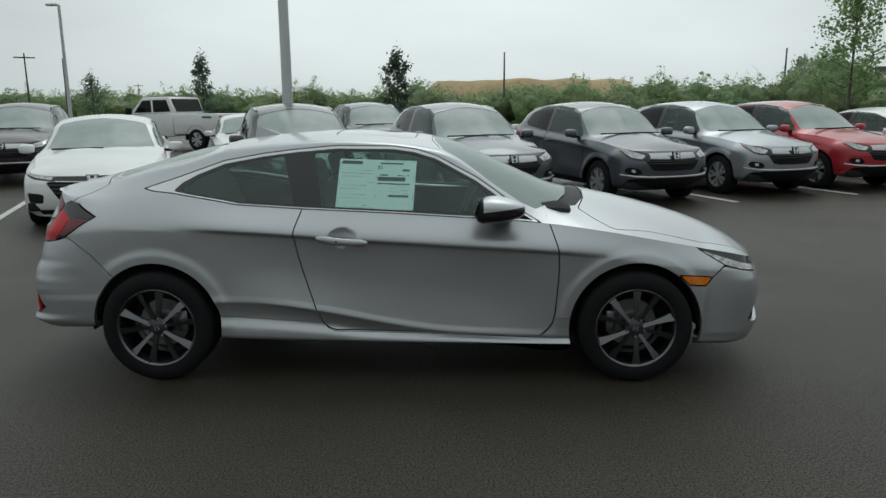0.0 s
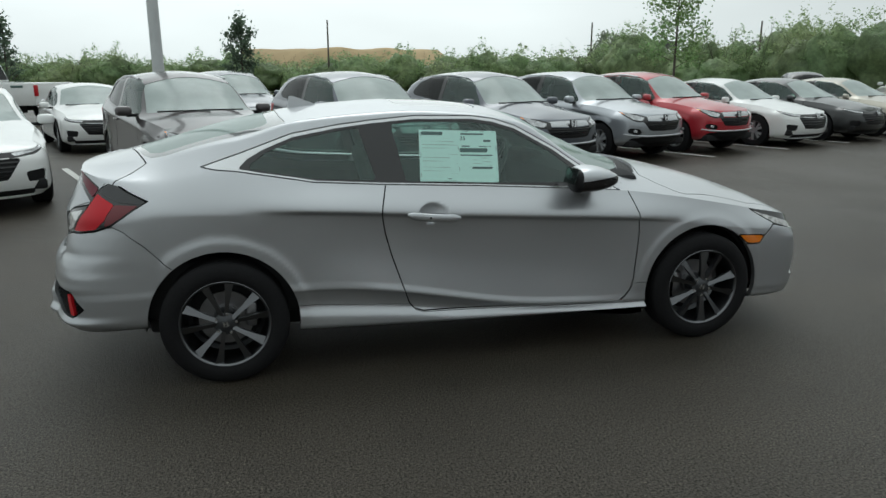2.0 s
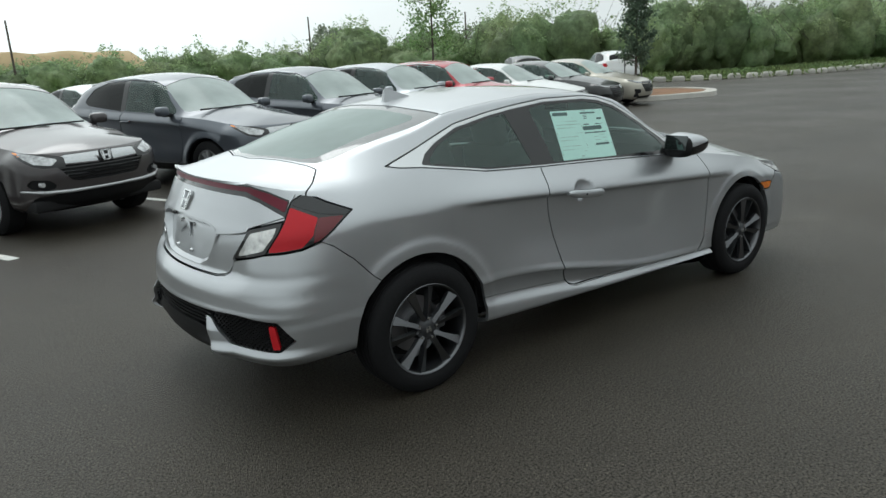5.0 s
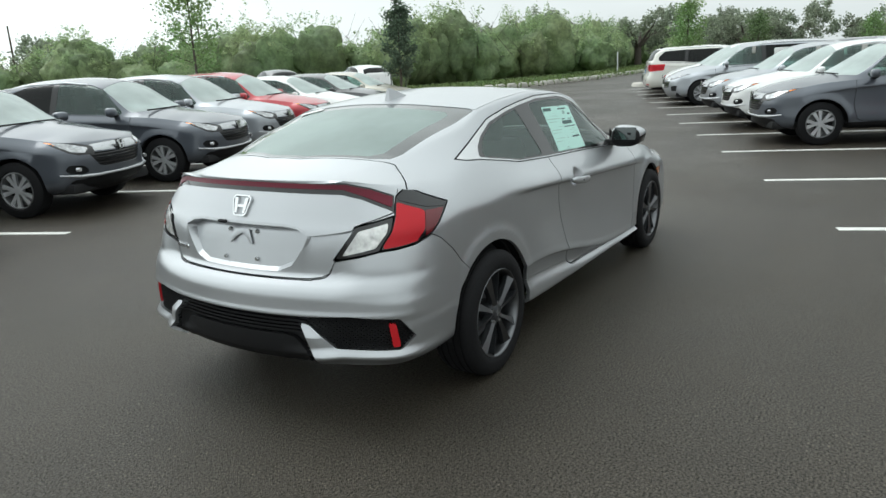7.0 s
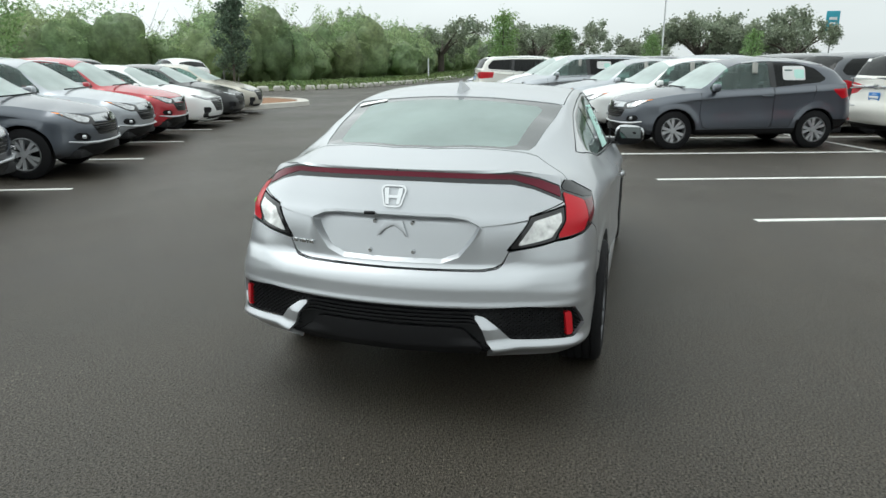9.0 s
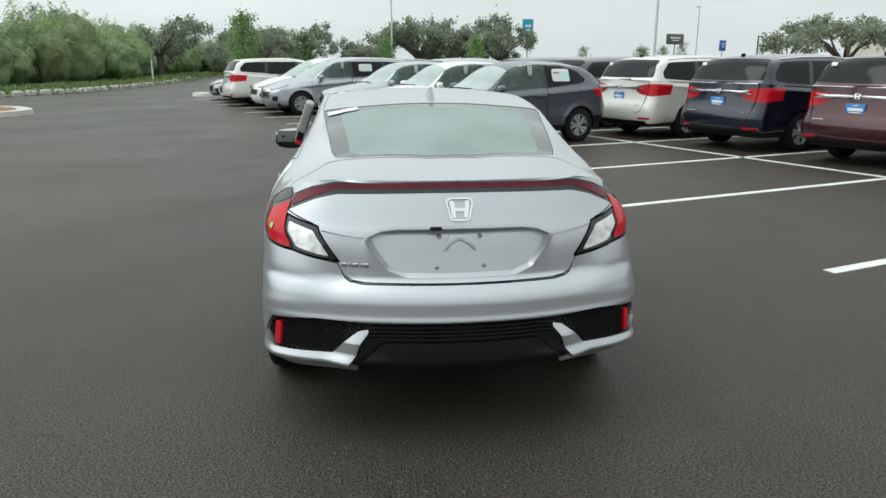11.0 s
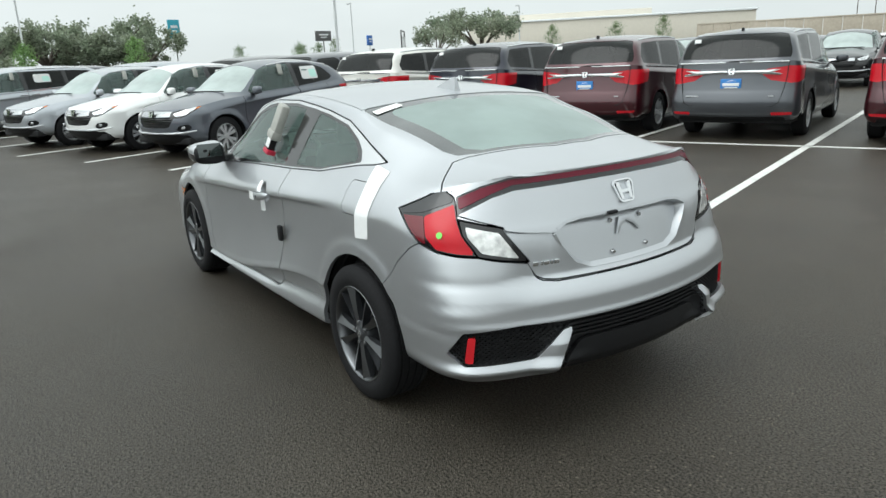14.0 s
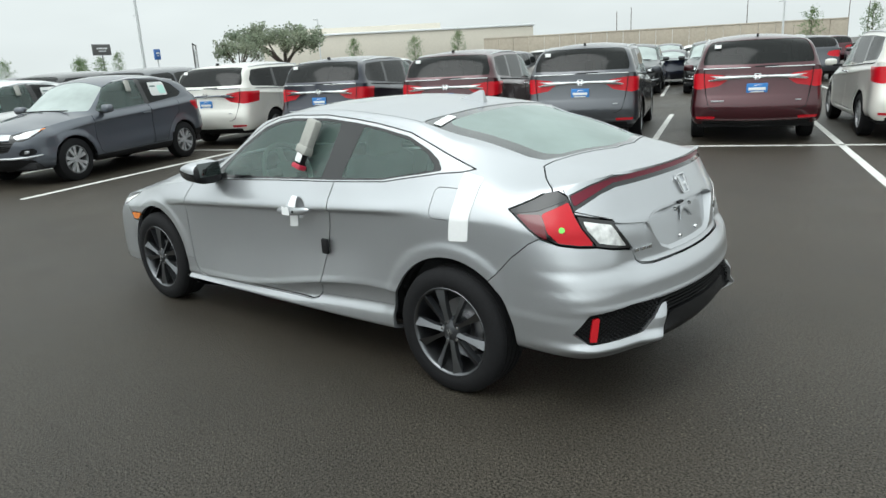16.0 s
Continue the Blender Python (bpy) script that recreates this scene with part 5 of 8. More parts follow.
# handles, mirrors
for s, door in zip((-1, 1), doors):
    bm = bmesh.new()
    n = 14
    rings = []
    for i in range(n + 1):
        t = i / n
        x = -0.415 + 0.28 * t
        w = 0.021 * min(1, 5 * t + 0.45, 5 * (1 - t) + 0.45)
        y = 0.898 + 0.020 * math.sin(math.pi * t) ** 0.5
        z = 0.836 - 0.026 * t - 0.004 * math.sin(math.pi * t)
        rings.append([bm.verts.new((x, s * (y + 0.010 * math.cos(a)), z + w * math.sin(a))) for a in np.linspace(0, 2 * math.pi, 12, endpoint=False)])
    for a, b in zip(rings, rings[1:]):
        for k in range(12):
            bm.faces.new((a[k], a[(k + 1) % 12], b[(k + 1) % 12], b[k]))
    bm.faces.new(rings[0])
    bm.faces.new(rings[-1])
    bmesh.ops.recalc_face_normals(bm, faces=bm.faces[:])
    hd = part("door_handle", smooth_faces(bm), SILVER, door, "body-coloured pull handle")
    part("handle_lock", rod(0.007, 0.006, (-0.30, s * 0.916, 0.822), (-0.30, s * 0.929, 0.822), 10), BLACK_TRIM, door)
    # mirror: a rounded shell that tapers forwards
    bm = bmesh.new()
    bmesh.ops.create_uvsphere(bm, u_segments=32, v_segments=20, radius=1)
    for v in bm.verts:
        x, y, z = (math.copysign(abs(q) ** 0.62, q) for q in v.co)
        taper = 1 - 0.45 * max(x, 0) ** 1.6
        v.co = (x * (0.175 if x > 0 else 0.085), y * 0.105 * taper, z * 0.070 * taper * (1 - 0.12 * y) + 0.010 * min(x, 0))
    bm.transform(pose(0, 0, 0, 0, 0, 10))
    tail_bm, low_bm = bm.copy(), bm.copy()

    def halved(b, co, no):
        bmesh.ops.bisect_plane(b, geom=b.verts[:] + b.edges[:] + b.faces[:], plane_co=co, plane_no=no, clear_inner=True)
        return b
    cap = halved(halved(bm, (0, 0, 0.004), (-0.12, 0, 1)), (-0.05, 0, 0), (1, 0, 0))
    low_bm = halved(halved(low_bm, (0, 0, 0.004), (0.12, 0, -1)), (-0.05, 0, 0), (1, 0, 0))
    tail_bm = halved(tail_bm, (-0.05, 0, 0), (-1, 0, 0))
    flip = Matrix.Scale(s, 4, (0, 1, 0))
    for b in (cap, low_bm, tail_bm):
        b.transform(flip)
        bmesh.ops.recalc_face_normals(b, faces=b.faces[:])
    mirror = part("door_mirror", smooth_faces(cap, 60), SILVER, door, "silver door mirror with a black underside")
    mirror.matrix_local = Matrix.Translation((0.545, s * 0.930, 0.995))
    part("mirror_underside", smooth_faces(low_bm, 60), GLOSS_BLACK, mirror, "gloss black lower shell")
    part("mirror_rim", smooth_faces(tail_bm, 60), BLACK_TRIM, mirror, "black rear rim")
    part("mirror_foot", block((0.11, 0.14, 0.05), (0.06, -s * 0.12, -0.05), 0.015), GLOSS_BLACK, mirror)
    part("mirror_glass", block((0.006, 0.15, 0.085), (-0.086, s * 0.004, 0.0), 0.002, m=pose(0, 0, 0, 0, 14, 0)), material("mirror_face", (0.10, 0.11, 0.11), 0.03, 1.0) if s < 0 else bpy.data.materials["mirror_face"], mirror, "mirror face")
    tri_m = slab([(0.60, 0.935), (0.80, 0.905), (0.71, 0.955), (0.60, 1.035)], 0.008, Matrix.Translation((0, s * 0.782 + (0.004 if s > 0 else 0.004), 0)) @ Matrix.Rotation(radians(90), 4, "X") )
    part("mirror_triangle", tri_m, GLOSS_BLACK, door, "black corner piece of the window")


# wheels
def alloy_wheel(x, s):
    w = new("wheel")
    w.parent, w.location, w.rotation_euler = coupe, (x, s * 0.775, 0.318), (0, 0, 0 if s > 0 else math.pi)
    spin = Matrix.Rotation(radians({(-1.35, -1): 8, (1.35, -1): -16, (-1.35, 1): 30, (1.35, 1): 14}[(x, s)]), 4, "Y")
    prof = [(0.214, -0.10), (0.24, -0.108), (0.285, -0.106), (0.308, -0.095), (0.3175, -0.078), (0.3178, -0.062), (0.3105, -0.060), (0.3105, -0.054), (0.318, -0.052), (0.318, -0.024), (0.3105, -0.022), (0.3105, -0.016), (0.3182, -0.014),
            (0.3182, 0.014), (0.3105, 0.016), (0.3105, 0.022), (0.318, 0.024), (0.318, 0.052), (0.3105, 0.054), (0.3105, 0.060), (0.3178, 0.062), (0.3175, 0.078), (0.308, 0.095), (0.296, 0.1005), (0.292, 0.1045), (0.262, 0.108), (0.245, 0.108), (0.24, 0.1055), (0.228, 0.103), (0.216, 0.098)]
    tyre = part("tyre", lathe(prof, 72), TYRE, w, "black tyre with a grooved tread")
    rim = part("rim", lathe([(0.219, -0.09), (0.221, 0.095), (0.2255, 0.101), (0.2225, 0.1035), (0.2165, 0.101), (0.2115, 0.093), (0.205, 0.04), (0.196, -0.06)], 64), SPOKE_FACE, w, "machined alloy wheel with ten twin spokes")
    part("barrel", lathe([(0.2045, 0.04), (0.196, -0.06), (0.175, -0.075)], 48), SPOKE_FACE, rim, "bright inner barrel of the rim")
    part("backing", lathe([(0.176, -0.076), (0.12, -0.08), (0.0, -0.08)], 48), SHELL, rim)
    part("brake_disc", lathe([(0.14, -0.030), (0.14, -0.018), (0.07, -0.018), (0.07, 0.01), (0.0, 0.012)], 40), DISC, w, "grey steel brake disc")
    cal = block((0.06, 0.06, 0.13), (0.125 if x > 0 else -0.125, 0.0, 0.02), 0.015)
    part("caliper", cal, DISC, w, "grey brake caliper")
    for k in range(10):
        a = spin @ Matrix.Rotation(radians(36 * k + (4.5 if k % 2 else -4.5)), 4, "Y")
        t = 1 if k % 2 else -1
        r0, r1 = 0.042, 0.2155
        sec = [(r0, 0.010, 0.088), (0.10, 0.010, 0.092), (0.16, 0.0145, 0.093), (r1, 0.0215, 0.092)]
        bm = bmesh.new()
        rings = []
        for r, hw, h in sec:
            sweep = t * 0.010 * (r - r0) / (r1 - r0)
            rings.append([bm.verts.new((r, h + 0.010 * t * hw / 0.0215, sweep - hw)), bm.verts.new((r, h - 0.010 * t * hw / 0.0215, sweep + hw)), bm.verts.new((r, h - 0.035, sweep + hw * 0.75)), bm.verts.new((r, h - 0.035, sweep - hw * 0.75))])
        for p, q in zip(rings, rings[1:]):
            for j in range(4):
                fc = bm.faces.new((p[j], p[(j + 1) % 4], q[(j + 1) % 4], q[j]))
                fc.material_index = 0 if j == 0 else 1
        bmesh.ops.recalc_face_normals(bm, faces=bm.faces[:])
        bm.transform(a)
        me = bpy.data.meshes.new("spoke")
        bm.to_mesh(me)
        bm.free()
        me.materials.append(SPOKE_FACE)
        me.materials.append(DARK_ALLOY)
        part("spoke", me, ALLOY, rim)
    hub = lathe([(0.0, 0.094), (0.030, 0.093), (0.036, 0.089), (0.058, 0.082), (0.066, 0.06), (0.066, 0.0)], 30)
    part("hub", hub, DARK_ALLOY, rim)
    crest(0.034, 0.003, CHROME, rim, Matrix.Translation((0, 0.0945, 0)) @ spin @ Matrix.Rotation(radians(-90), 4, "X"), "small chrome wheel badge")
    for k in range(5):
        an = radians(72 * k + 36)
        p = spin @ Vector((0.052 * math.cos(an), 0, 0.052 * math.sin(an)))
        part("lug_nut", rod(0.009, 0.007, (p.x, 0.070, p.z), (p.x, 0.092, p.z), 6), CHROME, rim)
    part("wheel_well", arch_liner(H.arch + 0.012, -0.36, 0.055, 40), SHELL, w)


for x in (-1.35, 1.35):
    for s in (-1, 1):
        alloy_wheel(x, s)

# inside and underneath
part("underbody", block((3.4, 1.30, 0.10), (-0.05, 0, 0.265), 0.03), SHELL, coupe, "dark underbody")
part("cabin_floor", block((2.9, 1.44, 0.32), (-0.3, 0, 0.46), 0.05), CABIN, coupe)
part("door_lining", block((1.35, 0.05, 0.36), (0.2, -0.72, 0.76), 0.02), CABIN, coupe)
part("door_lining", block((1.35, 0.05, 0.36), (0.2, 0.72, 0.76), 0.02), CABIN, coupe)
part("parcel_shelf", block((0.50, 1.15, 0.03), (-1.58, 0, 1.055), 0.01, m=Matrix.Identity(4)), CABIN, coupe)
dash = joined(block((0.42, 1.36, 0.26), (0.82, 0, 0.86), 0.08), block((0.16, 0.36, 0.10), (0.66, 0.36, 0.985), 0.04))
part("dashboard", dash, CABIN, coupe, "black dashboard")
for y in (-0.36, 0.36):
    st = joined(block((0.52, 0.50, 0.16), (-0.05, y, 0.66), 0.06, segs=3), block((0.15, 0.48, 0.50), (0, 0, 0.25), 0.06, m=pose(-0.34, y, 0.60, 0, -16, 0), segs=3), block((0.09, 0.26, 0.16), (0, 0, 0.57), 0.04, m=pose(-0.36, y, 0.60, 0, -14, 0), segs=3))
    part("front_seat", st, SEAT, coupe, "grey cloth front seat with a headrest")
bench = joined(block((0.48, 1.2, 0.14), (-1.0, 0, 0.66), 0.05), block((0.14, 1.2, 0.50), (0, 0, 0.25), 0.06, m=pose(-1.22, 0, 0.66, 0, -24, 0)))
part("rear_seat", bench, SEAT, coupe, "grey cloth rear bench")
for y in (-0.33, 0.33):
    part("rear_headrest", block((0.08, 0.24, 0.10), (-1.38, y, 1.13), 0.03), SEAT, coupe)
tor = bmesh.new()
R1, R2 = 0.18, 0.016
rings = [[tor.verts.new(((R1 + R2 * math.cos(b)) * math.cos(a), (R1 + R2 * math.cos(b)) * math.sin(a), R2 * math.sin(b))) for b in np.linspace(0, 2 * math.pi, 8, endpoint=False)] for a in np.linspace(0, 2 * math.pi, 40, endpoint=False)]
for i in range(40):
    p, q = rings[i], rings[(i + 1) % 40]
    for j in range(8):
        tor.faces.new((p[j], q[j], q[(j + 1) % 8], p[(j + 1) % 8]))
wheel_bm = joined(smooth_faces(tor, 180), block((0.30, 0.05, 0.02), (0, 0, -0.01), 0.008), block((0.05, 0.16, 0.02), (-0.0, -0.08, -0.01), 0.008), block((0.12, 0.12, 0.04), (0, 0, -0.012), 0.02))
part("steering_wheel", wheel_bm, SEAT_LIGHT, coupe, "steering wheel behind the door window").matrix_local = pose(0.44, 0.36, 0.93, 0, -66, 0) @ pose(0, 0, 0, 0, 0, 90)
part("interior_mirror", block((0.03, 0.22, 0.06), (0.42, 0, 1.22), 0.015), BLACK_TRIM, coupe)

# papers, tape and the key box on the coupe
GLASS_SKIN = refined(clip(H.upper, region(H.upper, "side", [(-0.42, 0.90), (0.25, 0.90), (0.25, 1.32), (-0.42, 1.32)])), 1)


def decal(name, u0, v0, w, h, mat, parent, deep, label=""):
    """A flat print that follows the door glass from within; u and v run over the sticker from its lower rear corner."""
    def at(u, v):
        return (-0.324 + 0.434 * u + 0.018 * v, 0.990 - 0.016 * u + 0.264 * v)
    pts = [at(u0, v0), at(u0 + w, v0), at(u0 + w, v0 + h), at(u0, v0 + h)]
    f = region(GLASS_SKIN, "side", pts)
    return sheet(name, inset(clip(GLASS_SKIN, f), deep), mat, parent, label)


PALE_INK = material("pale_print", (0.36, 0.52, 0.46), 0.8)
sticker = decal("window_sticker", 0, 0, 1, 1, MINT, coupe, 0.0036, "pale mint price sticker inside the door window")
for u, v, w, h in ((0.03, 0.90, 0.27, 0.065), (0.53, 0.915, 0.30, 0.03), (0.51, 0.575, 0.36, 0.08), (0.51, 0.505, 0.43, 0.025), (0.66, 0.255, 0.27, 0.04), (0.03, 0.05, 0.19, 0.02), (0.33, 0.05, 0.07, 0.02), (0.82, 0.78, 0.10, 0.04), (0.53, 0.68, 0.12, 0.025), (0.76, 0.68, 0.16, 0.02)):
    decal("print_bar", u, v, w, h, INK, sticker, 0.0028)
for k in range(12):
    decal("print_bar", 0.035, 0.83 - 0.062 * k, 0.40 + 0.05 * ((k * 7) % 3 - 1), 0.014, PALE_INK, sticker, 0.0028)
for k in range(5):
    decal("print_bar", 0.67, 0.46 - 0.035 * k, 0.26, 0.011, PALE_INK, sticker, 0.0028)
for u, v, w, h in ((0.015, 0.015, 0.97, 0.008), (0.015, 0.977, 0.97, 0.008), (0.015, 0.015, 0.005, 0.97), (0.98, 0.015, 0.005, 0.97), (0.495, 0.015, 0.005, 0.97), (0.64, 0.015, 0.004, 0.48)):
    decal("print_line", u, v, w, h, INK, sticker, 0.0028)
num = words("35", 0.032, 0.001)
num.transform(Matrix.Translation((-0.076, -0.7055, 1.205)) @ Matrix.Rotation(radians(68), 4, "X"))
part("print_number", num, INK, sticker)


def skin_strip(M, view, pts, name, mat, label, lift=0.002):
    """A film that clings to the skin inside an outline."""
    return sheet(name, flipped(inset(clip(M, region(M, view, pts, 0.004)), -lift)), mat, coupe, label, 0.0)


FULL = plus(H.belt, H.upper)
skin_strip(FULL, "side", [(-1.375, 1.082), (-1.49, 1.060), (-1.485, 0.97), (-1.470, 0.782), (-1.358, 0.772), (-1.378, 0.955)], "tape_strip", TAPE, "bent strip of white film tape on the rear flank")
for s_pts in ([(-0.275, 0.892), (-0.225, 0.896), (-0.215, 0.836), (-0.285, 0.836)], [(-0.205, 0.798), (-0.275, 0.802), (-0.262, 0.725), (-0.185, 0.715)]):
    skin_strip(H.belt, "side", s_pts, "handle_tape", TAPE, "white film tape over the door handle", 0.004)
part("handle_tape", slab([(-0.03, -0.022), (0.03, -0.024), (0.032, 0.022), (-0.032, 0.022)], 0.002, Matrix.Translation((-0.245, 0.932, 0.822)) @ Matrix.Rotation(radians(-90), 4, "X")), TAPE, coupe, "white film tape over the door handle")
part("door_guard", block((0.05, 0.022, 0.088), (-0.497, 0.880, 0.640), 0.010), BLACK_TRIM, coupe, "small black foam guard on the door edge")
k_dot = np.argmin(np.abs(VIEWS["round"](red[0])[0] + 1.150) + np.abs(red[0][:, 2] - 0.874))
dot_way = Vector(red[1][k_dot] * (1, -1, 1))
dot_at = Vector(red[0][k_dot] * (1, -1, 1)) + dot_way * 0.003
part("dot_sticker", rod(0.013, 0.013, (0, 0, 0), (0, 0, 0.002), 20), GREEN, coupe, "round green dot sticker on the tail lamp").matrix_local = Matrix.Translation(dot_at) @ dot_way.to_track_quat("Z", "Y").to_matrix().to_4x4()
lab_m = clip(H.upper, region(H.upper, "plan", [(-1.08, 0.40), (-1.10, 0.56), (-1.055, 0.565), (-1.03, 0.41)], 0))
sheet("paper_label", flipped(inset(lab_m, -0.002)), PAPER, coupe, "white paper label on the rear window")
BOX = Matrix.Translation((-0.275, 0.722, 1.195)) @ Matrix.Rotation(radians(20), 4, "X") @ Matrix.Rotation(radians(-15), 4, "Y")
key_box = part("key_box", block((0.085, 0.055, 0.19), (0, 0.02, 0.02), 0.016, BOX), BOX_GREY, coupe, "grey key box hooked on the driver's window")
part("box_lid", block((0.093, 0.062, 0.05), (0, 0.022, -0.065), 0.012, BOX), BOX_GREY, key_box)
part("box_lock", block((0.05, 0.04, 0.075), (0.0, 0.02, -0.12), 0.008, BOX), BLACK_TRIM, key_box, "black lock body")
part("box_label", block((0.05, 0.004, 0.05), (0.0, 0.043, -0.115), 0.001, BOX), PAPER, key_box, "white label")
part("box_end", block((0.075, 0.055, 0.028), (0.0, 0.02, -0.165), 0.008, BOX), BOX_RED, key_box, "red lower end")


# ---- parked cars ----
def recolour(car, mat, was):
    for o in car.children_recursive:
        if o.type == "MESH" and o.material_slots and o.material_slots[0].material == was:
            o.material_slots[0].link = "OBJECT"
            o.material_slots[0].material = mat
    return car


def slat_rows(parent, M, z0, z1, n, mat, inside=0.006, thick=0.35):
    h = (z1 - z0) / n
    for k in range(n):
        band = clip(M, z0 + k * h - M[0][:, 2])
        band = clip(band, band[0][:, 2] - z0 - (k + thick) * h)
        if len(band[2]):
            sheet("grille_slat", both(inset(band, inside)), mat, parent, "", 0.012)


def parked_car(name, shape, kind, label, far=False):
    """A parked car with painted body, glass, lamps, grille, wheels and mirrors; painted in its first colour."""
    K = CARS[kind]
    car = empty(name, label, "car", Matrix())
    B, body_u, panes = shape.outside(shape.belt), shape.upper, []
    for x0, z0, x1, z1 in K["pillars"]:     # black pillars between the side windows
        g, body_u = pull(body_u, "side", [(x0 + 0.055, z0), (x1 + 0.055, z1), (x1 - 0.055, z1), (x0 - 0.055, z0)], 0, 0.0)
        if len(g[2]):
            pair("door_pillar", inset(g, 0.004), GLOSS_BLACK, car)
    for p in K["side_glass"]:
        g, body_u = pull(body_u, "side", p, 0.03, 0.0)
        panes.append(("side_window", g))
    for nm, pts in (("windscreen", K["windscreen"]), ("rear_window", K["rear_glass"])):
        if pts is None:     # an upright tailgate: the glass is cut as seen from behind
            f = np.maximum(region(body_u, "end", [(-0.2, 1.255), (0.82, 1.265), (0.80, 1.40), (0.72, 1.60), (0.60, 1.625), (-0.2, 1.635)], 0.02), body_u[0][:, 0] + 2.12)
            g, body_u = clip(body_u, f), clip(body_u, -f)
        else:
            g, body_u = pull(body_u, "plan", pts, 0.04, 0.0)
        panes.append((nm, g))
    belt = B
    if not far:
        near = np.min([np.maximum(region(B, v, q, r), 0.9 - B[0][:, 0] if e == "nose" else B[0][:, 0] + 0.9) for nm, v, q, r, _, e in K["cuts"] if "lower" not in nm], axis=0) - 0.025
        belt = plus(refined(clip(B, near)), clip(B, -near))
    for nm, view, pts, r, mat, end in K["cuts"]:
        f = np.maximum(region(belt, view, pts, r), 0.9 - belt[0][:, 0] if end == "nose" else belt[0][:, 0] + 0.9)
        M, belt = clip(belt, f), clip(belt, -f)
        if not len(M[2]):
            continue
        single = np.abs(M[0][:, 1]).min() < 0.03
        deep = 0.02 if mat is BLACK_TRIM else 0.003
        if single:
            ob = sheet(nm, both(inset(M, deep)), mat, car)
            if nm == "grille" and not far:
                slat_rows(ob, M, M[0][:, 2].min(), M[0][:, 2].max(), 5, K["slat"])
        else:
            pair(nm, inset(M, deep), mat, car)
    if "cladding" in K:
        M, belt = pull(belt, "side", K["cladding"], 0, 0.0)
        pair("sill_cladding", M, BLACK_TRIM, car)
    if not far:
        for p in K["doors"]:
            M, belt = pull(belt, "side", p, 0.01, 0.004)
            pair("door", M, GREY, car, "", 0.012)
    sheet("body", both(belt, body_u), GREY, car, depth=0.014)
    if not far:
        rough = K["coarse"]
        sheet("inner_shell", both(inset(rough.outside(rough.belt), 0.045)), SHELL, car)
    for nm, M in panes:
        if nm == "side_window":
            pair(nm, inset(M, 0.006), PRIVACY if far or M[0][:, 0].mean() < K["front_door"] else K["front_glass"], car)
        else:
            sheet(nm, both(inset(M, 0.006)), PRIVACY if nm == "rear_window" and kind != "sedan" else MISTY_SKY, car)
    x0, x1, w = K["floor"]
    part("underbody", block((x1 - x0, w * 2 - 0.1, 0.12), ((x0 + x1) / 2, 0, 0.32), 0.03), SHELL, car)
    part("cabin", block((K["cabin"][1] - K["cabin"][0], w * 1.62, 0.46), ((K["cabin"][0] + K["cabin"][1]) / 2, 0, 0.64 + K["lift"] * 0.5), 0.06), CABIN, car)
    for wx, wz in shape.wheels:
        for s in (-1, 1):
            if not far:
                part("wheel_well", arch_liner(shape.arch + 0.01, -0.32, 0.03), SHELL, car).matrix_local = pose(wx, s * (w - 0.03), wz, 0, 0, 0 if s > 0 else 180)
                wheel_simple(car, wx, s * (w - 0.06), wz, s, K["rim"])
            else:
                part("wheel", lathe([(0, 0.10), (wz * 0.6, 0.10), (wz * 0.66, 0.11), (wz * 0.95, 0.11), (wz, 0.08), (wz, -0.1)], 18), TYRE, car).matrix_local = pose(wx, s * (w - 0.06), wz, 0, 0, 0 if s > 0 else 180)
    mx, my, mz = K["mirror"]
    for s in (-1, 1):
        bm = bmesh.new()
        bmesh.ops.create_uvsphere(bm, u_segments=8 if far else 16, v_segments=6 if far else 10, radius=1)
        for v in bm.verts:
            f3 = [math.copysign(abs(q) ** 0.6, q) for q in v.co]
            v.co = (f3[0] * 0.062 * (1.3 if f3[0] > 0 else 0.7), f3[1] * 0.105, f3[2] * 0.066)
        mir = part("door_mirror", smooth_faces(bm, 80), GREY, car)
        mir.matrix_local = pose(mx, s * (my - 0.02), mz, 0, 0, -8 * s)
        part("mirror_foot", block((0.08, 0.16, 0.04), (0, -s * 0.12, -0.06), 0.01), BLACK_TRIM, mir)
    if far:
        return car
    for hx, hz in K["handles"]:
        for s in (-1, 1):
            part("door_handle", block((0.21, 0.035, 0.032), (hx, s * (K["half"] + 0.012), hz), 0.012), CHROME if K["chrome"] else GREY, car)
    for sx in K["seats"]:
        for sy in (-0.37, 0.37):
            part("seat", joined(block((0.13, 0.46, 0.6), (sx, sy, 0.98 + K["lift"]), 0.05), block((0.08, 0.24, 0.16), (sx - 0.02, sy, 1.34 + K["lift"]), 0.03)), CABIN, car)
    part("dashboard", block((0.4, w * 1.5, 0.2), (K["mirror"][0] + 0.15, 0, 0.93 + K["lift"] * 0.7), 0.06), CABIN, car)
    bx, bz, bt = K["nose_badge"]
    part("badge_plate", block((0.012, 0.150, 0.125), (0, 0, 0), 0.005, pose(bx - 0.004, 0, bz, 0, bt, 0)), GLOSS_BLACK, car, "black plate behind the badge")
    crest(0.13, 0.012, CHROME, car, Matrix.Translation((bx, 0, bz)) @ Matrix.Rotation(radians(bt), 4, "Y") @ Matrix(((0, 0, 1, 0), (1, 0, 0, 0), (0, 1, 0, 0), (0, 0, 0, 1))))
    tx, tz, tt = K["tail_badge"]
    crest(0.11, 0.012, CHROME, car, Matrix.Translation((tx, 0, tz)) @ Matrix.Rotation(radians(tt), 4, "Y") @ BACKWARDS)
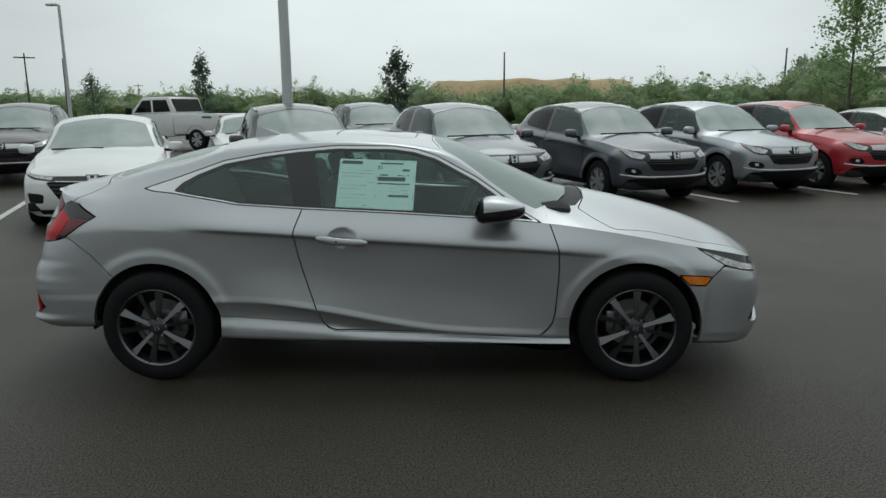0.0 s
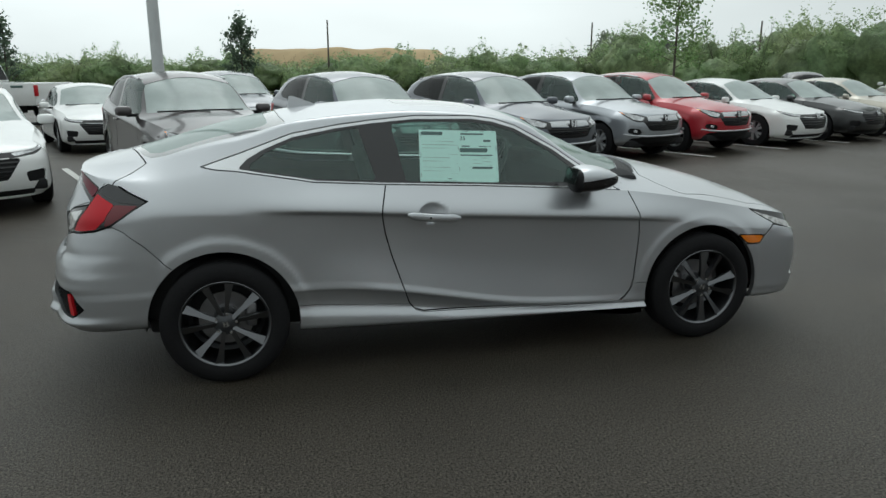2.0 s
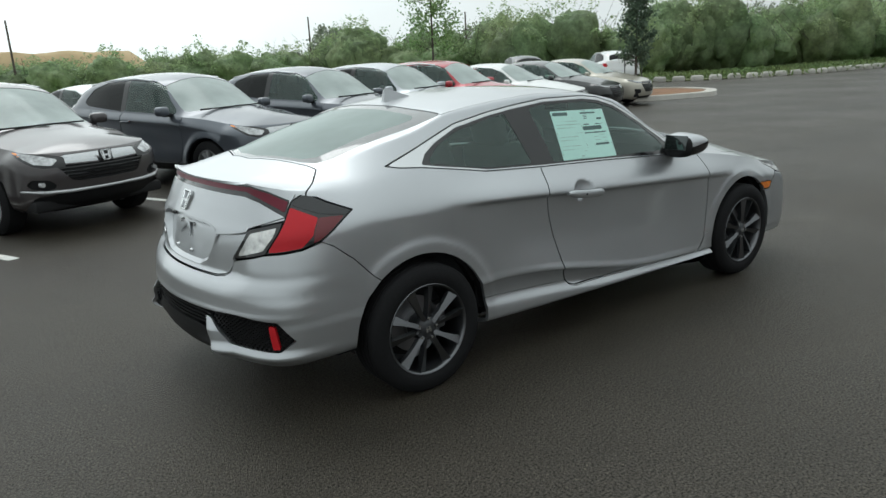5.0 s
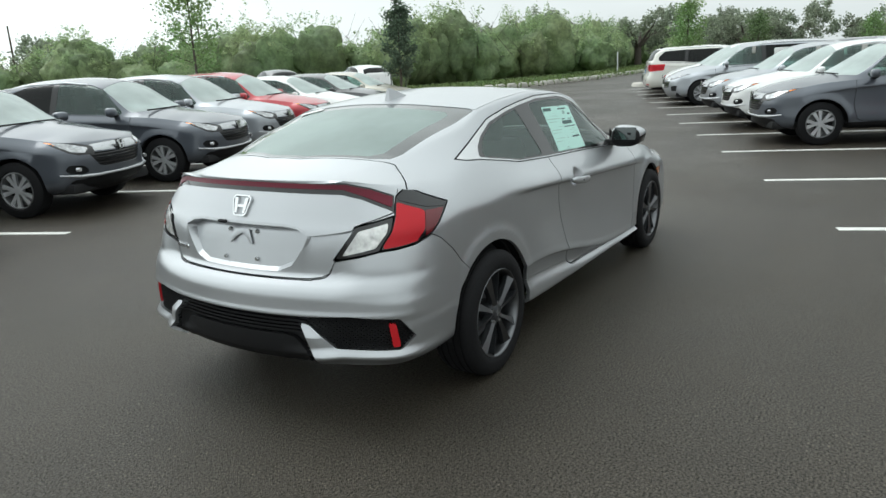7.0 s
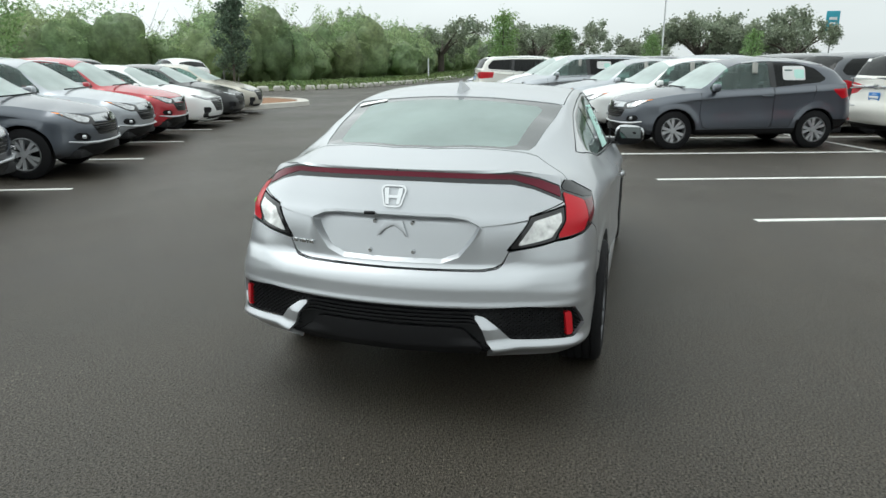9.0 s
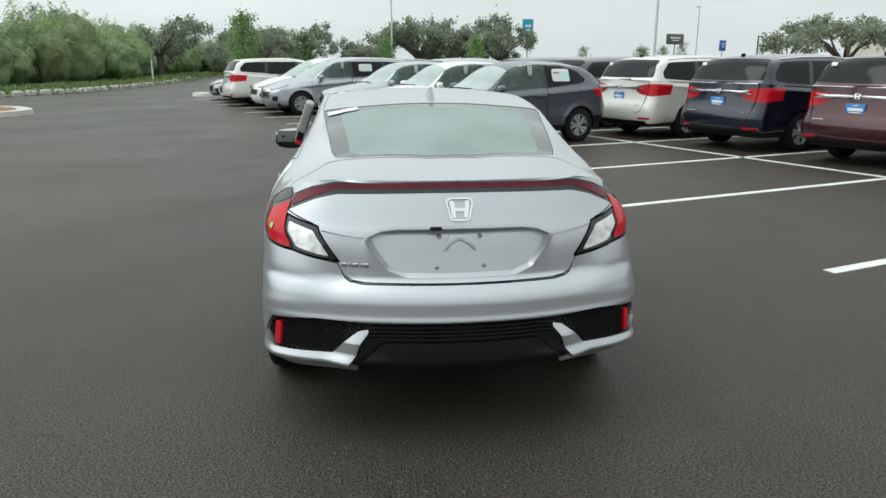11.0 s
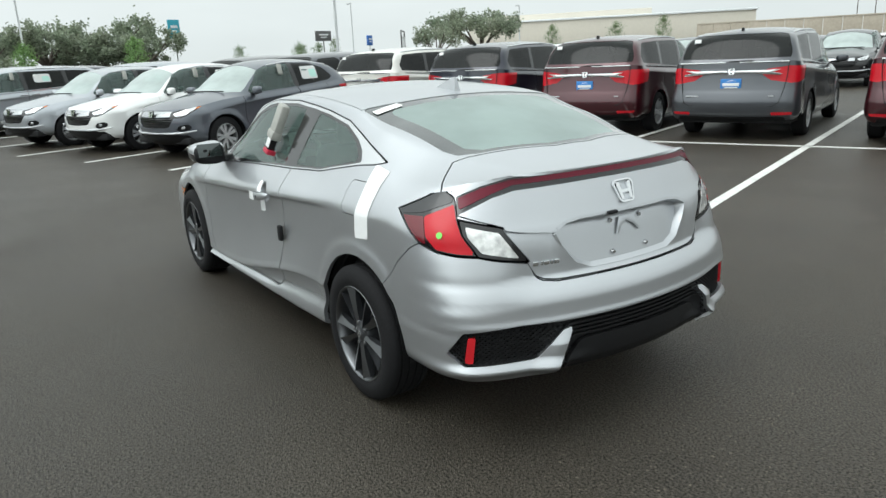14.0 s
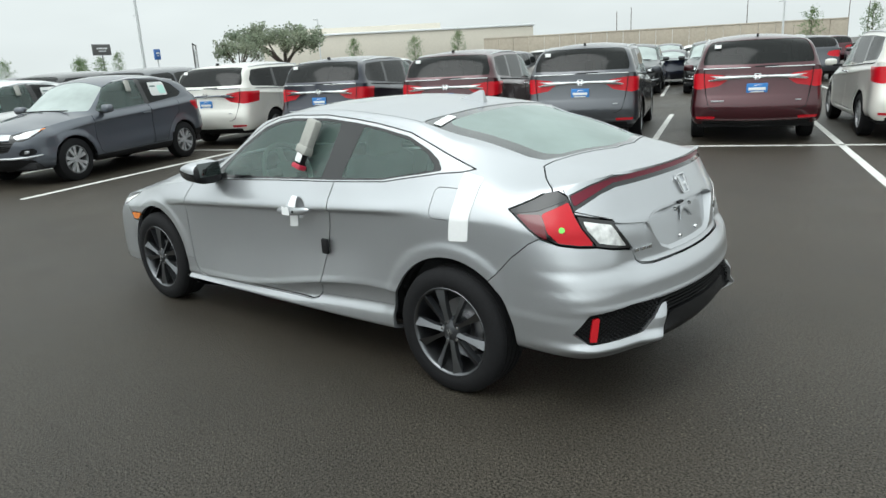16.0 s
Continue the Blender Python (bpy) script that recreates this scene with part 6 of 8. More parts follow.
    for a, b, z in K["wipers"]:
        part("wiper", rod(0.012, 0.008, a, b, 6), BLACK_TRIM, car)
    for rail_pts in K["rails"]:
        for s in (-1, 1):
            U = shape.upper[0]
            on = [(p[0], s * p[1], U[np.argmin(np.hypot(U[:, 0] - p[0], np.abs(U[:, 1]) - p[1])), 2] + 0.012) for p in rail_pts]
            bm = joined(*[rod(0.017, 0.017, p, q, 8) for p, q in zip(on, on[1:])])
            part("roof_rail", bm, CHROME if K["chrome"] else ALLOY, car)
    return car


# over half diffuse: reflected sky painted pale into the parked cars' screens
MISTY_SKY = glass("misty_sky_windscreen_glass", (0.50, 0.57, 0.55), 0.05, 0.58, (0.64, 0.72, 0.70), 1.65)
CARS["suv"].update(half=0.872, slat=GLOSS_BLACK, front_glass=TINT, nose_badge=(2.165, 0.775, -8), tail_badge=(-2.09, 0.93, 12), wipers=[((1.02, -0.62, 1.075), (1.10, 0.05, 1.085), 0), ((1.07, -0.05, 1.085), (1.02, 0.52, 1.08), 0)],
                   rails=[[(0.05, 0.60, 1.535), (-0.3, 0.605, 1.575), (-0.9, 0.60, 1.572), (-1.45, 0.585, 1.51)]],
                   doors=[[(0.80, 1.2), (0.84, 0.95), (0.86, 0.62), (0.80, 0.40), (0.72, 0.36), (-0.42, 0.38), (-0.47, 0.5), (-0.49, 1.2)], [(-0.505, 1.2), (-0.485, 0.5), (-0.44, 0.38), (-0.80, 0.39), (-0.86, 0.55), (-1.05, 0.75), (-1.22, 0.85), (-1.30, 1.2)]])
CARS["sedan"].update(half=0.915, slat=GLOSS_BLACK, front_glass=TINT, nose_badge=(2.345, 0.66, -22), tail_badge=(-2.44, 0.80, 8), wipers=[((1.12, -0.62, 0.985), (1.22, 0.05, 1.0), 0)], rails=[],
                     doors=[[(0.98, 1.2), (1.02, 0.75), (0.98, 0.40), (0.90, 0.33), (-0.30, 0.33), (-0.36, 0.45), (-0.39, 1.2)], [(-0.405, 1.2), (-0.375, 0.45), (-0.32, 0.33), (-0.85, 0.33), (-0.98, 0.55), (-1.2, 0.74), (-1.42, 1.2)]])
CARS["van"].update(half=0.98, slat=CHROME, front_glass=TINT, nose_badge=(2.455, 0.755, -12), tail_badge=(-2.596, 1.068, 6), wipers=[((1.30, -0.7, 1.12), (1.40, 0.05, 1.14), 0), ((-2.575, -0.30, 1.225), (-2.572, 0.05, 1.222), 0)],
                   rails=[[(-0.05, 0.72, 1.63), (-0.6, 0.735, 1.665), (-1.4, 0.735, 1.655), (-2.0, 0.72, 1.615)]],
                   doors=[[(1.16, 1.3), (1.12, 0.60), (1.05, 0.40), (-0.10, 0.38), (-0.16, 0.48), (-0.17, 1.3)], [(-0.185, 1.3), (-0.175, 0.48), (-0.11, 0.38), (-1.05, 0.38), (-1.22, 0.60), (-1.28, 1.3)]])
MID_ALLOY = material("grey_alloy_rim", (0.24, 0.245, 0.25), 0.35, 0.6, 0.3)
for kind, rim, rough in (("suv", MID_ALLOY, suv_shape(0.14)), ("sedan", DARK_ALLOY, sedan_shape(0.14)), ("van", MID_ALLOY, van_shape(0.14))):
    CARS[kind].update(rim=rim, coarse=rough)


def van_tail(car):
    """What shows at a minivan's tail: the dealer's plate, lid seams, bright bars and lettering."""
    plate = part("dealer_plate", block((0.012, 0.31, 0.155), (-2.614, 0, 0.885), 0.006), material("blue_dealer_plate", (0.03, 0.19, 0.52), 0.4) if "blue_dealer_plate" not in bpy.data.materials else bpy.data.materials["blue_dealer_plate"], car, "blue dealer plate with white print")
    part("print_bar", block((0.003, 0.25, 0.045), (-2.6215, 0, 0.875), 0.001), PAPER, plate)
    part("print_bar", block((0.003, 0.20, 0.014), (-2.6215, 0, 0.830), 0.001), PAPER, plate)
    part("print_arc", slab([(-0.06, 0), (-0.03, 0.022), (0.02, 0.028), (0.08, 0.012), (0.02, 0.018), (-0.02, 0.012)], 0.003, Matrix.Translation((-2.620, 0, 0.915)) @ BACKWARDS), PAPER, plate)
    part("lettering_bar", block((0.006, 0.20, 0.020), (-2.645, 0.58, 0.70), 0.002), ALLOY, car)
    part("lettering_bar", block((0.006, 0.08, 0.016), (-2.645, -0.60, 0.70), 0.002), ALLOY, car)
    part("lid_trim", block((0.02, 1.62, 0.022), (-2.560, 0, 1.205), 0.006), CHROME, car, "thin chrome strip under the rear window")
    part("aerial_fin", block((0.10, 0.03, 0.06), (-2.05, 0, 1.70), 0.012), BLACK_TRIM, car)
    part("paper_label", block((0.004, 0.10, 0.06), (0, 0, 0), 0.001, pose(-2.375, 0.60, 1.545, 0, 20, 0)), PAPER, car, "white paper label on the rear window").rotation_euler = (0, 0, 0)
    rear_x = curve((0.52, -2.684), (0.60, -2.694), (0.72, -2.666), (0.85, -2.614), (1.0, -2.594), (1.2, -2.577))
    seam = [(0.80, 1.2), (0.79, 1.0), (0.76, 0.80), (0.71, 0.60), (0.62, 0.55), (-0.62, 0.55), (-0.71, 0.60), (-0.76, 0.80), (-0.79, 1.0), (-0.80, 1.2)]
    seam = [(float(rear_x(z)) + 0.10 * y * y, y, z) for y, z in seam]
    part("lid_seam", joined(*[rod(0.006, 0.006, p, q, 5) for p, q in zip(seam, seam[1:])]), SHELL, car)
    for s in (-1, 1):
        blade = [(s * 0.06, 1.038), (s * 0.06, 1.082), (s * 0.34, 1.074), (s * 0.72, 1.098), (s * 0.60, 1.055), (s * 0.74, 1.028), (s * 0.70, 1.006), (s * 0.42, 1.028), (s * 0.30, 1.042)]
        part("chrome_blade", slab(blade if s > 0 else blade[::-1], 0.014, Matrix.Translation((-2.598, 0, 0)) @ Matrix(((0, 0, -1, 0), (1, 0, 0, 0), (0, 1, 0, 0), (0, 0, 0, 1))), 0.004), CHROME, car, "bright blade running into the tail lamp")


suv = parked_car("crossover", suv_shape(), "suv", "dark grey small crossover parked nose-out in a stall")
for s in (-1, 1):
    part("fog_lamp", rod(0.026, 0.024, (2.01, s * 0.66, 0.545), (2.055, s * 0.655, 0.545), 12), HEAD_LENS, suv)
    part("bumper_blade", joined(rod(0.016, 0.018, (2.162, 0, 0.452), (2.122, s * 0.42, 0.452), 8), rod(0.018, 0.020, (2.122, s * 0.42, 0.452), (2.035, s * 0.64, 0.462), 8), rod(0.020, 0.010, (2.035, s * 0.64, 0.462), (1.88, s * 0.80, 0.49), 8)), ALLOY, suv, "bright lower bumper blade")
sedan = parked_car("saloon", sedan_shape(), "sedan", "white four-door saloon parked nose-out in a stall")
van = parked_car("minivan", van_shape(), "van", "minivan parked in a stall")
for s in (-1, 1):
    trim_pts = [(-2.32, 0.895, 1.195), (-1.95, 0.912, 1.178), (-1.3, 0.936, 1.148), (-0.3, 0.93, 1.098), (0.8, 0.915, 1.046)]
    part("belt_trim", joined(*[rod(0.011, 0.011, (p[0], s * p[1], p[2]), (q[0], s * q[1], q[2]), 6) for p, q in zip(trim_pts, trim_pts[1:])]), CHROME, van, "thin chrome line below the side windows")


def papers(car, shape, price, box):
    """A price paper and a grey key box on the windows of the car's left side."""
    x0, z0, x1, z1 = price
    def patch(pts, lift):
        M = clip(shape.upper, region(shape.upper, "side", pts))
        return flipped(inset(refined(M), -lift))
    p = sheet("window_paper", patch([(x0, z0), (x1, z0), (x1, z1), (x0, z1)], 0.004), PAPER, car, "white price paper in the window")
    sheet("print_block", patch([(x0 + 0.02, z0 + 0.03), ((x0 + x1) / 2, z0 + 0.03), ((x0 + x1) / 2, z1 - 0.06), (x0 + 0.02, z1 - 0.06)], 0.007), MINT, p, "pale mint printed block")
    sheet("print_bar", patch([((x0 + x1) / 2 + 0.02, z1 - 0.10), (x1 - 0.02, z1 - 0.10), (x1 - 0.02, z1 - 0.06), ((x0 + x1) / 2 + 0.02, z1 - 0.06)], 0.007), INK, p)
    bx, bz = box
    U = shape.upper[0]
    y = abs(U[np.argmin(np.hypot(U[:, 0] - bx, U[:, 2] - bz)), 1])
    part("key_box", block((0.09, 0.05, 0.20), (0, 0.02, 0), 0.014, pose(bx, y + 0.01, bz, 20, -8, 0)), BOX_GREY, car, "grey key box hooked on the window")


suv_papers, van_papers = copy_thing(suv, pose(0, 0, -50)), copy_thing(van, pose(0, 0, -50))
papers(suv_papers, suv_shape(), (-1.08, 1.20, -0.66, 1.44), (-0.14, 1.40))
papers(van_papers, van_shape(), (-0.86, 1.30, -0.42, 1.52), (0.12, 1.48))
van_rear = copy_thing(van, pose(0, 0, -50))
van_tail(van_rear)
suv_far = parked_car("crossover", suv_shape(0.18), "suv", "distant crossover in the crowded lot", True)
sedan_far = parked_car("saloon", sedan_shape(0.18), "sedan", "distant saloon in the crowded lot", True)
van_far = parked_car("minivan", van_shape(0.18), "van", "distant minivan in the crowded lot", True)


def put(base, mat, m, label, group="cars in the rows", scale=1.0):
    c = copy_thing(base, m)
    c.scale = (scale,) * 3
    tagged(c, label, "car", group)
    return recolour(c, mat, GREY)


def nose_at(x, y, length, turn):
    return pose(x - length * math.cos(radians(turn)), y - length * math.sin(radians(turn)), 0, 0, 0, turn)


FACE = -69
SUV_L, SEDAN_L, VAN_L = 2.165, 2.35, 2.455
row_1 = [(suv, PLUM_GREY := paint("dark_brown_grey_paint", (0.072, 0.064, 0.066), 0.5, 0.33), -1.50, 4.75, SUV_L, "dark brown-grey small crossover parked nose-out"), (suv, SLATE, 1.15, 5.68, SUV_L, "dark grey small crossover parked nose-out"),
         (suv, SLATE, 3.66, 6.28, SUV_L, "dark grey small crossover parked nose-out"), (suv, STEEL, 5.95, 7.36, SUV_L, "silver small crossover parked nose-out"), (suv, RED, 8.0, 8.10, SUV_L, "bright red small crossover parked nose-out"),
         (sedan, WHITE, 10.45, 8.80, SEDAN_L, "white saloon with dark alloy wheels, nose-out"), (sedan, BLACK, 12.75, 9.55, SEDAN_L, "black saloon parked nose-out"), (sedan, BEIGE, 15.0, 10.25, SEDAN_L, "champagne saloon parked beside the island"),
         (sedan, WHITE, -4.3, 4.2, SEDAN_L, "white saloon with a broad dark grille, nose-out")]
for base, mat, x, y, ln, lab in row_1:
    put(base, mat, nose_at(x, y, ln, FACE), lab)
row_2 = [(suv, PLUM, -8.8, 9.4, SUV_L, "dark plum crossover in the second row", 1.05), (sedan, WHITE, -4.2, 11.2, SEDAN_L, "white saloon in the second row", 0.95), (suv, SLATE, -1.2, 12.1, SUV_L, "dark grey crossover in the second row", 1.03),
         (sedan, WHITE, 1.5, 12.9, SEDAN_L, "white saloon in the second row", 1.0), (sedan, STEEL, 8.6, 15.4, SEDAN_L, "silver saloon in the second row", 1.0), (sedan, WHITE, 11.2, 16.2, SEDAN_L, "white saloon in the second row", 1.0)]
for base, mat, x, y, ln, lab, sc in row_2:
    put(base, mat, nose_at(x, y, ln, FACE), lab, "cars in the second row", sc)
put(suv_far, BLACK, pose(22.0, 23.5, 0, 0, 0, 62), "black crossover parked by the far kerb", "cars by the far kerb", 1.05)
put(suv, WHITE, pose(25.2, 20.6, 0, 0, 0, 62), "white crossover parked by the far kerb", "cars by the far kerb", 1.05)
for base, mat, a, b, turn, lab in ((suv_papers, SLATE, 8.08, -5.70, 110.5, "dark grey crossover with papers in its windows"), (suv_papers, WHITE, 10.65, -5.7, 110.5, "white small crossover with papers in its window"), (suv_papers, STEEL, 13.2, -5.65, 110.5, "silver small crossover with papers in its window"),
                                  (van_papers, STEEL, 18.1, -5.6, 110.5, "silver minivan with papers in its windows"), (van, WHITE, 20.6, -5.8, 110.5, "white minivan parked nose-out"), (van_rear, PEARL, 23.2, -5.6, -69.5, "white minivan parked tail-out with red lamps"),
                                  (sedan_far, WHITE, 25.8, -5.6, 110.5, "white saloon near the row's end"), (sedan_far, STEEL, 28.3, -5.6, 110.5, "silver saloon at the row's end")):
    put(base, mat, lot_pose(a, b, turn), lab, "cars across the aisle")
for mat, a, b, lab in ((PEARL, 7.75, -11.05, "pearl white minivan parked tail-out with a blue dealer plate"), (NAVY, 5.05, -11.05, "navy blue minivan parked tail-out with a blue dealer plate"), (MAROON, 2.38, -11.03, "deep red minivan parked tail-out with a blue dealer plate"),
                       (GREY, -0.12, -10.95, "dark grey minivan parked tail-out with a blue dealer plate"), (MAROON, -2.93, -10.8, "deep red minivan parked alone with a blue dealer plate"), (PEARL, -5.55, -10.8, "pearl white minivan parked tail-out")):
    put(van_rear, mat, lot_pose(a, b, -69.5), lab, "minivans seen from behind")
for k, (base, mat) in enumerate(((van_far, GREY), (van_far, BLACK), (suv_far, GREY), (van_far, STEEL), (suv_far, WHITE), (van_far, NAVY), (suv_far, STEEL), (van_far, GREY))):
    put(base, mat, lot_pose(10.6 + 2.57 * k, -11.3, -69.5), "parked car in the row behind the crossovers", "cars behind the crossovers")

# the crowded lot beyond
rng = random.Random(7)
COLOURS = [WHITE, WHITE, PEARL, STEEL, STEEL, GREY, GREY, BLACK, BLACK, NAVY, MAROON, RED, SILVER]
for b, turn, a0, a1 in ((-23.6, 110.5, -2.5, 60), (-29.2, -69.5, -14, 62), (-41.0, 110.5, -16, 62), (-46.6, -69.5, -20, 62), (-60.0, 110.5, -10, 60)):
    a = a0
    while a < a1:
        if not (b == -23.6 and 1.0 < a < 3.4):
            if rng.random() < 0.94:
                base, mat = rng.choice([suv_far, suv_far, sedan_far, van_far]), rng.choice(COLOURS)
                if b == -23.6 and a < 1.0:
                    base, mat = suv, BLACK
                put(base, mat, lot_pose(a, b + rng.uniform(-0.3, 0.3), turn + rng.uniform(-1, 1)), "distant parked car in the crowded lot" if base is not suv else "black crossover facing the minivans", "cars in the crowded lot", 1.0 if base is not suv else 1.08)
        a += 2.62
for base in (suv, sedan, van, suv_papers, van_papers, van_rear, suv_far, sedan_far, van_far):
    for o in [*base.children_recursive, base]:
        bpy.data.objects.remove(o)


# ---- trees, brush, poles and distance ----
def leaf_material(name, color, spread=0.35, mass=False):
    m = bpy.data.materials.new(name)
    m.use_nodes = True
    nt = m.node_tree
    b = nt.nodes["Principled BSDF"]
    b.inputs["Roughness"].default_value = 0.6
    b.inputs["Specular IOR Level"].default_value = 0.3
    geo, tc, nz = nt.nodes.new("ShaderNodeNewGeometry"), nt.nodes.new("ShaderNodeTexCoord"), nt.nodes.new("ShaderNodeTexNoise")
    nz.inputs["Scale"].default_value = 0.35
    nt.links.new(tc.outputs["Object"], nz.inputs["Vector"])
    hsv, mr, mr2 = nt.nodes.new("ShaderNodeHueSaturation"), nt.nodes.new("ShaderNodeMapRange"), nt.nodes.new("ShaderNodeMapRange")
    hsv.inputs["Color"].default_value = (*color, 1)
    mr.inputs["To Min"].default_value, mr.inputs["To Max"].default_value = 1 - spread, 1 + spread
    nt.links.new(geo.outputs["Random Per Island"], mr.inputs["Value"])
    nt.links.new(mr.outputs[0], hsv.inputs["Value"])
    mr2.inputs["From Min"].default_value, mr2.inputs["From Max"].default_value = 0.3, 0.7
    mr2.inputs["To Min"].default_value, mr2.inputs["To Max"].default_value = 0.475, 0.52
    nt.links.new(nz.outputs[0], mr2.inputs["Value"])
    nt.links.new(mr2.outputs[0], hsv.inputs["Hue"])
    if mass:     # sprays of leaves too small to part: speckle and relief
        n2, mr3, mu, bp = nt.nodes.new("ShaderNodeTexNoise"), nt.nodes.new("ShaderNodeMapRange"), nt.nodes.new("ShaderNodeMath"), nt.nodes.new("ShaderNodeBump")
        n2.inputs["Scale"].default_value, n2.inputs["Detail"].default_value, n2.inputs["Roughness"].default_value = 2.6, 6, 0.75
        nt.links.new(tc.outputs["Object"], n2.inputs["Vector"])
        for key, value in zip(("From Min", "From Max", "To Min", "To Max"), (0.35, 0.68, 0.62, 1.3)):
            mr3.inputs[key].default_value = value
        nt.links.new(n2.outputs[0], mr3.inputs["Value"])
        mu.operation = "MULTIPLY"
        nt.links.new(mr.outputs[0], mu.inputs[0])
        nt.links.new(mr3.outputs[0], mu.inputs[1])
        nt.links.new(mu.outputs[0], hsv.inputs["Value"])
        bp.inputs["Strength"].default_value, bp.inputs["Distance"].default_value = 0.5, 0.2
        nt.links.new(n2.outputs[0], bp.inputs["Height"])
        nt.links.new(bp.outputs[0], b.inputs["Normal"])
    nt.links.new(hsv.outputs[0], b.inputs["Base Color"])
    tr, total = nt.nodes.new("ShaderNodeBsdfTranslucent"), nt.nodes.new("ShaderNodeAddShader")     # a leaf throws back and lets through
    nt.links.new(hsv.outputs[0], tr.inputs[0])
    nt.links.new(b.outputs[0], total.inputs[0])
    nt.links.new(tr.outputs[0], total.inputs[1])
    nt.links.new(total.outputs[0], nt.nodes["Material Output"].inputs[0])
    return m


LEAF = leaf_material("young_tree_leaves", (0.075, 0.115, 0.05))
LEAF_DARK = leaf_material("dark_tree_leaves", (0.060, 0.088, 0.058))
LEAF_LIGHT = leaf_material("light_tree_leaves", (0.105, 0.17, 0.065))
BRUSH = leaf_material("brush_leaves", (0.158, 0.210, 0.105), 0.3)
OAK = leaf_material("oak_leaves", (0.130, 0.152, 0.108))
GRASS = leaf_material("verge_grass_blades", (0.085, 0.12, 0.045), 0.4)
BARK = material("grey_bark", (0.10, 0.085, 0.07), 0.9, vary=0.3, grain=30, bump=0.6)
POLE = material("pale_pole_paint", (0.58, 0.60, 0.60), 0.5, vary=0.08)
WOOD_POLE = material("weathered_pole_wood", (0.11, 0.09, 0.075), 0.9, vary=0.3)
CONCRETE = material("pale_concrete", (0.50, 0.48, 0.44), 0.85, vary=0.18, grain=25, bump=0.4, per_object=0.25)
MULCH = material("orange_brown_mulch", (0.24, 0.13, 0.07), 0.95, vary=0.4, grain=30, bump=0.9)
SAND = material("pale_sand_mound", (0.50, 0.38, 0.22), 0.95, vary=0.15, grain=0.4, scale2=0.05)
WALL = material("tan_concrete_wall", (0.42, 0.37, 0.30), 0.9, vary=0.15, grain=3, scale2=0.15)
PALE_WALL = material("cream_building_wall", (0.62, 0.58, 0.50), 0.8, vary=0.05, grain=2, scale2=0.1)
SIGN_WHITE = material("white_sign_face", (0.75, 0.77, 0.78), 0.5)
SIGN_TEAL = material("teal_sign_face", (0.03, 0.32, 0.42), 0.4)
SIGN_BLUE = material("blue_sign_face", (0.03, 0.13, 0.42), 0.4)
SIGN_GREY = material("grey_sign_back", (0.12, 0.12, 0.12), 0.7)
nprng = np.random.default_rng(11)


def leaves_mesh(name, centres, size, mat, up=0.3, ratio=0.55):
    """Small folded leaves, one island each, at the given centres."""
    n = len(centres)
    d = nprng.normal(size=(n, 3))
    d[:, 2] = d[:, 2] * (1 - up) + 0.2
    d /= np.linalg.norm(d, axis=1, keepdims=True)
    e = np.cross(d, nprng.normal(size=(n, 3)))
    e /= np.maximum(np.linalg.norm(e, axis=1, keepdims=True), 1e-6)
    s = (size * nprng.uniform(0.6, 1.4, n))[:, None]
    f = np.cross(d, e)
    P = np.stack([centres - d * s * 0.5, centres + e * s * ratio * 0.5 + f * s * 0.12, centres + d * s * 0.5, centres - e * s * ratio * 0.5 + f * s * 0.12], 1).reshape(-1, 3)
    me = bpy.data.meshes.new(name)
    me.vertices.add(4 * n)
    me.vertices.foreach_set("co", P.astype(np.float32).ravel())
    me.loops.add(4 * n)
    me.loops.foreach_set("vertex_index", np.arange(4 * n, dtype=np.int32))
    me.polygons.add(n)
    me.polygons.foreach_set("loop_start", np.arange(0, 4 * n, 4, dtype=np.int32))
    me.update(calc_edges=True)
    me.materials.append(mat)
    return me


def clumps(n, centre, radii, k, spread, hollow=0.55):
    """Leaf places in k clumps scattered through an ellipsoid, with gaps between."""
    c = nprng.normal(size=(k, 3))
    c /= np.linalg.norm(c, axis=1, keepdims=True)
    c *= (nprng.uniform(hollow**3, 1, k) ** (1 / 3))[:, None] * np.array(radii)
    i = nprng.integers(0, k, n)
    return np.array(centre) + c[i] + nprng.normal(size=(n, 3)) * spread


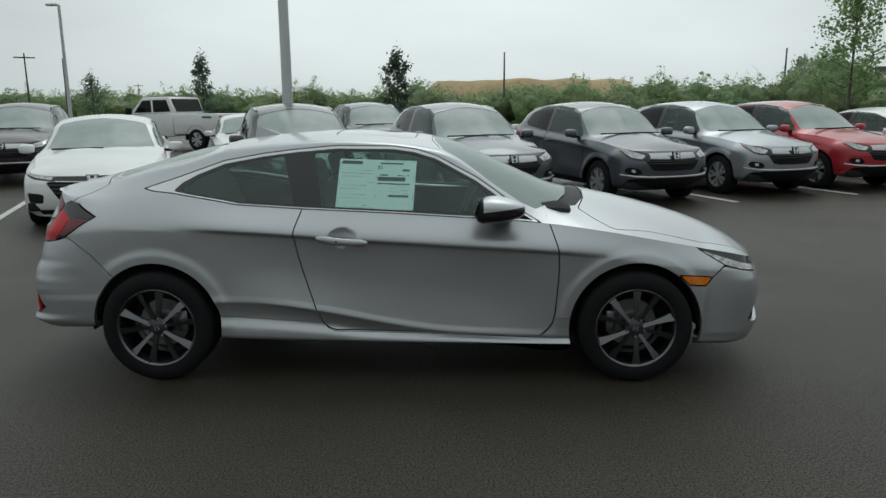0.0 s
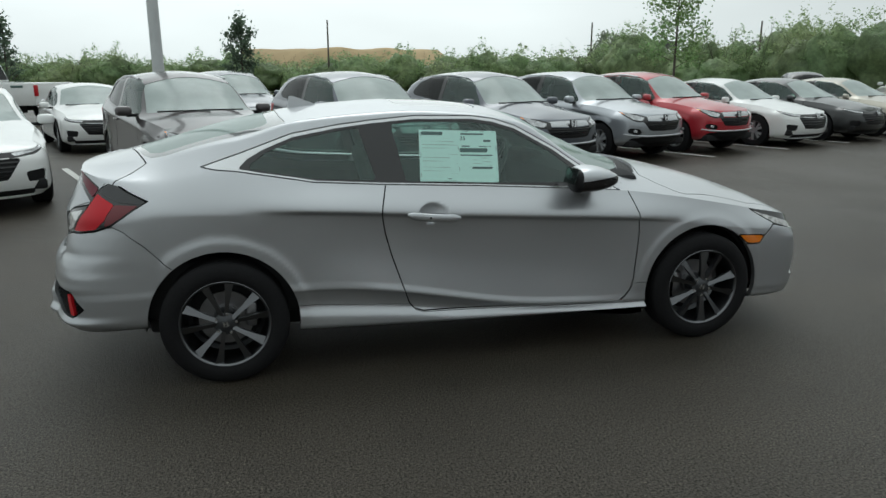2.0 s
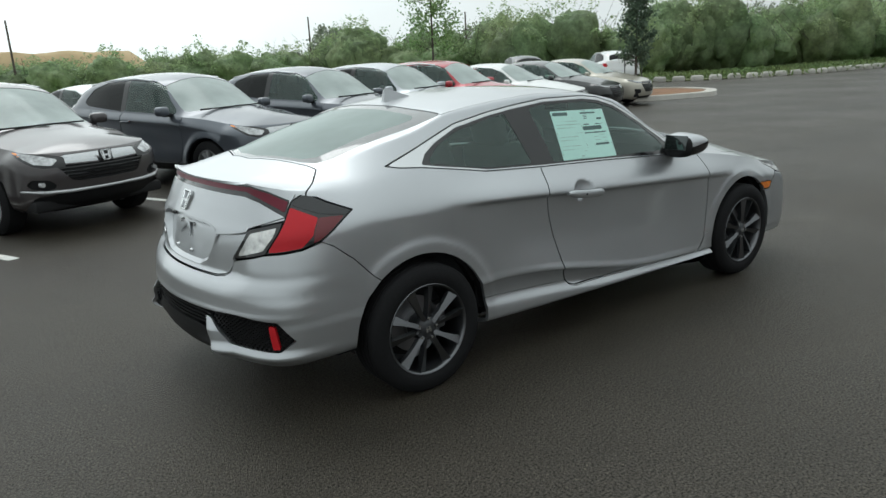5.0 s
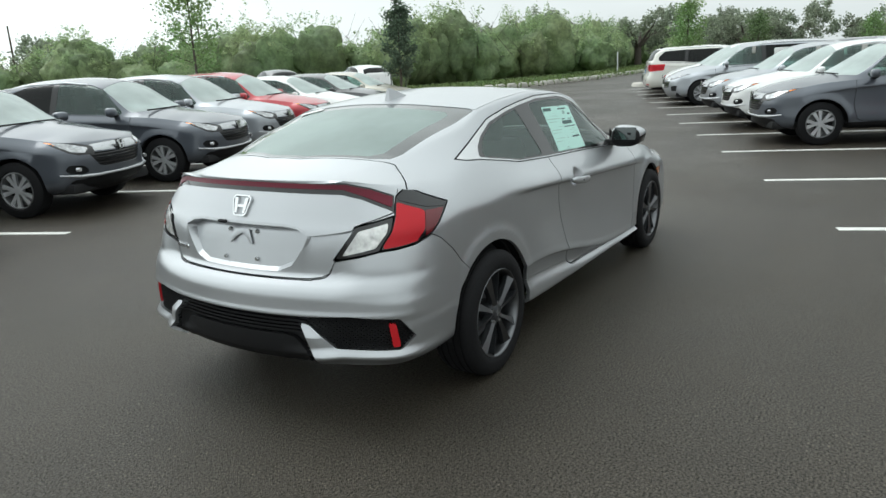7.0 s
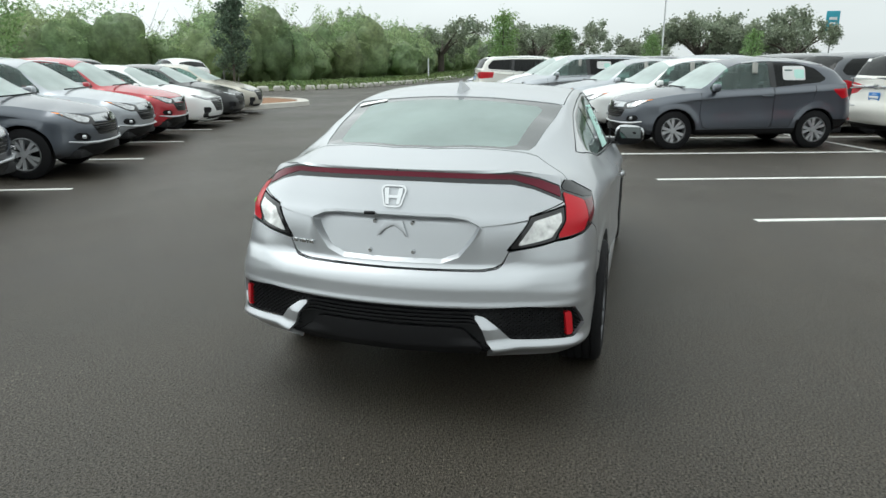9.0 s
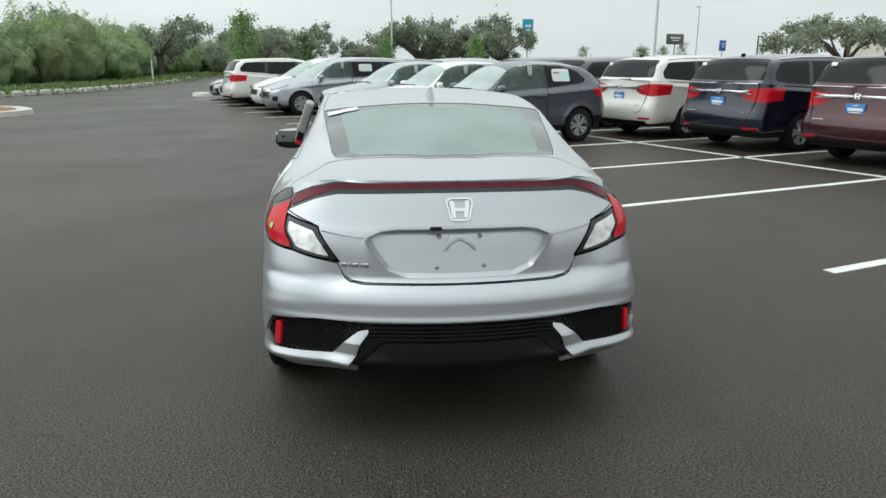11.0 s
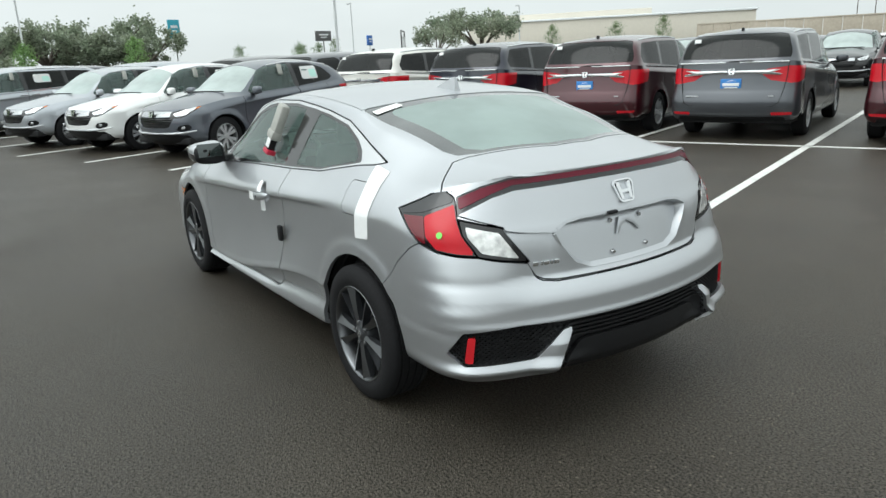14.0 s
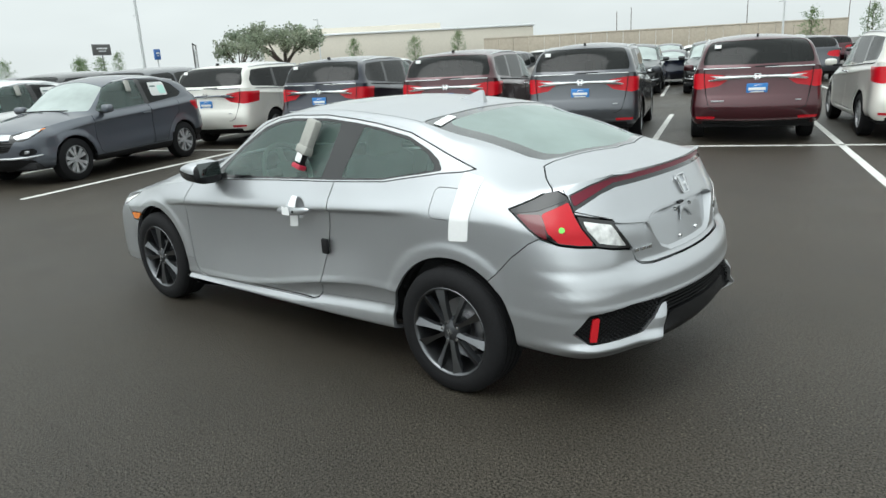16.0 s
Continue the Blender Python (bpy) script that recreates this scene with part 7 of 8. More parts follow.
def young_tree(x, y, h, wide, mat, label, leaves=2600, stakes=False, lean=0.0, low=0.32):
    """A planted tree: slim trunk, thin limbs, an airy crown."""
    t = empty("young_tree", label, "tree", pose(x, y, 0, 0, lean, 0), "planted trees")
    trunk = rod(0.05, 0.02, (0, 0, 0), (0.03, 0, h * 0.92), 10)
    pts = []
    limbs = []
    for k in range(16):
        z = h * (low + 0.6 * k / 16)
        a = 2.4 * k
        r = wide * (0.95 - 0.55 * abs((z / h - 0.5) / 0.5)) * nprng.uniform(0.7, 1.1)
        tip = np.array([r * math.cos(a), r * math.sin(a), z + 0.30 * r + 0.1])
        limbs.append(rod(0.014, 0.005, (0.02, 0, z - 0.05), tuple(tip), 5))
        pts.append(np.array([0, 0, z]) + (tip - np.array([0, 0, z])) * nprng.uniform(0.35, 1.05, (leaves // 16, 1)) + nprng.normal(size=(leaves // 16, 3)) * 0.13 * wide / 0.8)
    pts.append(np.array([0.02, 0, h * 0.93]) + nprng.normal(size=(leaves // 10, 3)) * np.array([0.10, 0.10, 0.22]))
    part("trunk", joined(trunk, *limbs), BARK, t)
    part("crown", leaves_mesh("crown", np.concatenate(pts), 0.10, mat, 0.1, 0.7), mat, t)
    if stakes:
        for s in (-0.45, 0.45):
            part("stake", rod(0.02, 0.02, (s, 0.1, 0), (s, 0.1, 1.3), 6), SIGN_GREY, t)


def oak(x, y, h, wide, label, leaves=9000, low=0.62, thick=0.13, name="oak_tree"):
    """A broad old tree: short forked trunk, spreading limbs, clumped crown with gaps."""
    t = empty(name, label, "tree", pose(x, y, 0), "old trees")
    limbs = [rod(wide * 0.045, wide * 0.034, (0, 0, 0), (0, 0, h * 0.34), 10)]
    tips = []
    for k in range(9):
        a = 0.7 + k * 2.4
        r = wide * 0.42 * nprng.uniform(0.6, 1.0)
        mid = (0.45 * r * math.cos(a), 0.45 * r * math.sin(a), h * nprng.uniform(0.45, 0.58))
        tip = (r * math.cos(a), r * math.sin(a), h * nprng.uniform(low, 0.84))
        limbs += [rod(wide * 0.022, wide * 0.014, (0, 0, h * 0.30), mid, 7), rod(wide * 0.014, wide * 0.006, mid, tip, 6)]
        tips.append(tip)
    part("trunk", joined(*limbs), BARK, t)
    P = [clumps(leaves // 9, (tx, ty, tz), (wide * 0.20, wide * 0.20, h * thick), 12, wide * 0.030, 0.3) for tx, ty, tz in tips]
    part("crown", leaves_mesh("crown", np.concatenate(P), max(0.16, wide * 0.027), OAK, 0.3, 0.75), OAK, t)


def along(points, n):
    P = np.array(points, float)
    d = np.concatenate([[0], np.cumsum(np.linalg.norm(np.diff(P, axis=0), axis=1))])
    s = np.linspace(0, d[-1], n)
    return np.stack([np.interp(s, d, P[:, k]) for k in range(P.shape[1])], 1)


# brush along the edge of the lot: x, y, height
EDGE = along([(-75, 70, 3.0), (-45, 72, 3.0), (-20, 66, 3.0), (0, 62, 2.9), (14, 56, 3.0), (23, 46, 3.4), (29, 36, 4.0), (34, 27, 4.3), (42, 22, 4.4), (54, 21.5, 4.2), (70, 24, 4.2), (95, 28, 4.6), (130, 24, 5.0)], 330)
BRUSH_CORE = leaf_material("brush_mass", (0.150, 0.200, 0.100), 0.20, True)
ball = bmesh.new()
bmesh.ops.create_icosphere(ball, subdivisions=4, radius=1)
ball_v, ball_f = np.array([v.co[:] for v in ball.verts]), np.array([[v.index for v in f.verts] for f in ball.faces])
ball.free()
pts, sizes, hearts_v, hearts_f = [], [], [], []
for i, (x, y, h) in enumerate(EDGE):
    hh = h * nprng.uniform(0.94, 1.25) * (1 + 0.14 * math.sin(i * 0.37) + 0.08 * math.sin(i * 1.31))
    w = nprng.uniform(1.1, 1.9)
    cx, cy = x + nprng.normal() * 0.9, y + nprng.normal() * 1.5
    for k in range(17):     # sprays that arch out of the bush, thick with leaves towards their ends
        az, up = nprng.uniform(0, 2 * math.pi), nprng.uniform(0.12, 1.0)
        reach = nprng.uniform(0.85, 1.12) * (1 + 0.12 * math.sin(3 * az + i))
        out_r = math.sqrt(max(1 - up * up, 0.02))
        tip = np.array([math.cos(az) * out_r * w * 1.45, math.sin(az) * out_r * w * 1.45, up * hh * 0.62]) * reach
        u = nprng.uniform(0.45, 1.0, 34)[:, None] ** 0.8
        p = np.array([cx, cy, hh * 0.38]) + tip * u + np.array([0, 0, 0.25]) * np.sin(u * math.pi) + nprng.normal(size=(34, 3)) * (0.34 - 0.24 * u) * np.array([1, 1, 0.8])
        p = p[p[:, 2] > 0.05]
        pts.append(p)
        sizes.append(nprng.uniform(0.11, 0.22, len(p)))
    # the dense heart of each bush
    q = ball_v * np.array([0.70 + 0.20 * noise.noise(Vector(v) * 1.9 + Vector((i * 3, 0, 0))) + 0.13 * noise.noise(Vector(v) * 6.0 + Vector((0, i * 2, 0))) for v in ball_v])[:, None]
    q = q * np.array([w * 1.3, w * 1.3, hh * 0.52]) + np.array([cx, cy, hh * 0.40])
    q[:, 2] = np.maximum(q[:, 2], 0.0)
    hearts_v.append(q)
    hearts_f.append(ball_f + i * len(ball_v))
core_me = bpy.data.meshes.new("brush_core")
core_me.from_pydata(np.concatenate(hearts_v).tolist(), [], np.concatenate(hearts_f).tolist())
core_me.polygons.foreach_set("use_smooth", [True] * len(core_me.polygons))
tagged(part("brush_core", core_me, BRUSH_CORE), "dense green heart of the scrub", "brush", kind="stuff")
brush = part("brush", leaves_mesh("brush", np.concatenate(pts), np.concatenate(sizes), BRUSH, 0.45, 0.5), BRUSH)
tagged(brush, "dense green scrub along the edge of the lot", "brush", kind="stuff")
twigs = [rod(0.022, 0.006, (x + nprng.normal(), y + nprng.normal(), h * 0.4), (x + nprng.normal() * 1.6, y + nprng.normal() * 1.2, h * nprng.uniform(0.85, 1.18)), 3, False) for x, y, h in EDGE for _ in range(3)]
tagged(part("bare_twigs", joined(*twigs), BARK), "thin bare twigs sticking out of the scrub", "twigs", kind="stuff")

young_tree(11.6, 16.6, 4.7, 1.05, LEAF_LIGHT, "young light green tree with broad leaves", 2600, low=0.38)
young_tree(16.9, 12.3, 3.75, 0.62, LEAF_DARK, "young dark green tree with stakes on the island", 3400, True, low=0.30)
young_tree(-1.85, 20.6, 3.35, 0.6, LEAF_DARK, "young dark green tree behind the cars", 2200)
young_tree(-9.8, 23.7, 3.5, 0.5, LEAF_DARK, "slim young tree behind the pickup", 1500)
young_tree(-22.5, 39.8, 3.5, 0.9, LEAF_DARK, "small tree beyond the lot", 1500)
young_tree(32.1, 6.0, 3.9, 0.95, LEAF_LIGHT, "young light green tree at the row's end", 3400)
young_tree(34.5, 3.2, 3.1, 0.75, LEAF, "young green tree at the row's end", 2400)
young_tree(44.0, -1.4, 3.1, 0.8, LEAF_LIGHT, "young green tree among the parked cars", 2000)
young_tree(44.0, -7.4, 3.3, 0.8, LEAF_LIGHT, "young green tree among the parked cars", 2000)
for k, (x, y, h) in enumerate(((50.7, -47.9, 3.9), (48, -54, 3.9), (45, -57.5, 4.3), (12, -62, 4.0), (8, -64, 4.2), (80, -36, 3.6), (76, -32, 3.3), (86, -28, 3.6), (72, -30, 3.3), (88, -42, 4.4))):
    young_tree(x, y, h, 1.0, LEAF, "small planted tree in the far lot", 1300)
for x, y, h, w, lab in ((70, 27, 6.8, 9, "grey-green oak behind the scrub"), (62, 30, 6.0, 9, "oak with thin crown behind the scrub"), (78, 22, 7.2, 10, "dense oak behind the scrub"), (86, 12, 6.2, 9, "oak beyond the far lot"), (92, 8, 6.6, 9, "oak beyond the far lot"), (98, -1, 6.4, 10, "oak beyond the far lot"),
                       (100, -8, 7.6, 12, "broad oak beyond the far lot"), (102, -15, 8.2, 14, "broad dark oak beyond the far lot"), (96, -19, 6.5, 10, "dark oak beyond the far lot"), (50, 33, 5.4, 8, "oak behind the scrub"), (96, 16, 6.4, 10, "oak beyond the far lot"),
                       (40, 44, 5.0, 8, "dark oak behind the scrub"), (30, 55, 5.0, 8, "dark oak behind the scrub")):
    oak(x, y, h, w, lab, 9000, 0.34, 0.17)
oak(48, -37, 5.3, 7.6, "spreading old oak before the pale building", 7000)
oak(46, -31, 4.1, 4.2, "small oak beside the spreading one", 2600)

# poles and signs
def street_lamp(x, y, h, r=0.085, turn=0.0, base=True):
    t = empty("street_lamp", "tall pale lamp post of the lot", "lamp post", pose(x, y, 0, 0, 0, turn), "lamp posts")
    part("post", rod(r, r * 0.72, (0, 0, 0.6 if base else 0), (0, 0, h), 14), POLE, t)
    if base:
        part("footing", rod(0.28, 0.28, (0, 0, 0), (0, 0, 0.75), 18), CONCRETE, t)
    part("lamp_head", block((0.55, 0.26, 0.10), (0.32, 0, h + 0.02), 0.03), POLE, t)


street_lamp(-2.85, 8.75, 8.5, 0.10)
street_lamp(-18.9, 30.5, 6.4, 0.09, 180)
street_lamp(54.9, -2.3, 7.0, 0.08, 90, False)
street_lamp(26.8, -12.8, 7.5, 0.07, 0)
street_lamp(60.0, -30.6, 6.6, 0.07, 0, False)
street_lamp(60.4, -51.8, 6.4, 0.09, 0, False)
street_lamp(19.0, -80.0, 5.5, 0.12, 0, False)


def wood_pole(x, y, h, arm=True):
    t = empty("utility_pole", "weathered wooden utility pole far off", "utility pole", pose(x, y, 0, 0, 0, 30), "utility poles")
    part("post", rod(0.10, 0.06, (0, 0, 0), (0, 0, h), 8), WOOD_POLE, t)
    if arm:
        part("cross_arm", block((1.8, 0.1, 0.12), (0, 0, h - 0.4), 0.02), WOOD_POLE, t)


for x, y, h, arm in ((4.1, 58, 6.0, False), (-41, 63.8, 6.7, True), (-35.8, 61, 6.0, False), (-60, 130, 6.0, True), (26.5, 54.8, 5.9, False), (60, -130, 9.0, False), (62, -128, 8.4, False), (40, -135, 9.0, False), (26, -147, 9.5, False), (23.2, -149, 9.5, False), (35, 43.7, 5.4, False)):
    wood_pole(x, y, h, arm)
post = empty("marker_post", "thin white marker post on the verge", "post", pose(50.5, 15.4, 0))
part("post", rod(0.05, 0.05, (0, 0, 0), (0, 0, 1.75), 10), SIGN_WHITE, post)


def sign(name, x, y, z, w, h, face, label, turn, posts=1, frame=SIGN_GREY, bars=True):
    t = empty(name, label, "sign", pose(x, y, 0, 0, 0, turn), "signs")
    for k in range(posts):
        px = 0 if posts == 1 else (k - (posts - 1) / 2) * w * 0.9
        part("post", rod(0.09, 0.09, (0, px, 0), (0, px, z), 8), frame, t)
    p = part("panel", block((0.25, w, h), (0, 0, z + h / 2), 0.04), face, t)
    if bars:
        for s in (-1, 1):
            part("print_bar", block((0.02, w * 0.6, h * 0.14), (s * 0.135, 0, z + h * 0.62), 0.004), SIGN_WHITE, p)
            part("print_bar", block((0.02, w * 0.4, h * 0.10), (s * 0.135, 0, z + h * 0.38), 0.004), SIGN_WHITE, p)


sign("tall_sign", 97.6, -23.4, 5.2, 1.6, 2.4, SIGN_TEAL, "tall teal and white sign on a pole", 12, 1, POLE)
sign("billboard", 114, -52.5, 4.7, 3.7, 1.7, SIGN_GREY, "grey back of a roadside billboard", 20, 1)
sign("blue_sign", 91.5, -49.4, 3.3, 1.3, 1.4, SIGN_BLUE, "small blue sign on a pole", 30, 1, POLE)
sign("billboard", 58, 96, 5.2, 2.4, 1.2, SIGN_GREY, "distant billboard beyond the scrub", 60, 2, SIGN_GREY, False)
frame_t = empty("slatted_billboard", "white slatted billboard frame", "billboard", pose(83, -50, 0, 0, 0, 55))
for k in range(9):
    part("slat", block((0.1, 6.0, 0.26), (0, 0, 1.4 + 0.33 * k), 0.02), SIGN_WHITE, frame_t)
for s in (-3.1, 3.1):
    part("post", rod(0.09, 0.09, (0, s, 0), (0, s, 4.9), 8), SIGN_GREY, frame_t)
part("beam", rod(0.08, 0.08, (0, -3.1, 4.85), (0, 3.1, 4.85), 8), SIGN_GREY, frame_t)

# distance: pale building, long wall, sand mound
b_t = empty("commercial_building", "long cream-coloured commercial building far off", "building", pose(110, -118, 0, 0, 0, -47))
part("wall", block((26, 56, 7.2), (0, 0, 3.6), 0.05), PALE_WALL, b_t)
part("wall", block((20, 34, 8.8), (2, 8, 4.4), 0.05), PALE_WALL, b_t)
part("parapet", block((26.6, 56.6, 0.4), (0, 0, 7.3), 0.08), SIGN_WHITE, b_t)
w0, w1 = Vector((70.5, -96.5, 0)), Vector((21.0, -121.5, 0))
sw = empty("sound_wall", "long tan concrete panel wall at the lot's far edge", "wall", Matrix.Translation((w0 + w1) / 2) @ Matrix.Rotation(math.atan2(w1.y - w0.y, w1.x - w0.x), 4, "Z"))
L = (w1 - w0).length
for k in range(22):
    part("panel", block((L / 22 - 0.06, 0.3, 4.2), (-L / 2 + (k + 0.5) * L / 22, 0, 2.1), 0.03), WALL, sw)
part("coping", block((L, 0.42, 0.22), (0, 0, 4.26), 0.03), WALL, sw)
bm = bmesh.new()
bmesh.ops.create_grid(bm, x_segments=60, y_segments=24, size=0.5)
for v in bm.verts:
    x, y = v.co.x, v.co.y
    e = max(0, 1 - (2 * x)**2) * max(0, 1 - (2 * y)**2)
    v.co = (x * 50, y * 30, 6.4 * min(1, e * 2.2) + 0.5 * noise.noise((x * 9, y * 5, 0)) * (e > 0.05) - 0.2)
mound = part("sand_mound", smooth_faces(bm, 80), SAND)
mound.matrix_world = pose(14, 140, 0, 0, 0, 5)
tagged(mound, "long pale mound of sand beyond the scrub", "mound")

# pickup truck
def pickup():
    t = empty("pickup_truck", "white crew-cab pickup truck parked behind the rows", "truck", pose(-10.5, 22.6, 0, 0, 0, 158), "cars in the second row")
    def prism(pts, half, mat, name, bev=0.04, label=""):
        bm = slab([(x, z) for x, z in pts], 2 * half, Matrix.Translation((0, half, 0)) @ Matrix.Rotation(radians(90), 4, "X"), bev)
        return part(name, bm, mat, t, label)
    prism([(2.9, 0.55), (2.95, 1.0), (2.85, 1.22), (1.6, 1.30), (1.5, 0.5)], 0.98, WHITE, "front_end", 0.08)
    prism([(1.75, 0.5), (1.7, 1.28), (-0.75, 1.34), (-0.78, 0.5)], 0.99, WHITE, "cab_body", 0.05)
    prism([(1.55, 1.29), (0.85, 1.92), (-0.45, 1.94), (-0.72, 1.33)], 0.80, WHITE, "cab_roof", 0.07)
    prism([(-0.82, 0.58), (-0.82, 1.32), (-2.95, 1.32), (-2.95, 0.62)], 0.98, WHITE, "bed", 0.04)
    for s in (-1, 1):
        for pts in ([(1.25, 1.36), (0.82, 1.80), (0.42, 1.82), (0.40, 1.38)], [(0.30, 1.38), (0.30, 1.82), (-0.35, 1.83), (-0.52, 1.40)]):
            part("side_window", slab(pts, 0.02, Matrix.Translation((0, s * 0.805 + 0.01, 0)) @ Matrix.Rotation(radians(90), 4, "X")), PRIVACY, t)
        part("tail_lamp", block((0.06, 0.16, 0.34), (-2.94, s * 0.90, 1.08), 0.02), RED_LENS, t)
        for wx in (1.85, -1.83):
            wheel_simple(t, wx, s * 0.88, 0.40, s, DARK_ALLOY)
            part("wheel_well", arch_liner(0.50, -0.3, 0.09), SHELL, t).matrix_local = pose(wx, s * 0.905, 0.42, 0, 0, 0 if s > 0 else 180)
        part("door_mirror", block((0.12, 0.24, 0.26), (1.2, s * 1.12, 1.42), 0.04), BLACK_TRIM, t)
        part("decal_bar", block((0.42, 0.006, 0.07), (-2.35, s * 0.985, 1.20), 0.001), INK, t)
    part("rear_bumper", block((0.16, 1.85, 0.2), (-3.02, 0, 0.66), 0.04), CHROME, t)
    part("rear_window", slab([(-0.70, 1.40), (-0.70, 1.41), (-0.47, 1.86), (-0.46, 1.85)], 1.4, Matrix.Translation((-0.02, 0.7, 0)) @ Matrix.Rotation(radians(90), 4, "X")), PRIVACY, t)


pickup()

# ---- ground ----
def asphalt():
    m = bpy.data.materials.new("worn_asphalt")
    m.use_nodes = True
    nt = m.node_tree
    b = nt.nodes["Principled BSDF"]
    tc = nt.nodes.new("ShaderNodeTexCoord")

    def noise_at(scale, detail=4.0, rough=0.6, vec=None):
        n = nt.nodes.new("ShaderNodeTexNoise")
        n.inputs["Scale"].default_value, n.inputs["Detail"].default_value, n.inputs["Roughness"].default_value = scale, detail, rough
        nt.links.new(vec or tc.outputs["Object"], n.inputs["Vector"])
        return n.outputs[0]

    def rng_map(src, a, b_, c, d):
        r = nt.nodes.new("ShaderNodeMapRange")
        for k, v in zip(("From Min", "From Max", "To Min", "To Max"), (a, b_, c, d)):
            r.inputs[k].default_value = v
        nt.links.new(src, r.inputs["Value"])
        return r.outputs[0]

    def mul(p, q):
        n = nt.nodes.new("ShaderNodeMath")
        n.operation = "MULTIPLY"
        nt.links.new(p, n.inputs[0])
        nt.links.new(q, n.inputs[1])
        return n.outputs[0]
    big = rng_map(noise_at(0.12), 0.3, 0.7, 0.78, 1.22)
    mid = rng_map(noise_at(1.3), 0.3, 0.7, 0.88, 1.12)
    grit = rng_map(noise_at(95, 3, 0.65), 0.36, 0.70, 0.12, 2.6)
    stone = nt.nodes.new("ShaderNodeTexVoronoi")
    stone.inputs["Scale"].default_value = 60
    nt.links.new(tc.outputs["Object"], stone.inputs["Vector"])
    spot = rng_map(stone.outputs["Distance"], 0.05, 0.26, 2.0, 1.0)
    chip = nt.nodes.new("ShaderNodeTexVoronoi")     # loose pale chips, thicker in patches
    chip.inputs["Scale"].default_value = 26
    nt.links.new(tc.outputs["Object"], chip.inputs["Vector"])
    near = rng_map(noise_at(0.9, 3, 0.6), 0.45, 0.68, 0.03, 0.20)
    less = nt.nodes.new("ShaderNodeMath")
    less.operation = "LESS_THAN"
    nt.links.new(chip.outputs["Distance"], less.inputs[0])
    nt.links.new(near, less.inputs[1])
    spot = mul(spot, rng_map(less.outputs[0], 0, 1, 1.0, 2.6))
    mp = nt.nodes.new("ShaderNodeMapping")
    mp.inputs["Rotation"].default_value = (0, 0, radians(-20))
    mp.inputs["Scale"].default_value = (0.06, 0.9, 1)
    nt.links.new(tc.outputs["Object"], mp.inputs["Vector"])
    streak = rng_map(noise_at(1.0, 3, 0.5, mp.outputs[0]), 0.35, 0.65, 0.90, 1.14)
    val = mul(mul(mul(big, mid), mul(grit, spot)), streak)
    ramp_c = nt.nodes.new("ShaderNodeMix")
    ramp_c.data_type = "RGBA"
    ramp_c.inputs["A"].default_value, ramp_c.inputs["B"].default_value = (0.0322, 0.0260, 0.0180, 1), (0.0322, 0.0278, 0.0215, 1)
    nt.links.new(noise_at(0.5), ramp_c.inputs["Factor"])
    sc = nt.nodes.new("ShaderNodeVectorMath")
    sc.operation = "SCALE"
    nt.links.new(ramp_c.outputs["Result"], sc.inputs[0])
    nt.links.new(val, sc.inputs["Scale"])
    nt.links.new(sc.outputs[0], b.inputs["Base Color"])
    nt.links.new(rng_map(noise_at(0.35), 0.3, 0.7, 0.38, 0.52), b.inputs["Roughness"])
    nt.links.new(rng_map(mul(grit, spot), 0.1, 2.6, 0.15, 0.85), b.inputs["Specular IOR Level"])     # the pits are dull, the stones shine
    b.inputs["Specular Tint"].default_value = (1.0, 0.975, 0.935, 1)
    bp = nt.nodes.new("ShaderNodeBump")
    bp.inputs["Strength"].default_value, bp.inputs["Distance"].default_value = 0.9, 0.010
    nt.links.new(noise_at(120, 3, 0.65), bp.inputs["Height"])
    nt.links.new(bp.outputs[0], b.inputs["Normal"])
    return m


bm = bmesh.new()
bmesh.ops.create_grid(bm, x_segments=4, y_segments=4, size=1500)
ground = part("ground", bm, asphalt())
tagged(ground, "dark worn asphalt of a car lot", "ground", kind="structure")

# verge beyond the kerb
KERB = [(20, 36), (23.5, 29), (26.5, 22.5), (28.6, 18.6), (31.2, 16.5), (35.4, 15.1), (43, 14.6), (54, 15.0), (70, 17.0), (95, 19)]
verge = slab(KERB + [(140, 18), (140, 60), (60, 110), (-90, 110), (-90, 50), (-20, 42), (5, 40)], 0.05)
tagged(part("verge", verge, material("verge_soil_and_grass", (0.105, 0.12, 0.055), 0.95, vary=0.35, grain=6, bump=0.8, scale2=0.3)), "rough grassy verge behind the kerb", "verge", kind="structure")
G = along([(x + 1.0, y + 1.2) for x, y in KERB], 900)
gp = np.concatenate([G + nprng.normal(size=G.shape) * 1.3 + np.array([0.8, 1.2]) for _ in range(22)])
gp = np.column_stack([gp, nprng.uniform(0.08, 0.35, len(gp))])
tagged(part("verge_grass", leaves_mesh("verge_grass", gp, 0.30, GRASS, -0.6, 0.25), GRASS), "tufts of uneven grass on the verge", "grass", kind="stuff")

stone_bm = block((0.62, 0.30, 0.34), (0, 0, 0.10), 0.11, segs=3)
stone_me = bpy.data.meshes.new("kerb_stone")
stone_bm.to_mesh(stone_me)
stone_bm.free()
stone_me.materials.append(CONCRETE)
kerb = empty("kerb_row", "row of pale rounded kerb stones along the verge", "kerb", Matrix())
KP = along(KERB, 96)
for i, (p, q) in enumerate(zip(KP[:-1], KP[1:])):
    if i > 66:
        break
    s_ob = new("kerb_stone", stone_me)
    s_ob.parent = kerb
    s_ob.matrix_local = pose(p[0], p[1], 0, 0, 0, math.degrees(math.atan2(q[1] - p[1], q[0] - p[0])) + 3 * math.sin(i * 2.1))


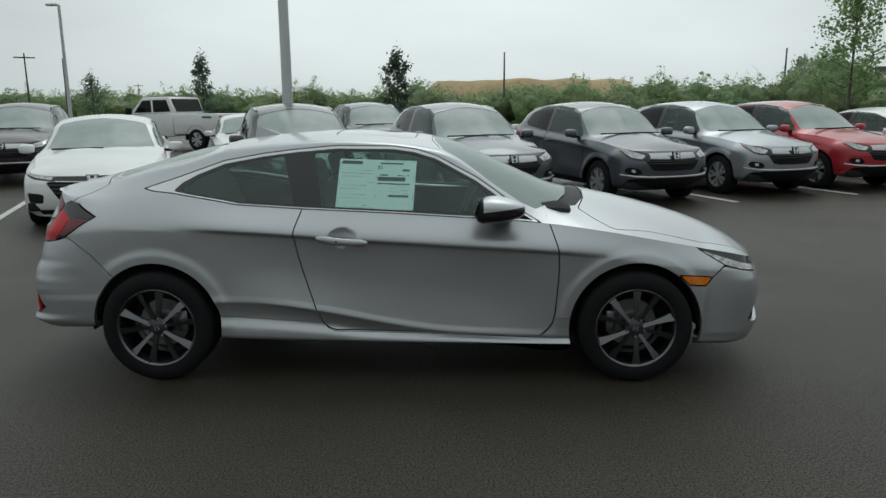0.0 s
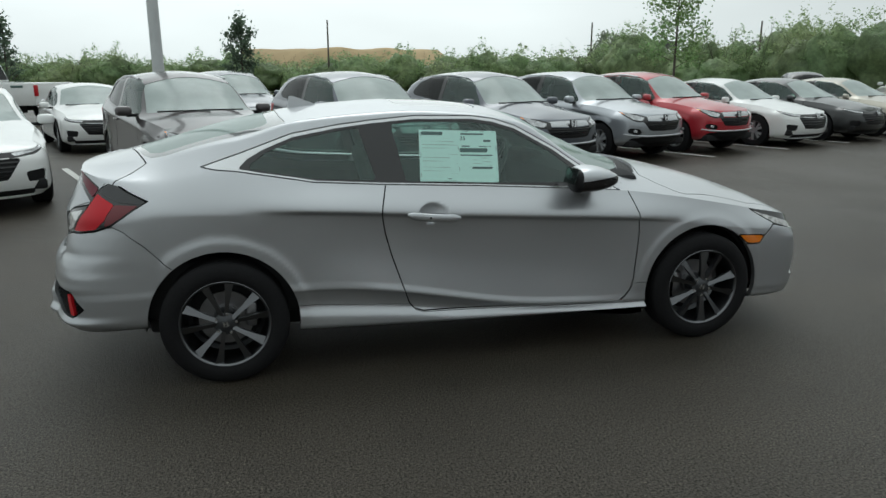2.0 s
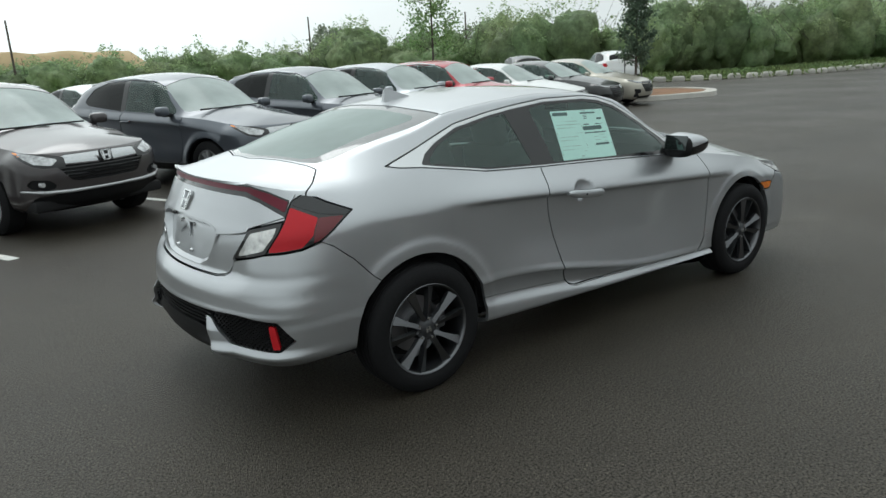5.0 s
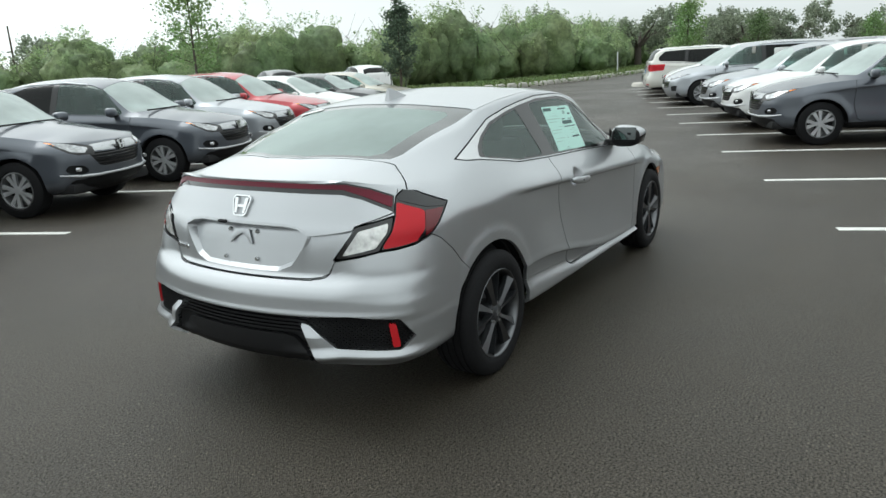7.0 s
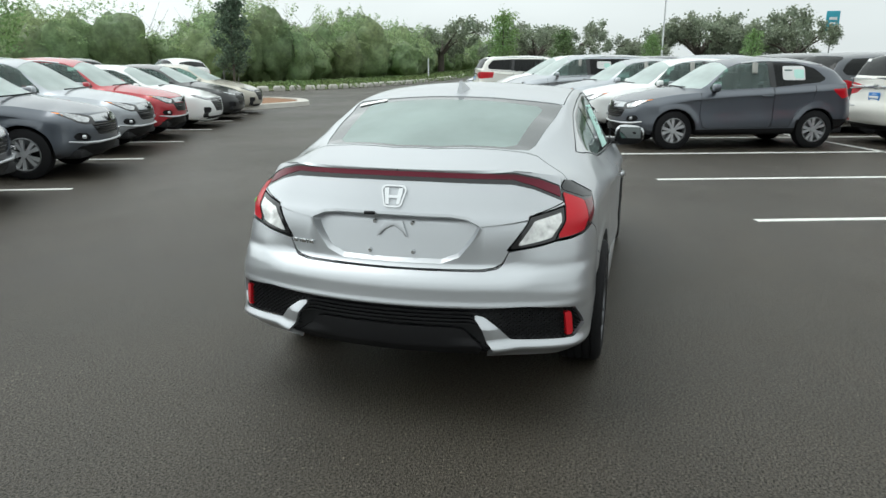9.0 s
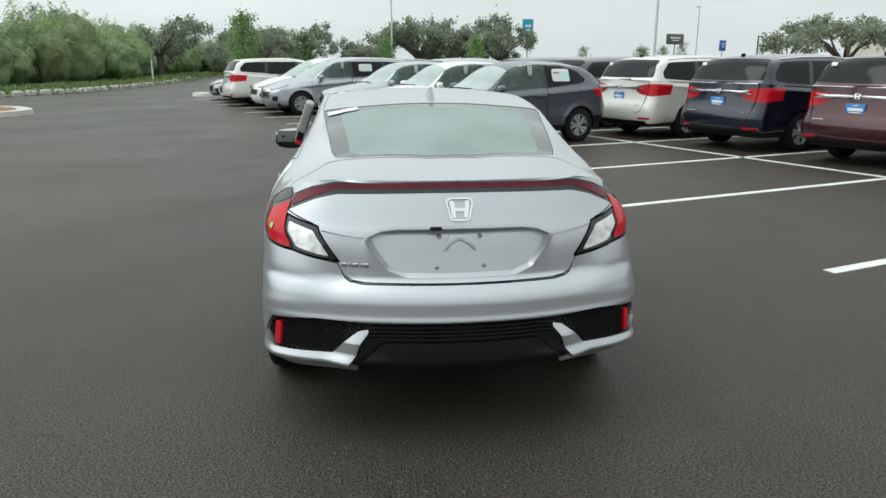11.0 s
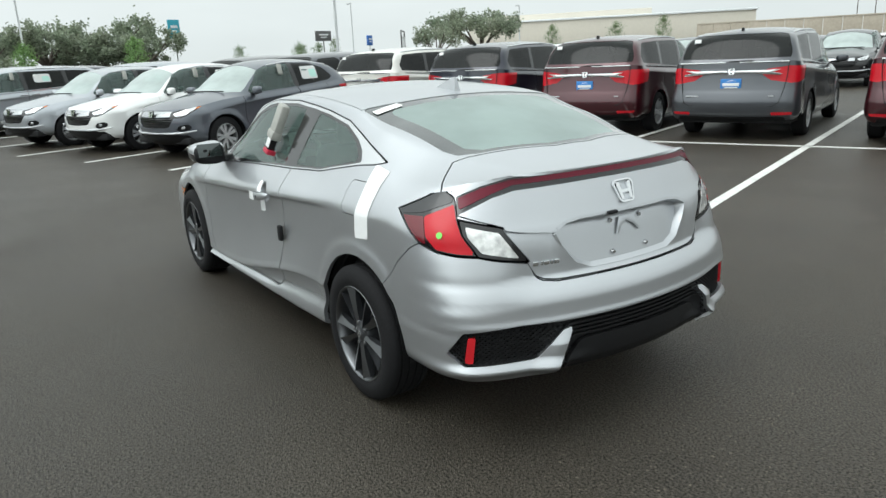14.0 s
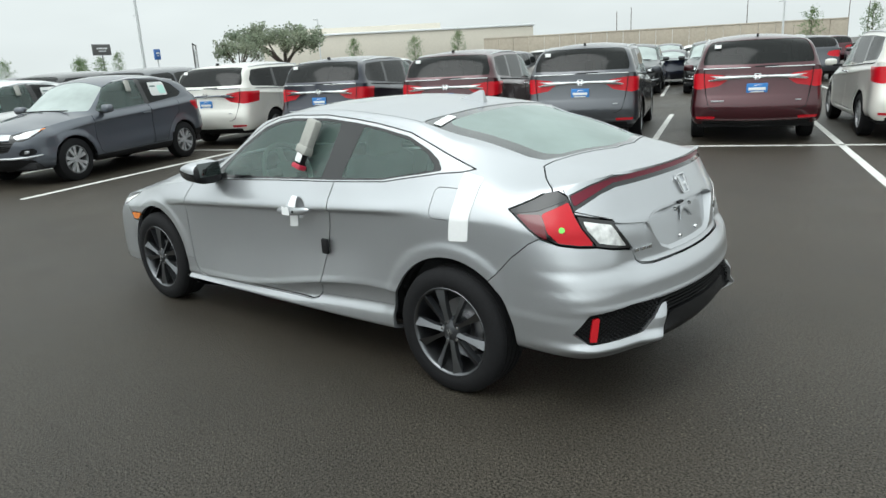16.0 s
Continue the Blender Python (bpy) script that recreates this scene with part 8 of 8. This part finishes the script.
def island(outline, label):
    t = empty("planted_island", label, "island", Matrix())
    n = len(outline)
    cx, cy = sum(p[0] for p in outline) / n, sum(p[1] for p in outline) / n
    inner = [(cx + (x - cx) * 0.94, cy + (y - cy) * 0.88) for x, y in outline]
    bm = bmesh.new()
    rows = [[bm.verts.new((x, y, z)) for x, y in pts] for pts, z in ((outline, 0.0), ([(cx + (x - cx) * 0.995, cy + (y - cy) * 0.99) for x, y in outline], 0.15), (inner, 0.15), (inner, 0.04))]
    for a, b in zip(rows, rows[1:]):
        for k in range(n):
            bm.faces.new((a[k], a[(k + 1) % n], b[(k + 1) % n], b[k]))
    bmesh.ops.recalc_face_normals(bm, faces=bm.faces[:])
    part("kerb", smooth_faces(bm, 40), CONCRETE, t, "pale concrete island kerb")
    bm = bmesh.new()
    top = [bm.verts.new((x, y, 0.11)) for x, y in inner]
    mid = bm.verts.new((cx, cy, 0.20))
    for k in range(n):
        bm.faces.new((top[k], top[(k + 1) % n], mid))
    part("mulch", smooth_faces(bm, 80), MULCH, t, "orange-brown mulch bed")


def rounded(pts, r, n=5):
    out = []
    for i, p in enumerate(pts):
        p0, p1, p2 = Vector(pts[i - 1]), Vector(p), Vector(pts[(i + 1) % len(pts)])
        a, b = p1 + (p0 - p1).normalized() * r, p1 + (p2 - p1).normalized() * r
        out += [tuple(a * (1 - t)**2 + p1 * 2 * t * (1 - t) + b * t * t) for t in np.linspace(0, 1, n)]
    return out


island(rounded([(15.9, 11.1), (18.6, 10.3), (20.4, 11.4), (21.4, 13.4), (19.2, 19.5), (15.2, 18.0), (14.2, 16.5)], 0.7), "kerbed island with mulch and a young tree")
island(rounded([(30.2, 8.0), (32.2, 8.8), (36.4, -2.0), (34.3, -2.8)], 0.9), "kerbed island with mulch and young trees at the row's end")

# stall lines
LINE = material("white_line_paint", (0.66, 0.66, 0.63), 0.7, vary=0.22, grain=14, bump=0.2)


def line(x0, y0, x1, y1, w=0.10):
    d = Vector((x1 - x0, y1 - y0))
    bm = slab([(0, -w / 2), (d.length, -w / 2), (d.length, w / 2), (0, w / 2)], 0.006)
    ob = part("stall_line", bm, LINE)
    ob.matrix_world = pose(x0, y0, -0.001, 0, 0, math.degrees(math.atan2(d.y, d.x)))
    return tagged(ob, "white painted stall line on the asphalt", "line", "stall lines", "structure")


def lot(a, b, phi=20.8):
    c, s = math.cos(radians(phi)), math.sin(radians(phi))
    return a * c - b * s, a * s + b * c


for a in (-9.6, -6.8, -4.05, -1.22, 1.52, 4.05, *(6.72 + 2.47 * n for n in range(10))):
    line(*lot(a, -2.90), *lot(a - 0.33, -13.9), 0.105)
line(*lot(-10, -7.97), *lot(31, -7.97), 0.10)
for a in (-6.6, -3.97, -1.04, 1.50, 4.03, 6.85, 9.4, 11.95, 14.45, 16.95, 19.45):
    line(*lot(a, 4.56), *lot(a - 0.05, 9.8), 0.10)
for n in range(-6, 24):
    a = 1.54 + 2.57 * n
    line(*lot(a, -20.8), *lot(a, -31.5), 0.105)
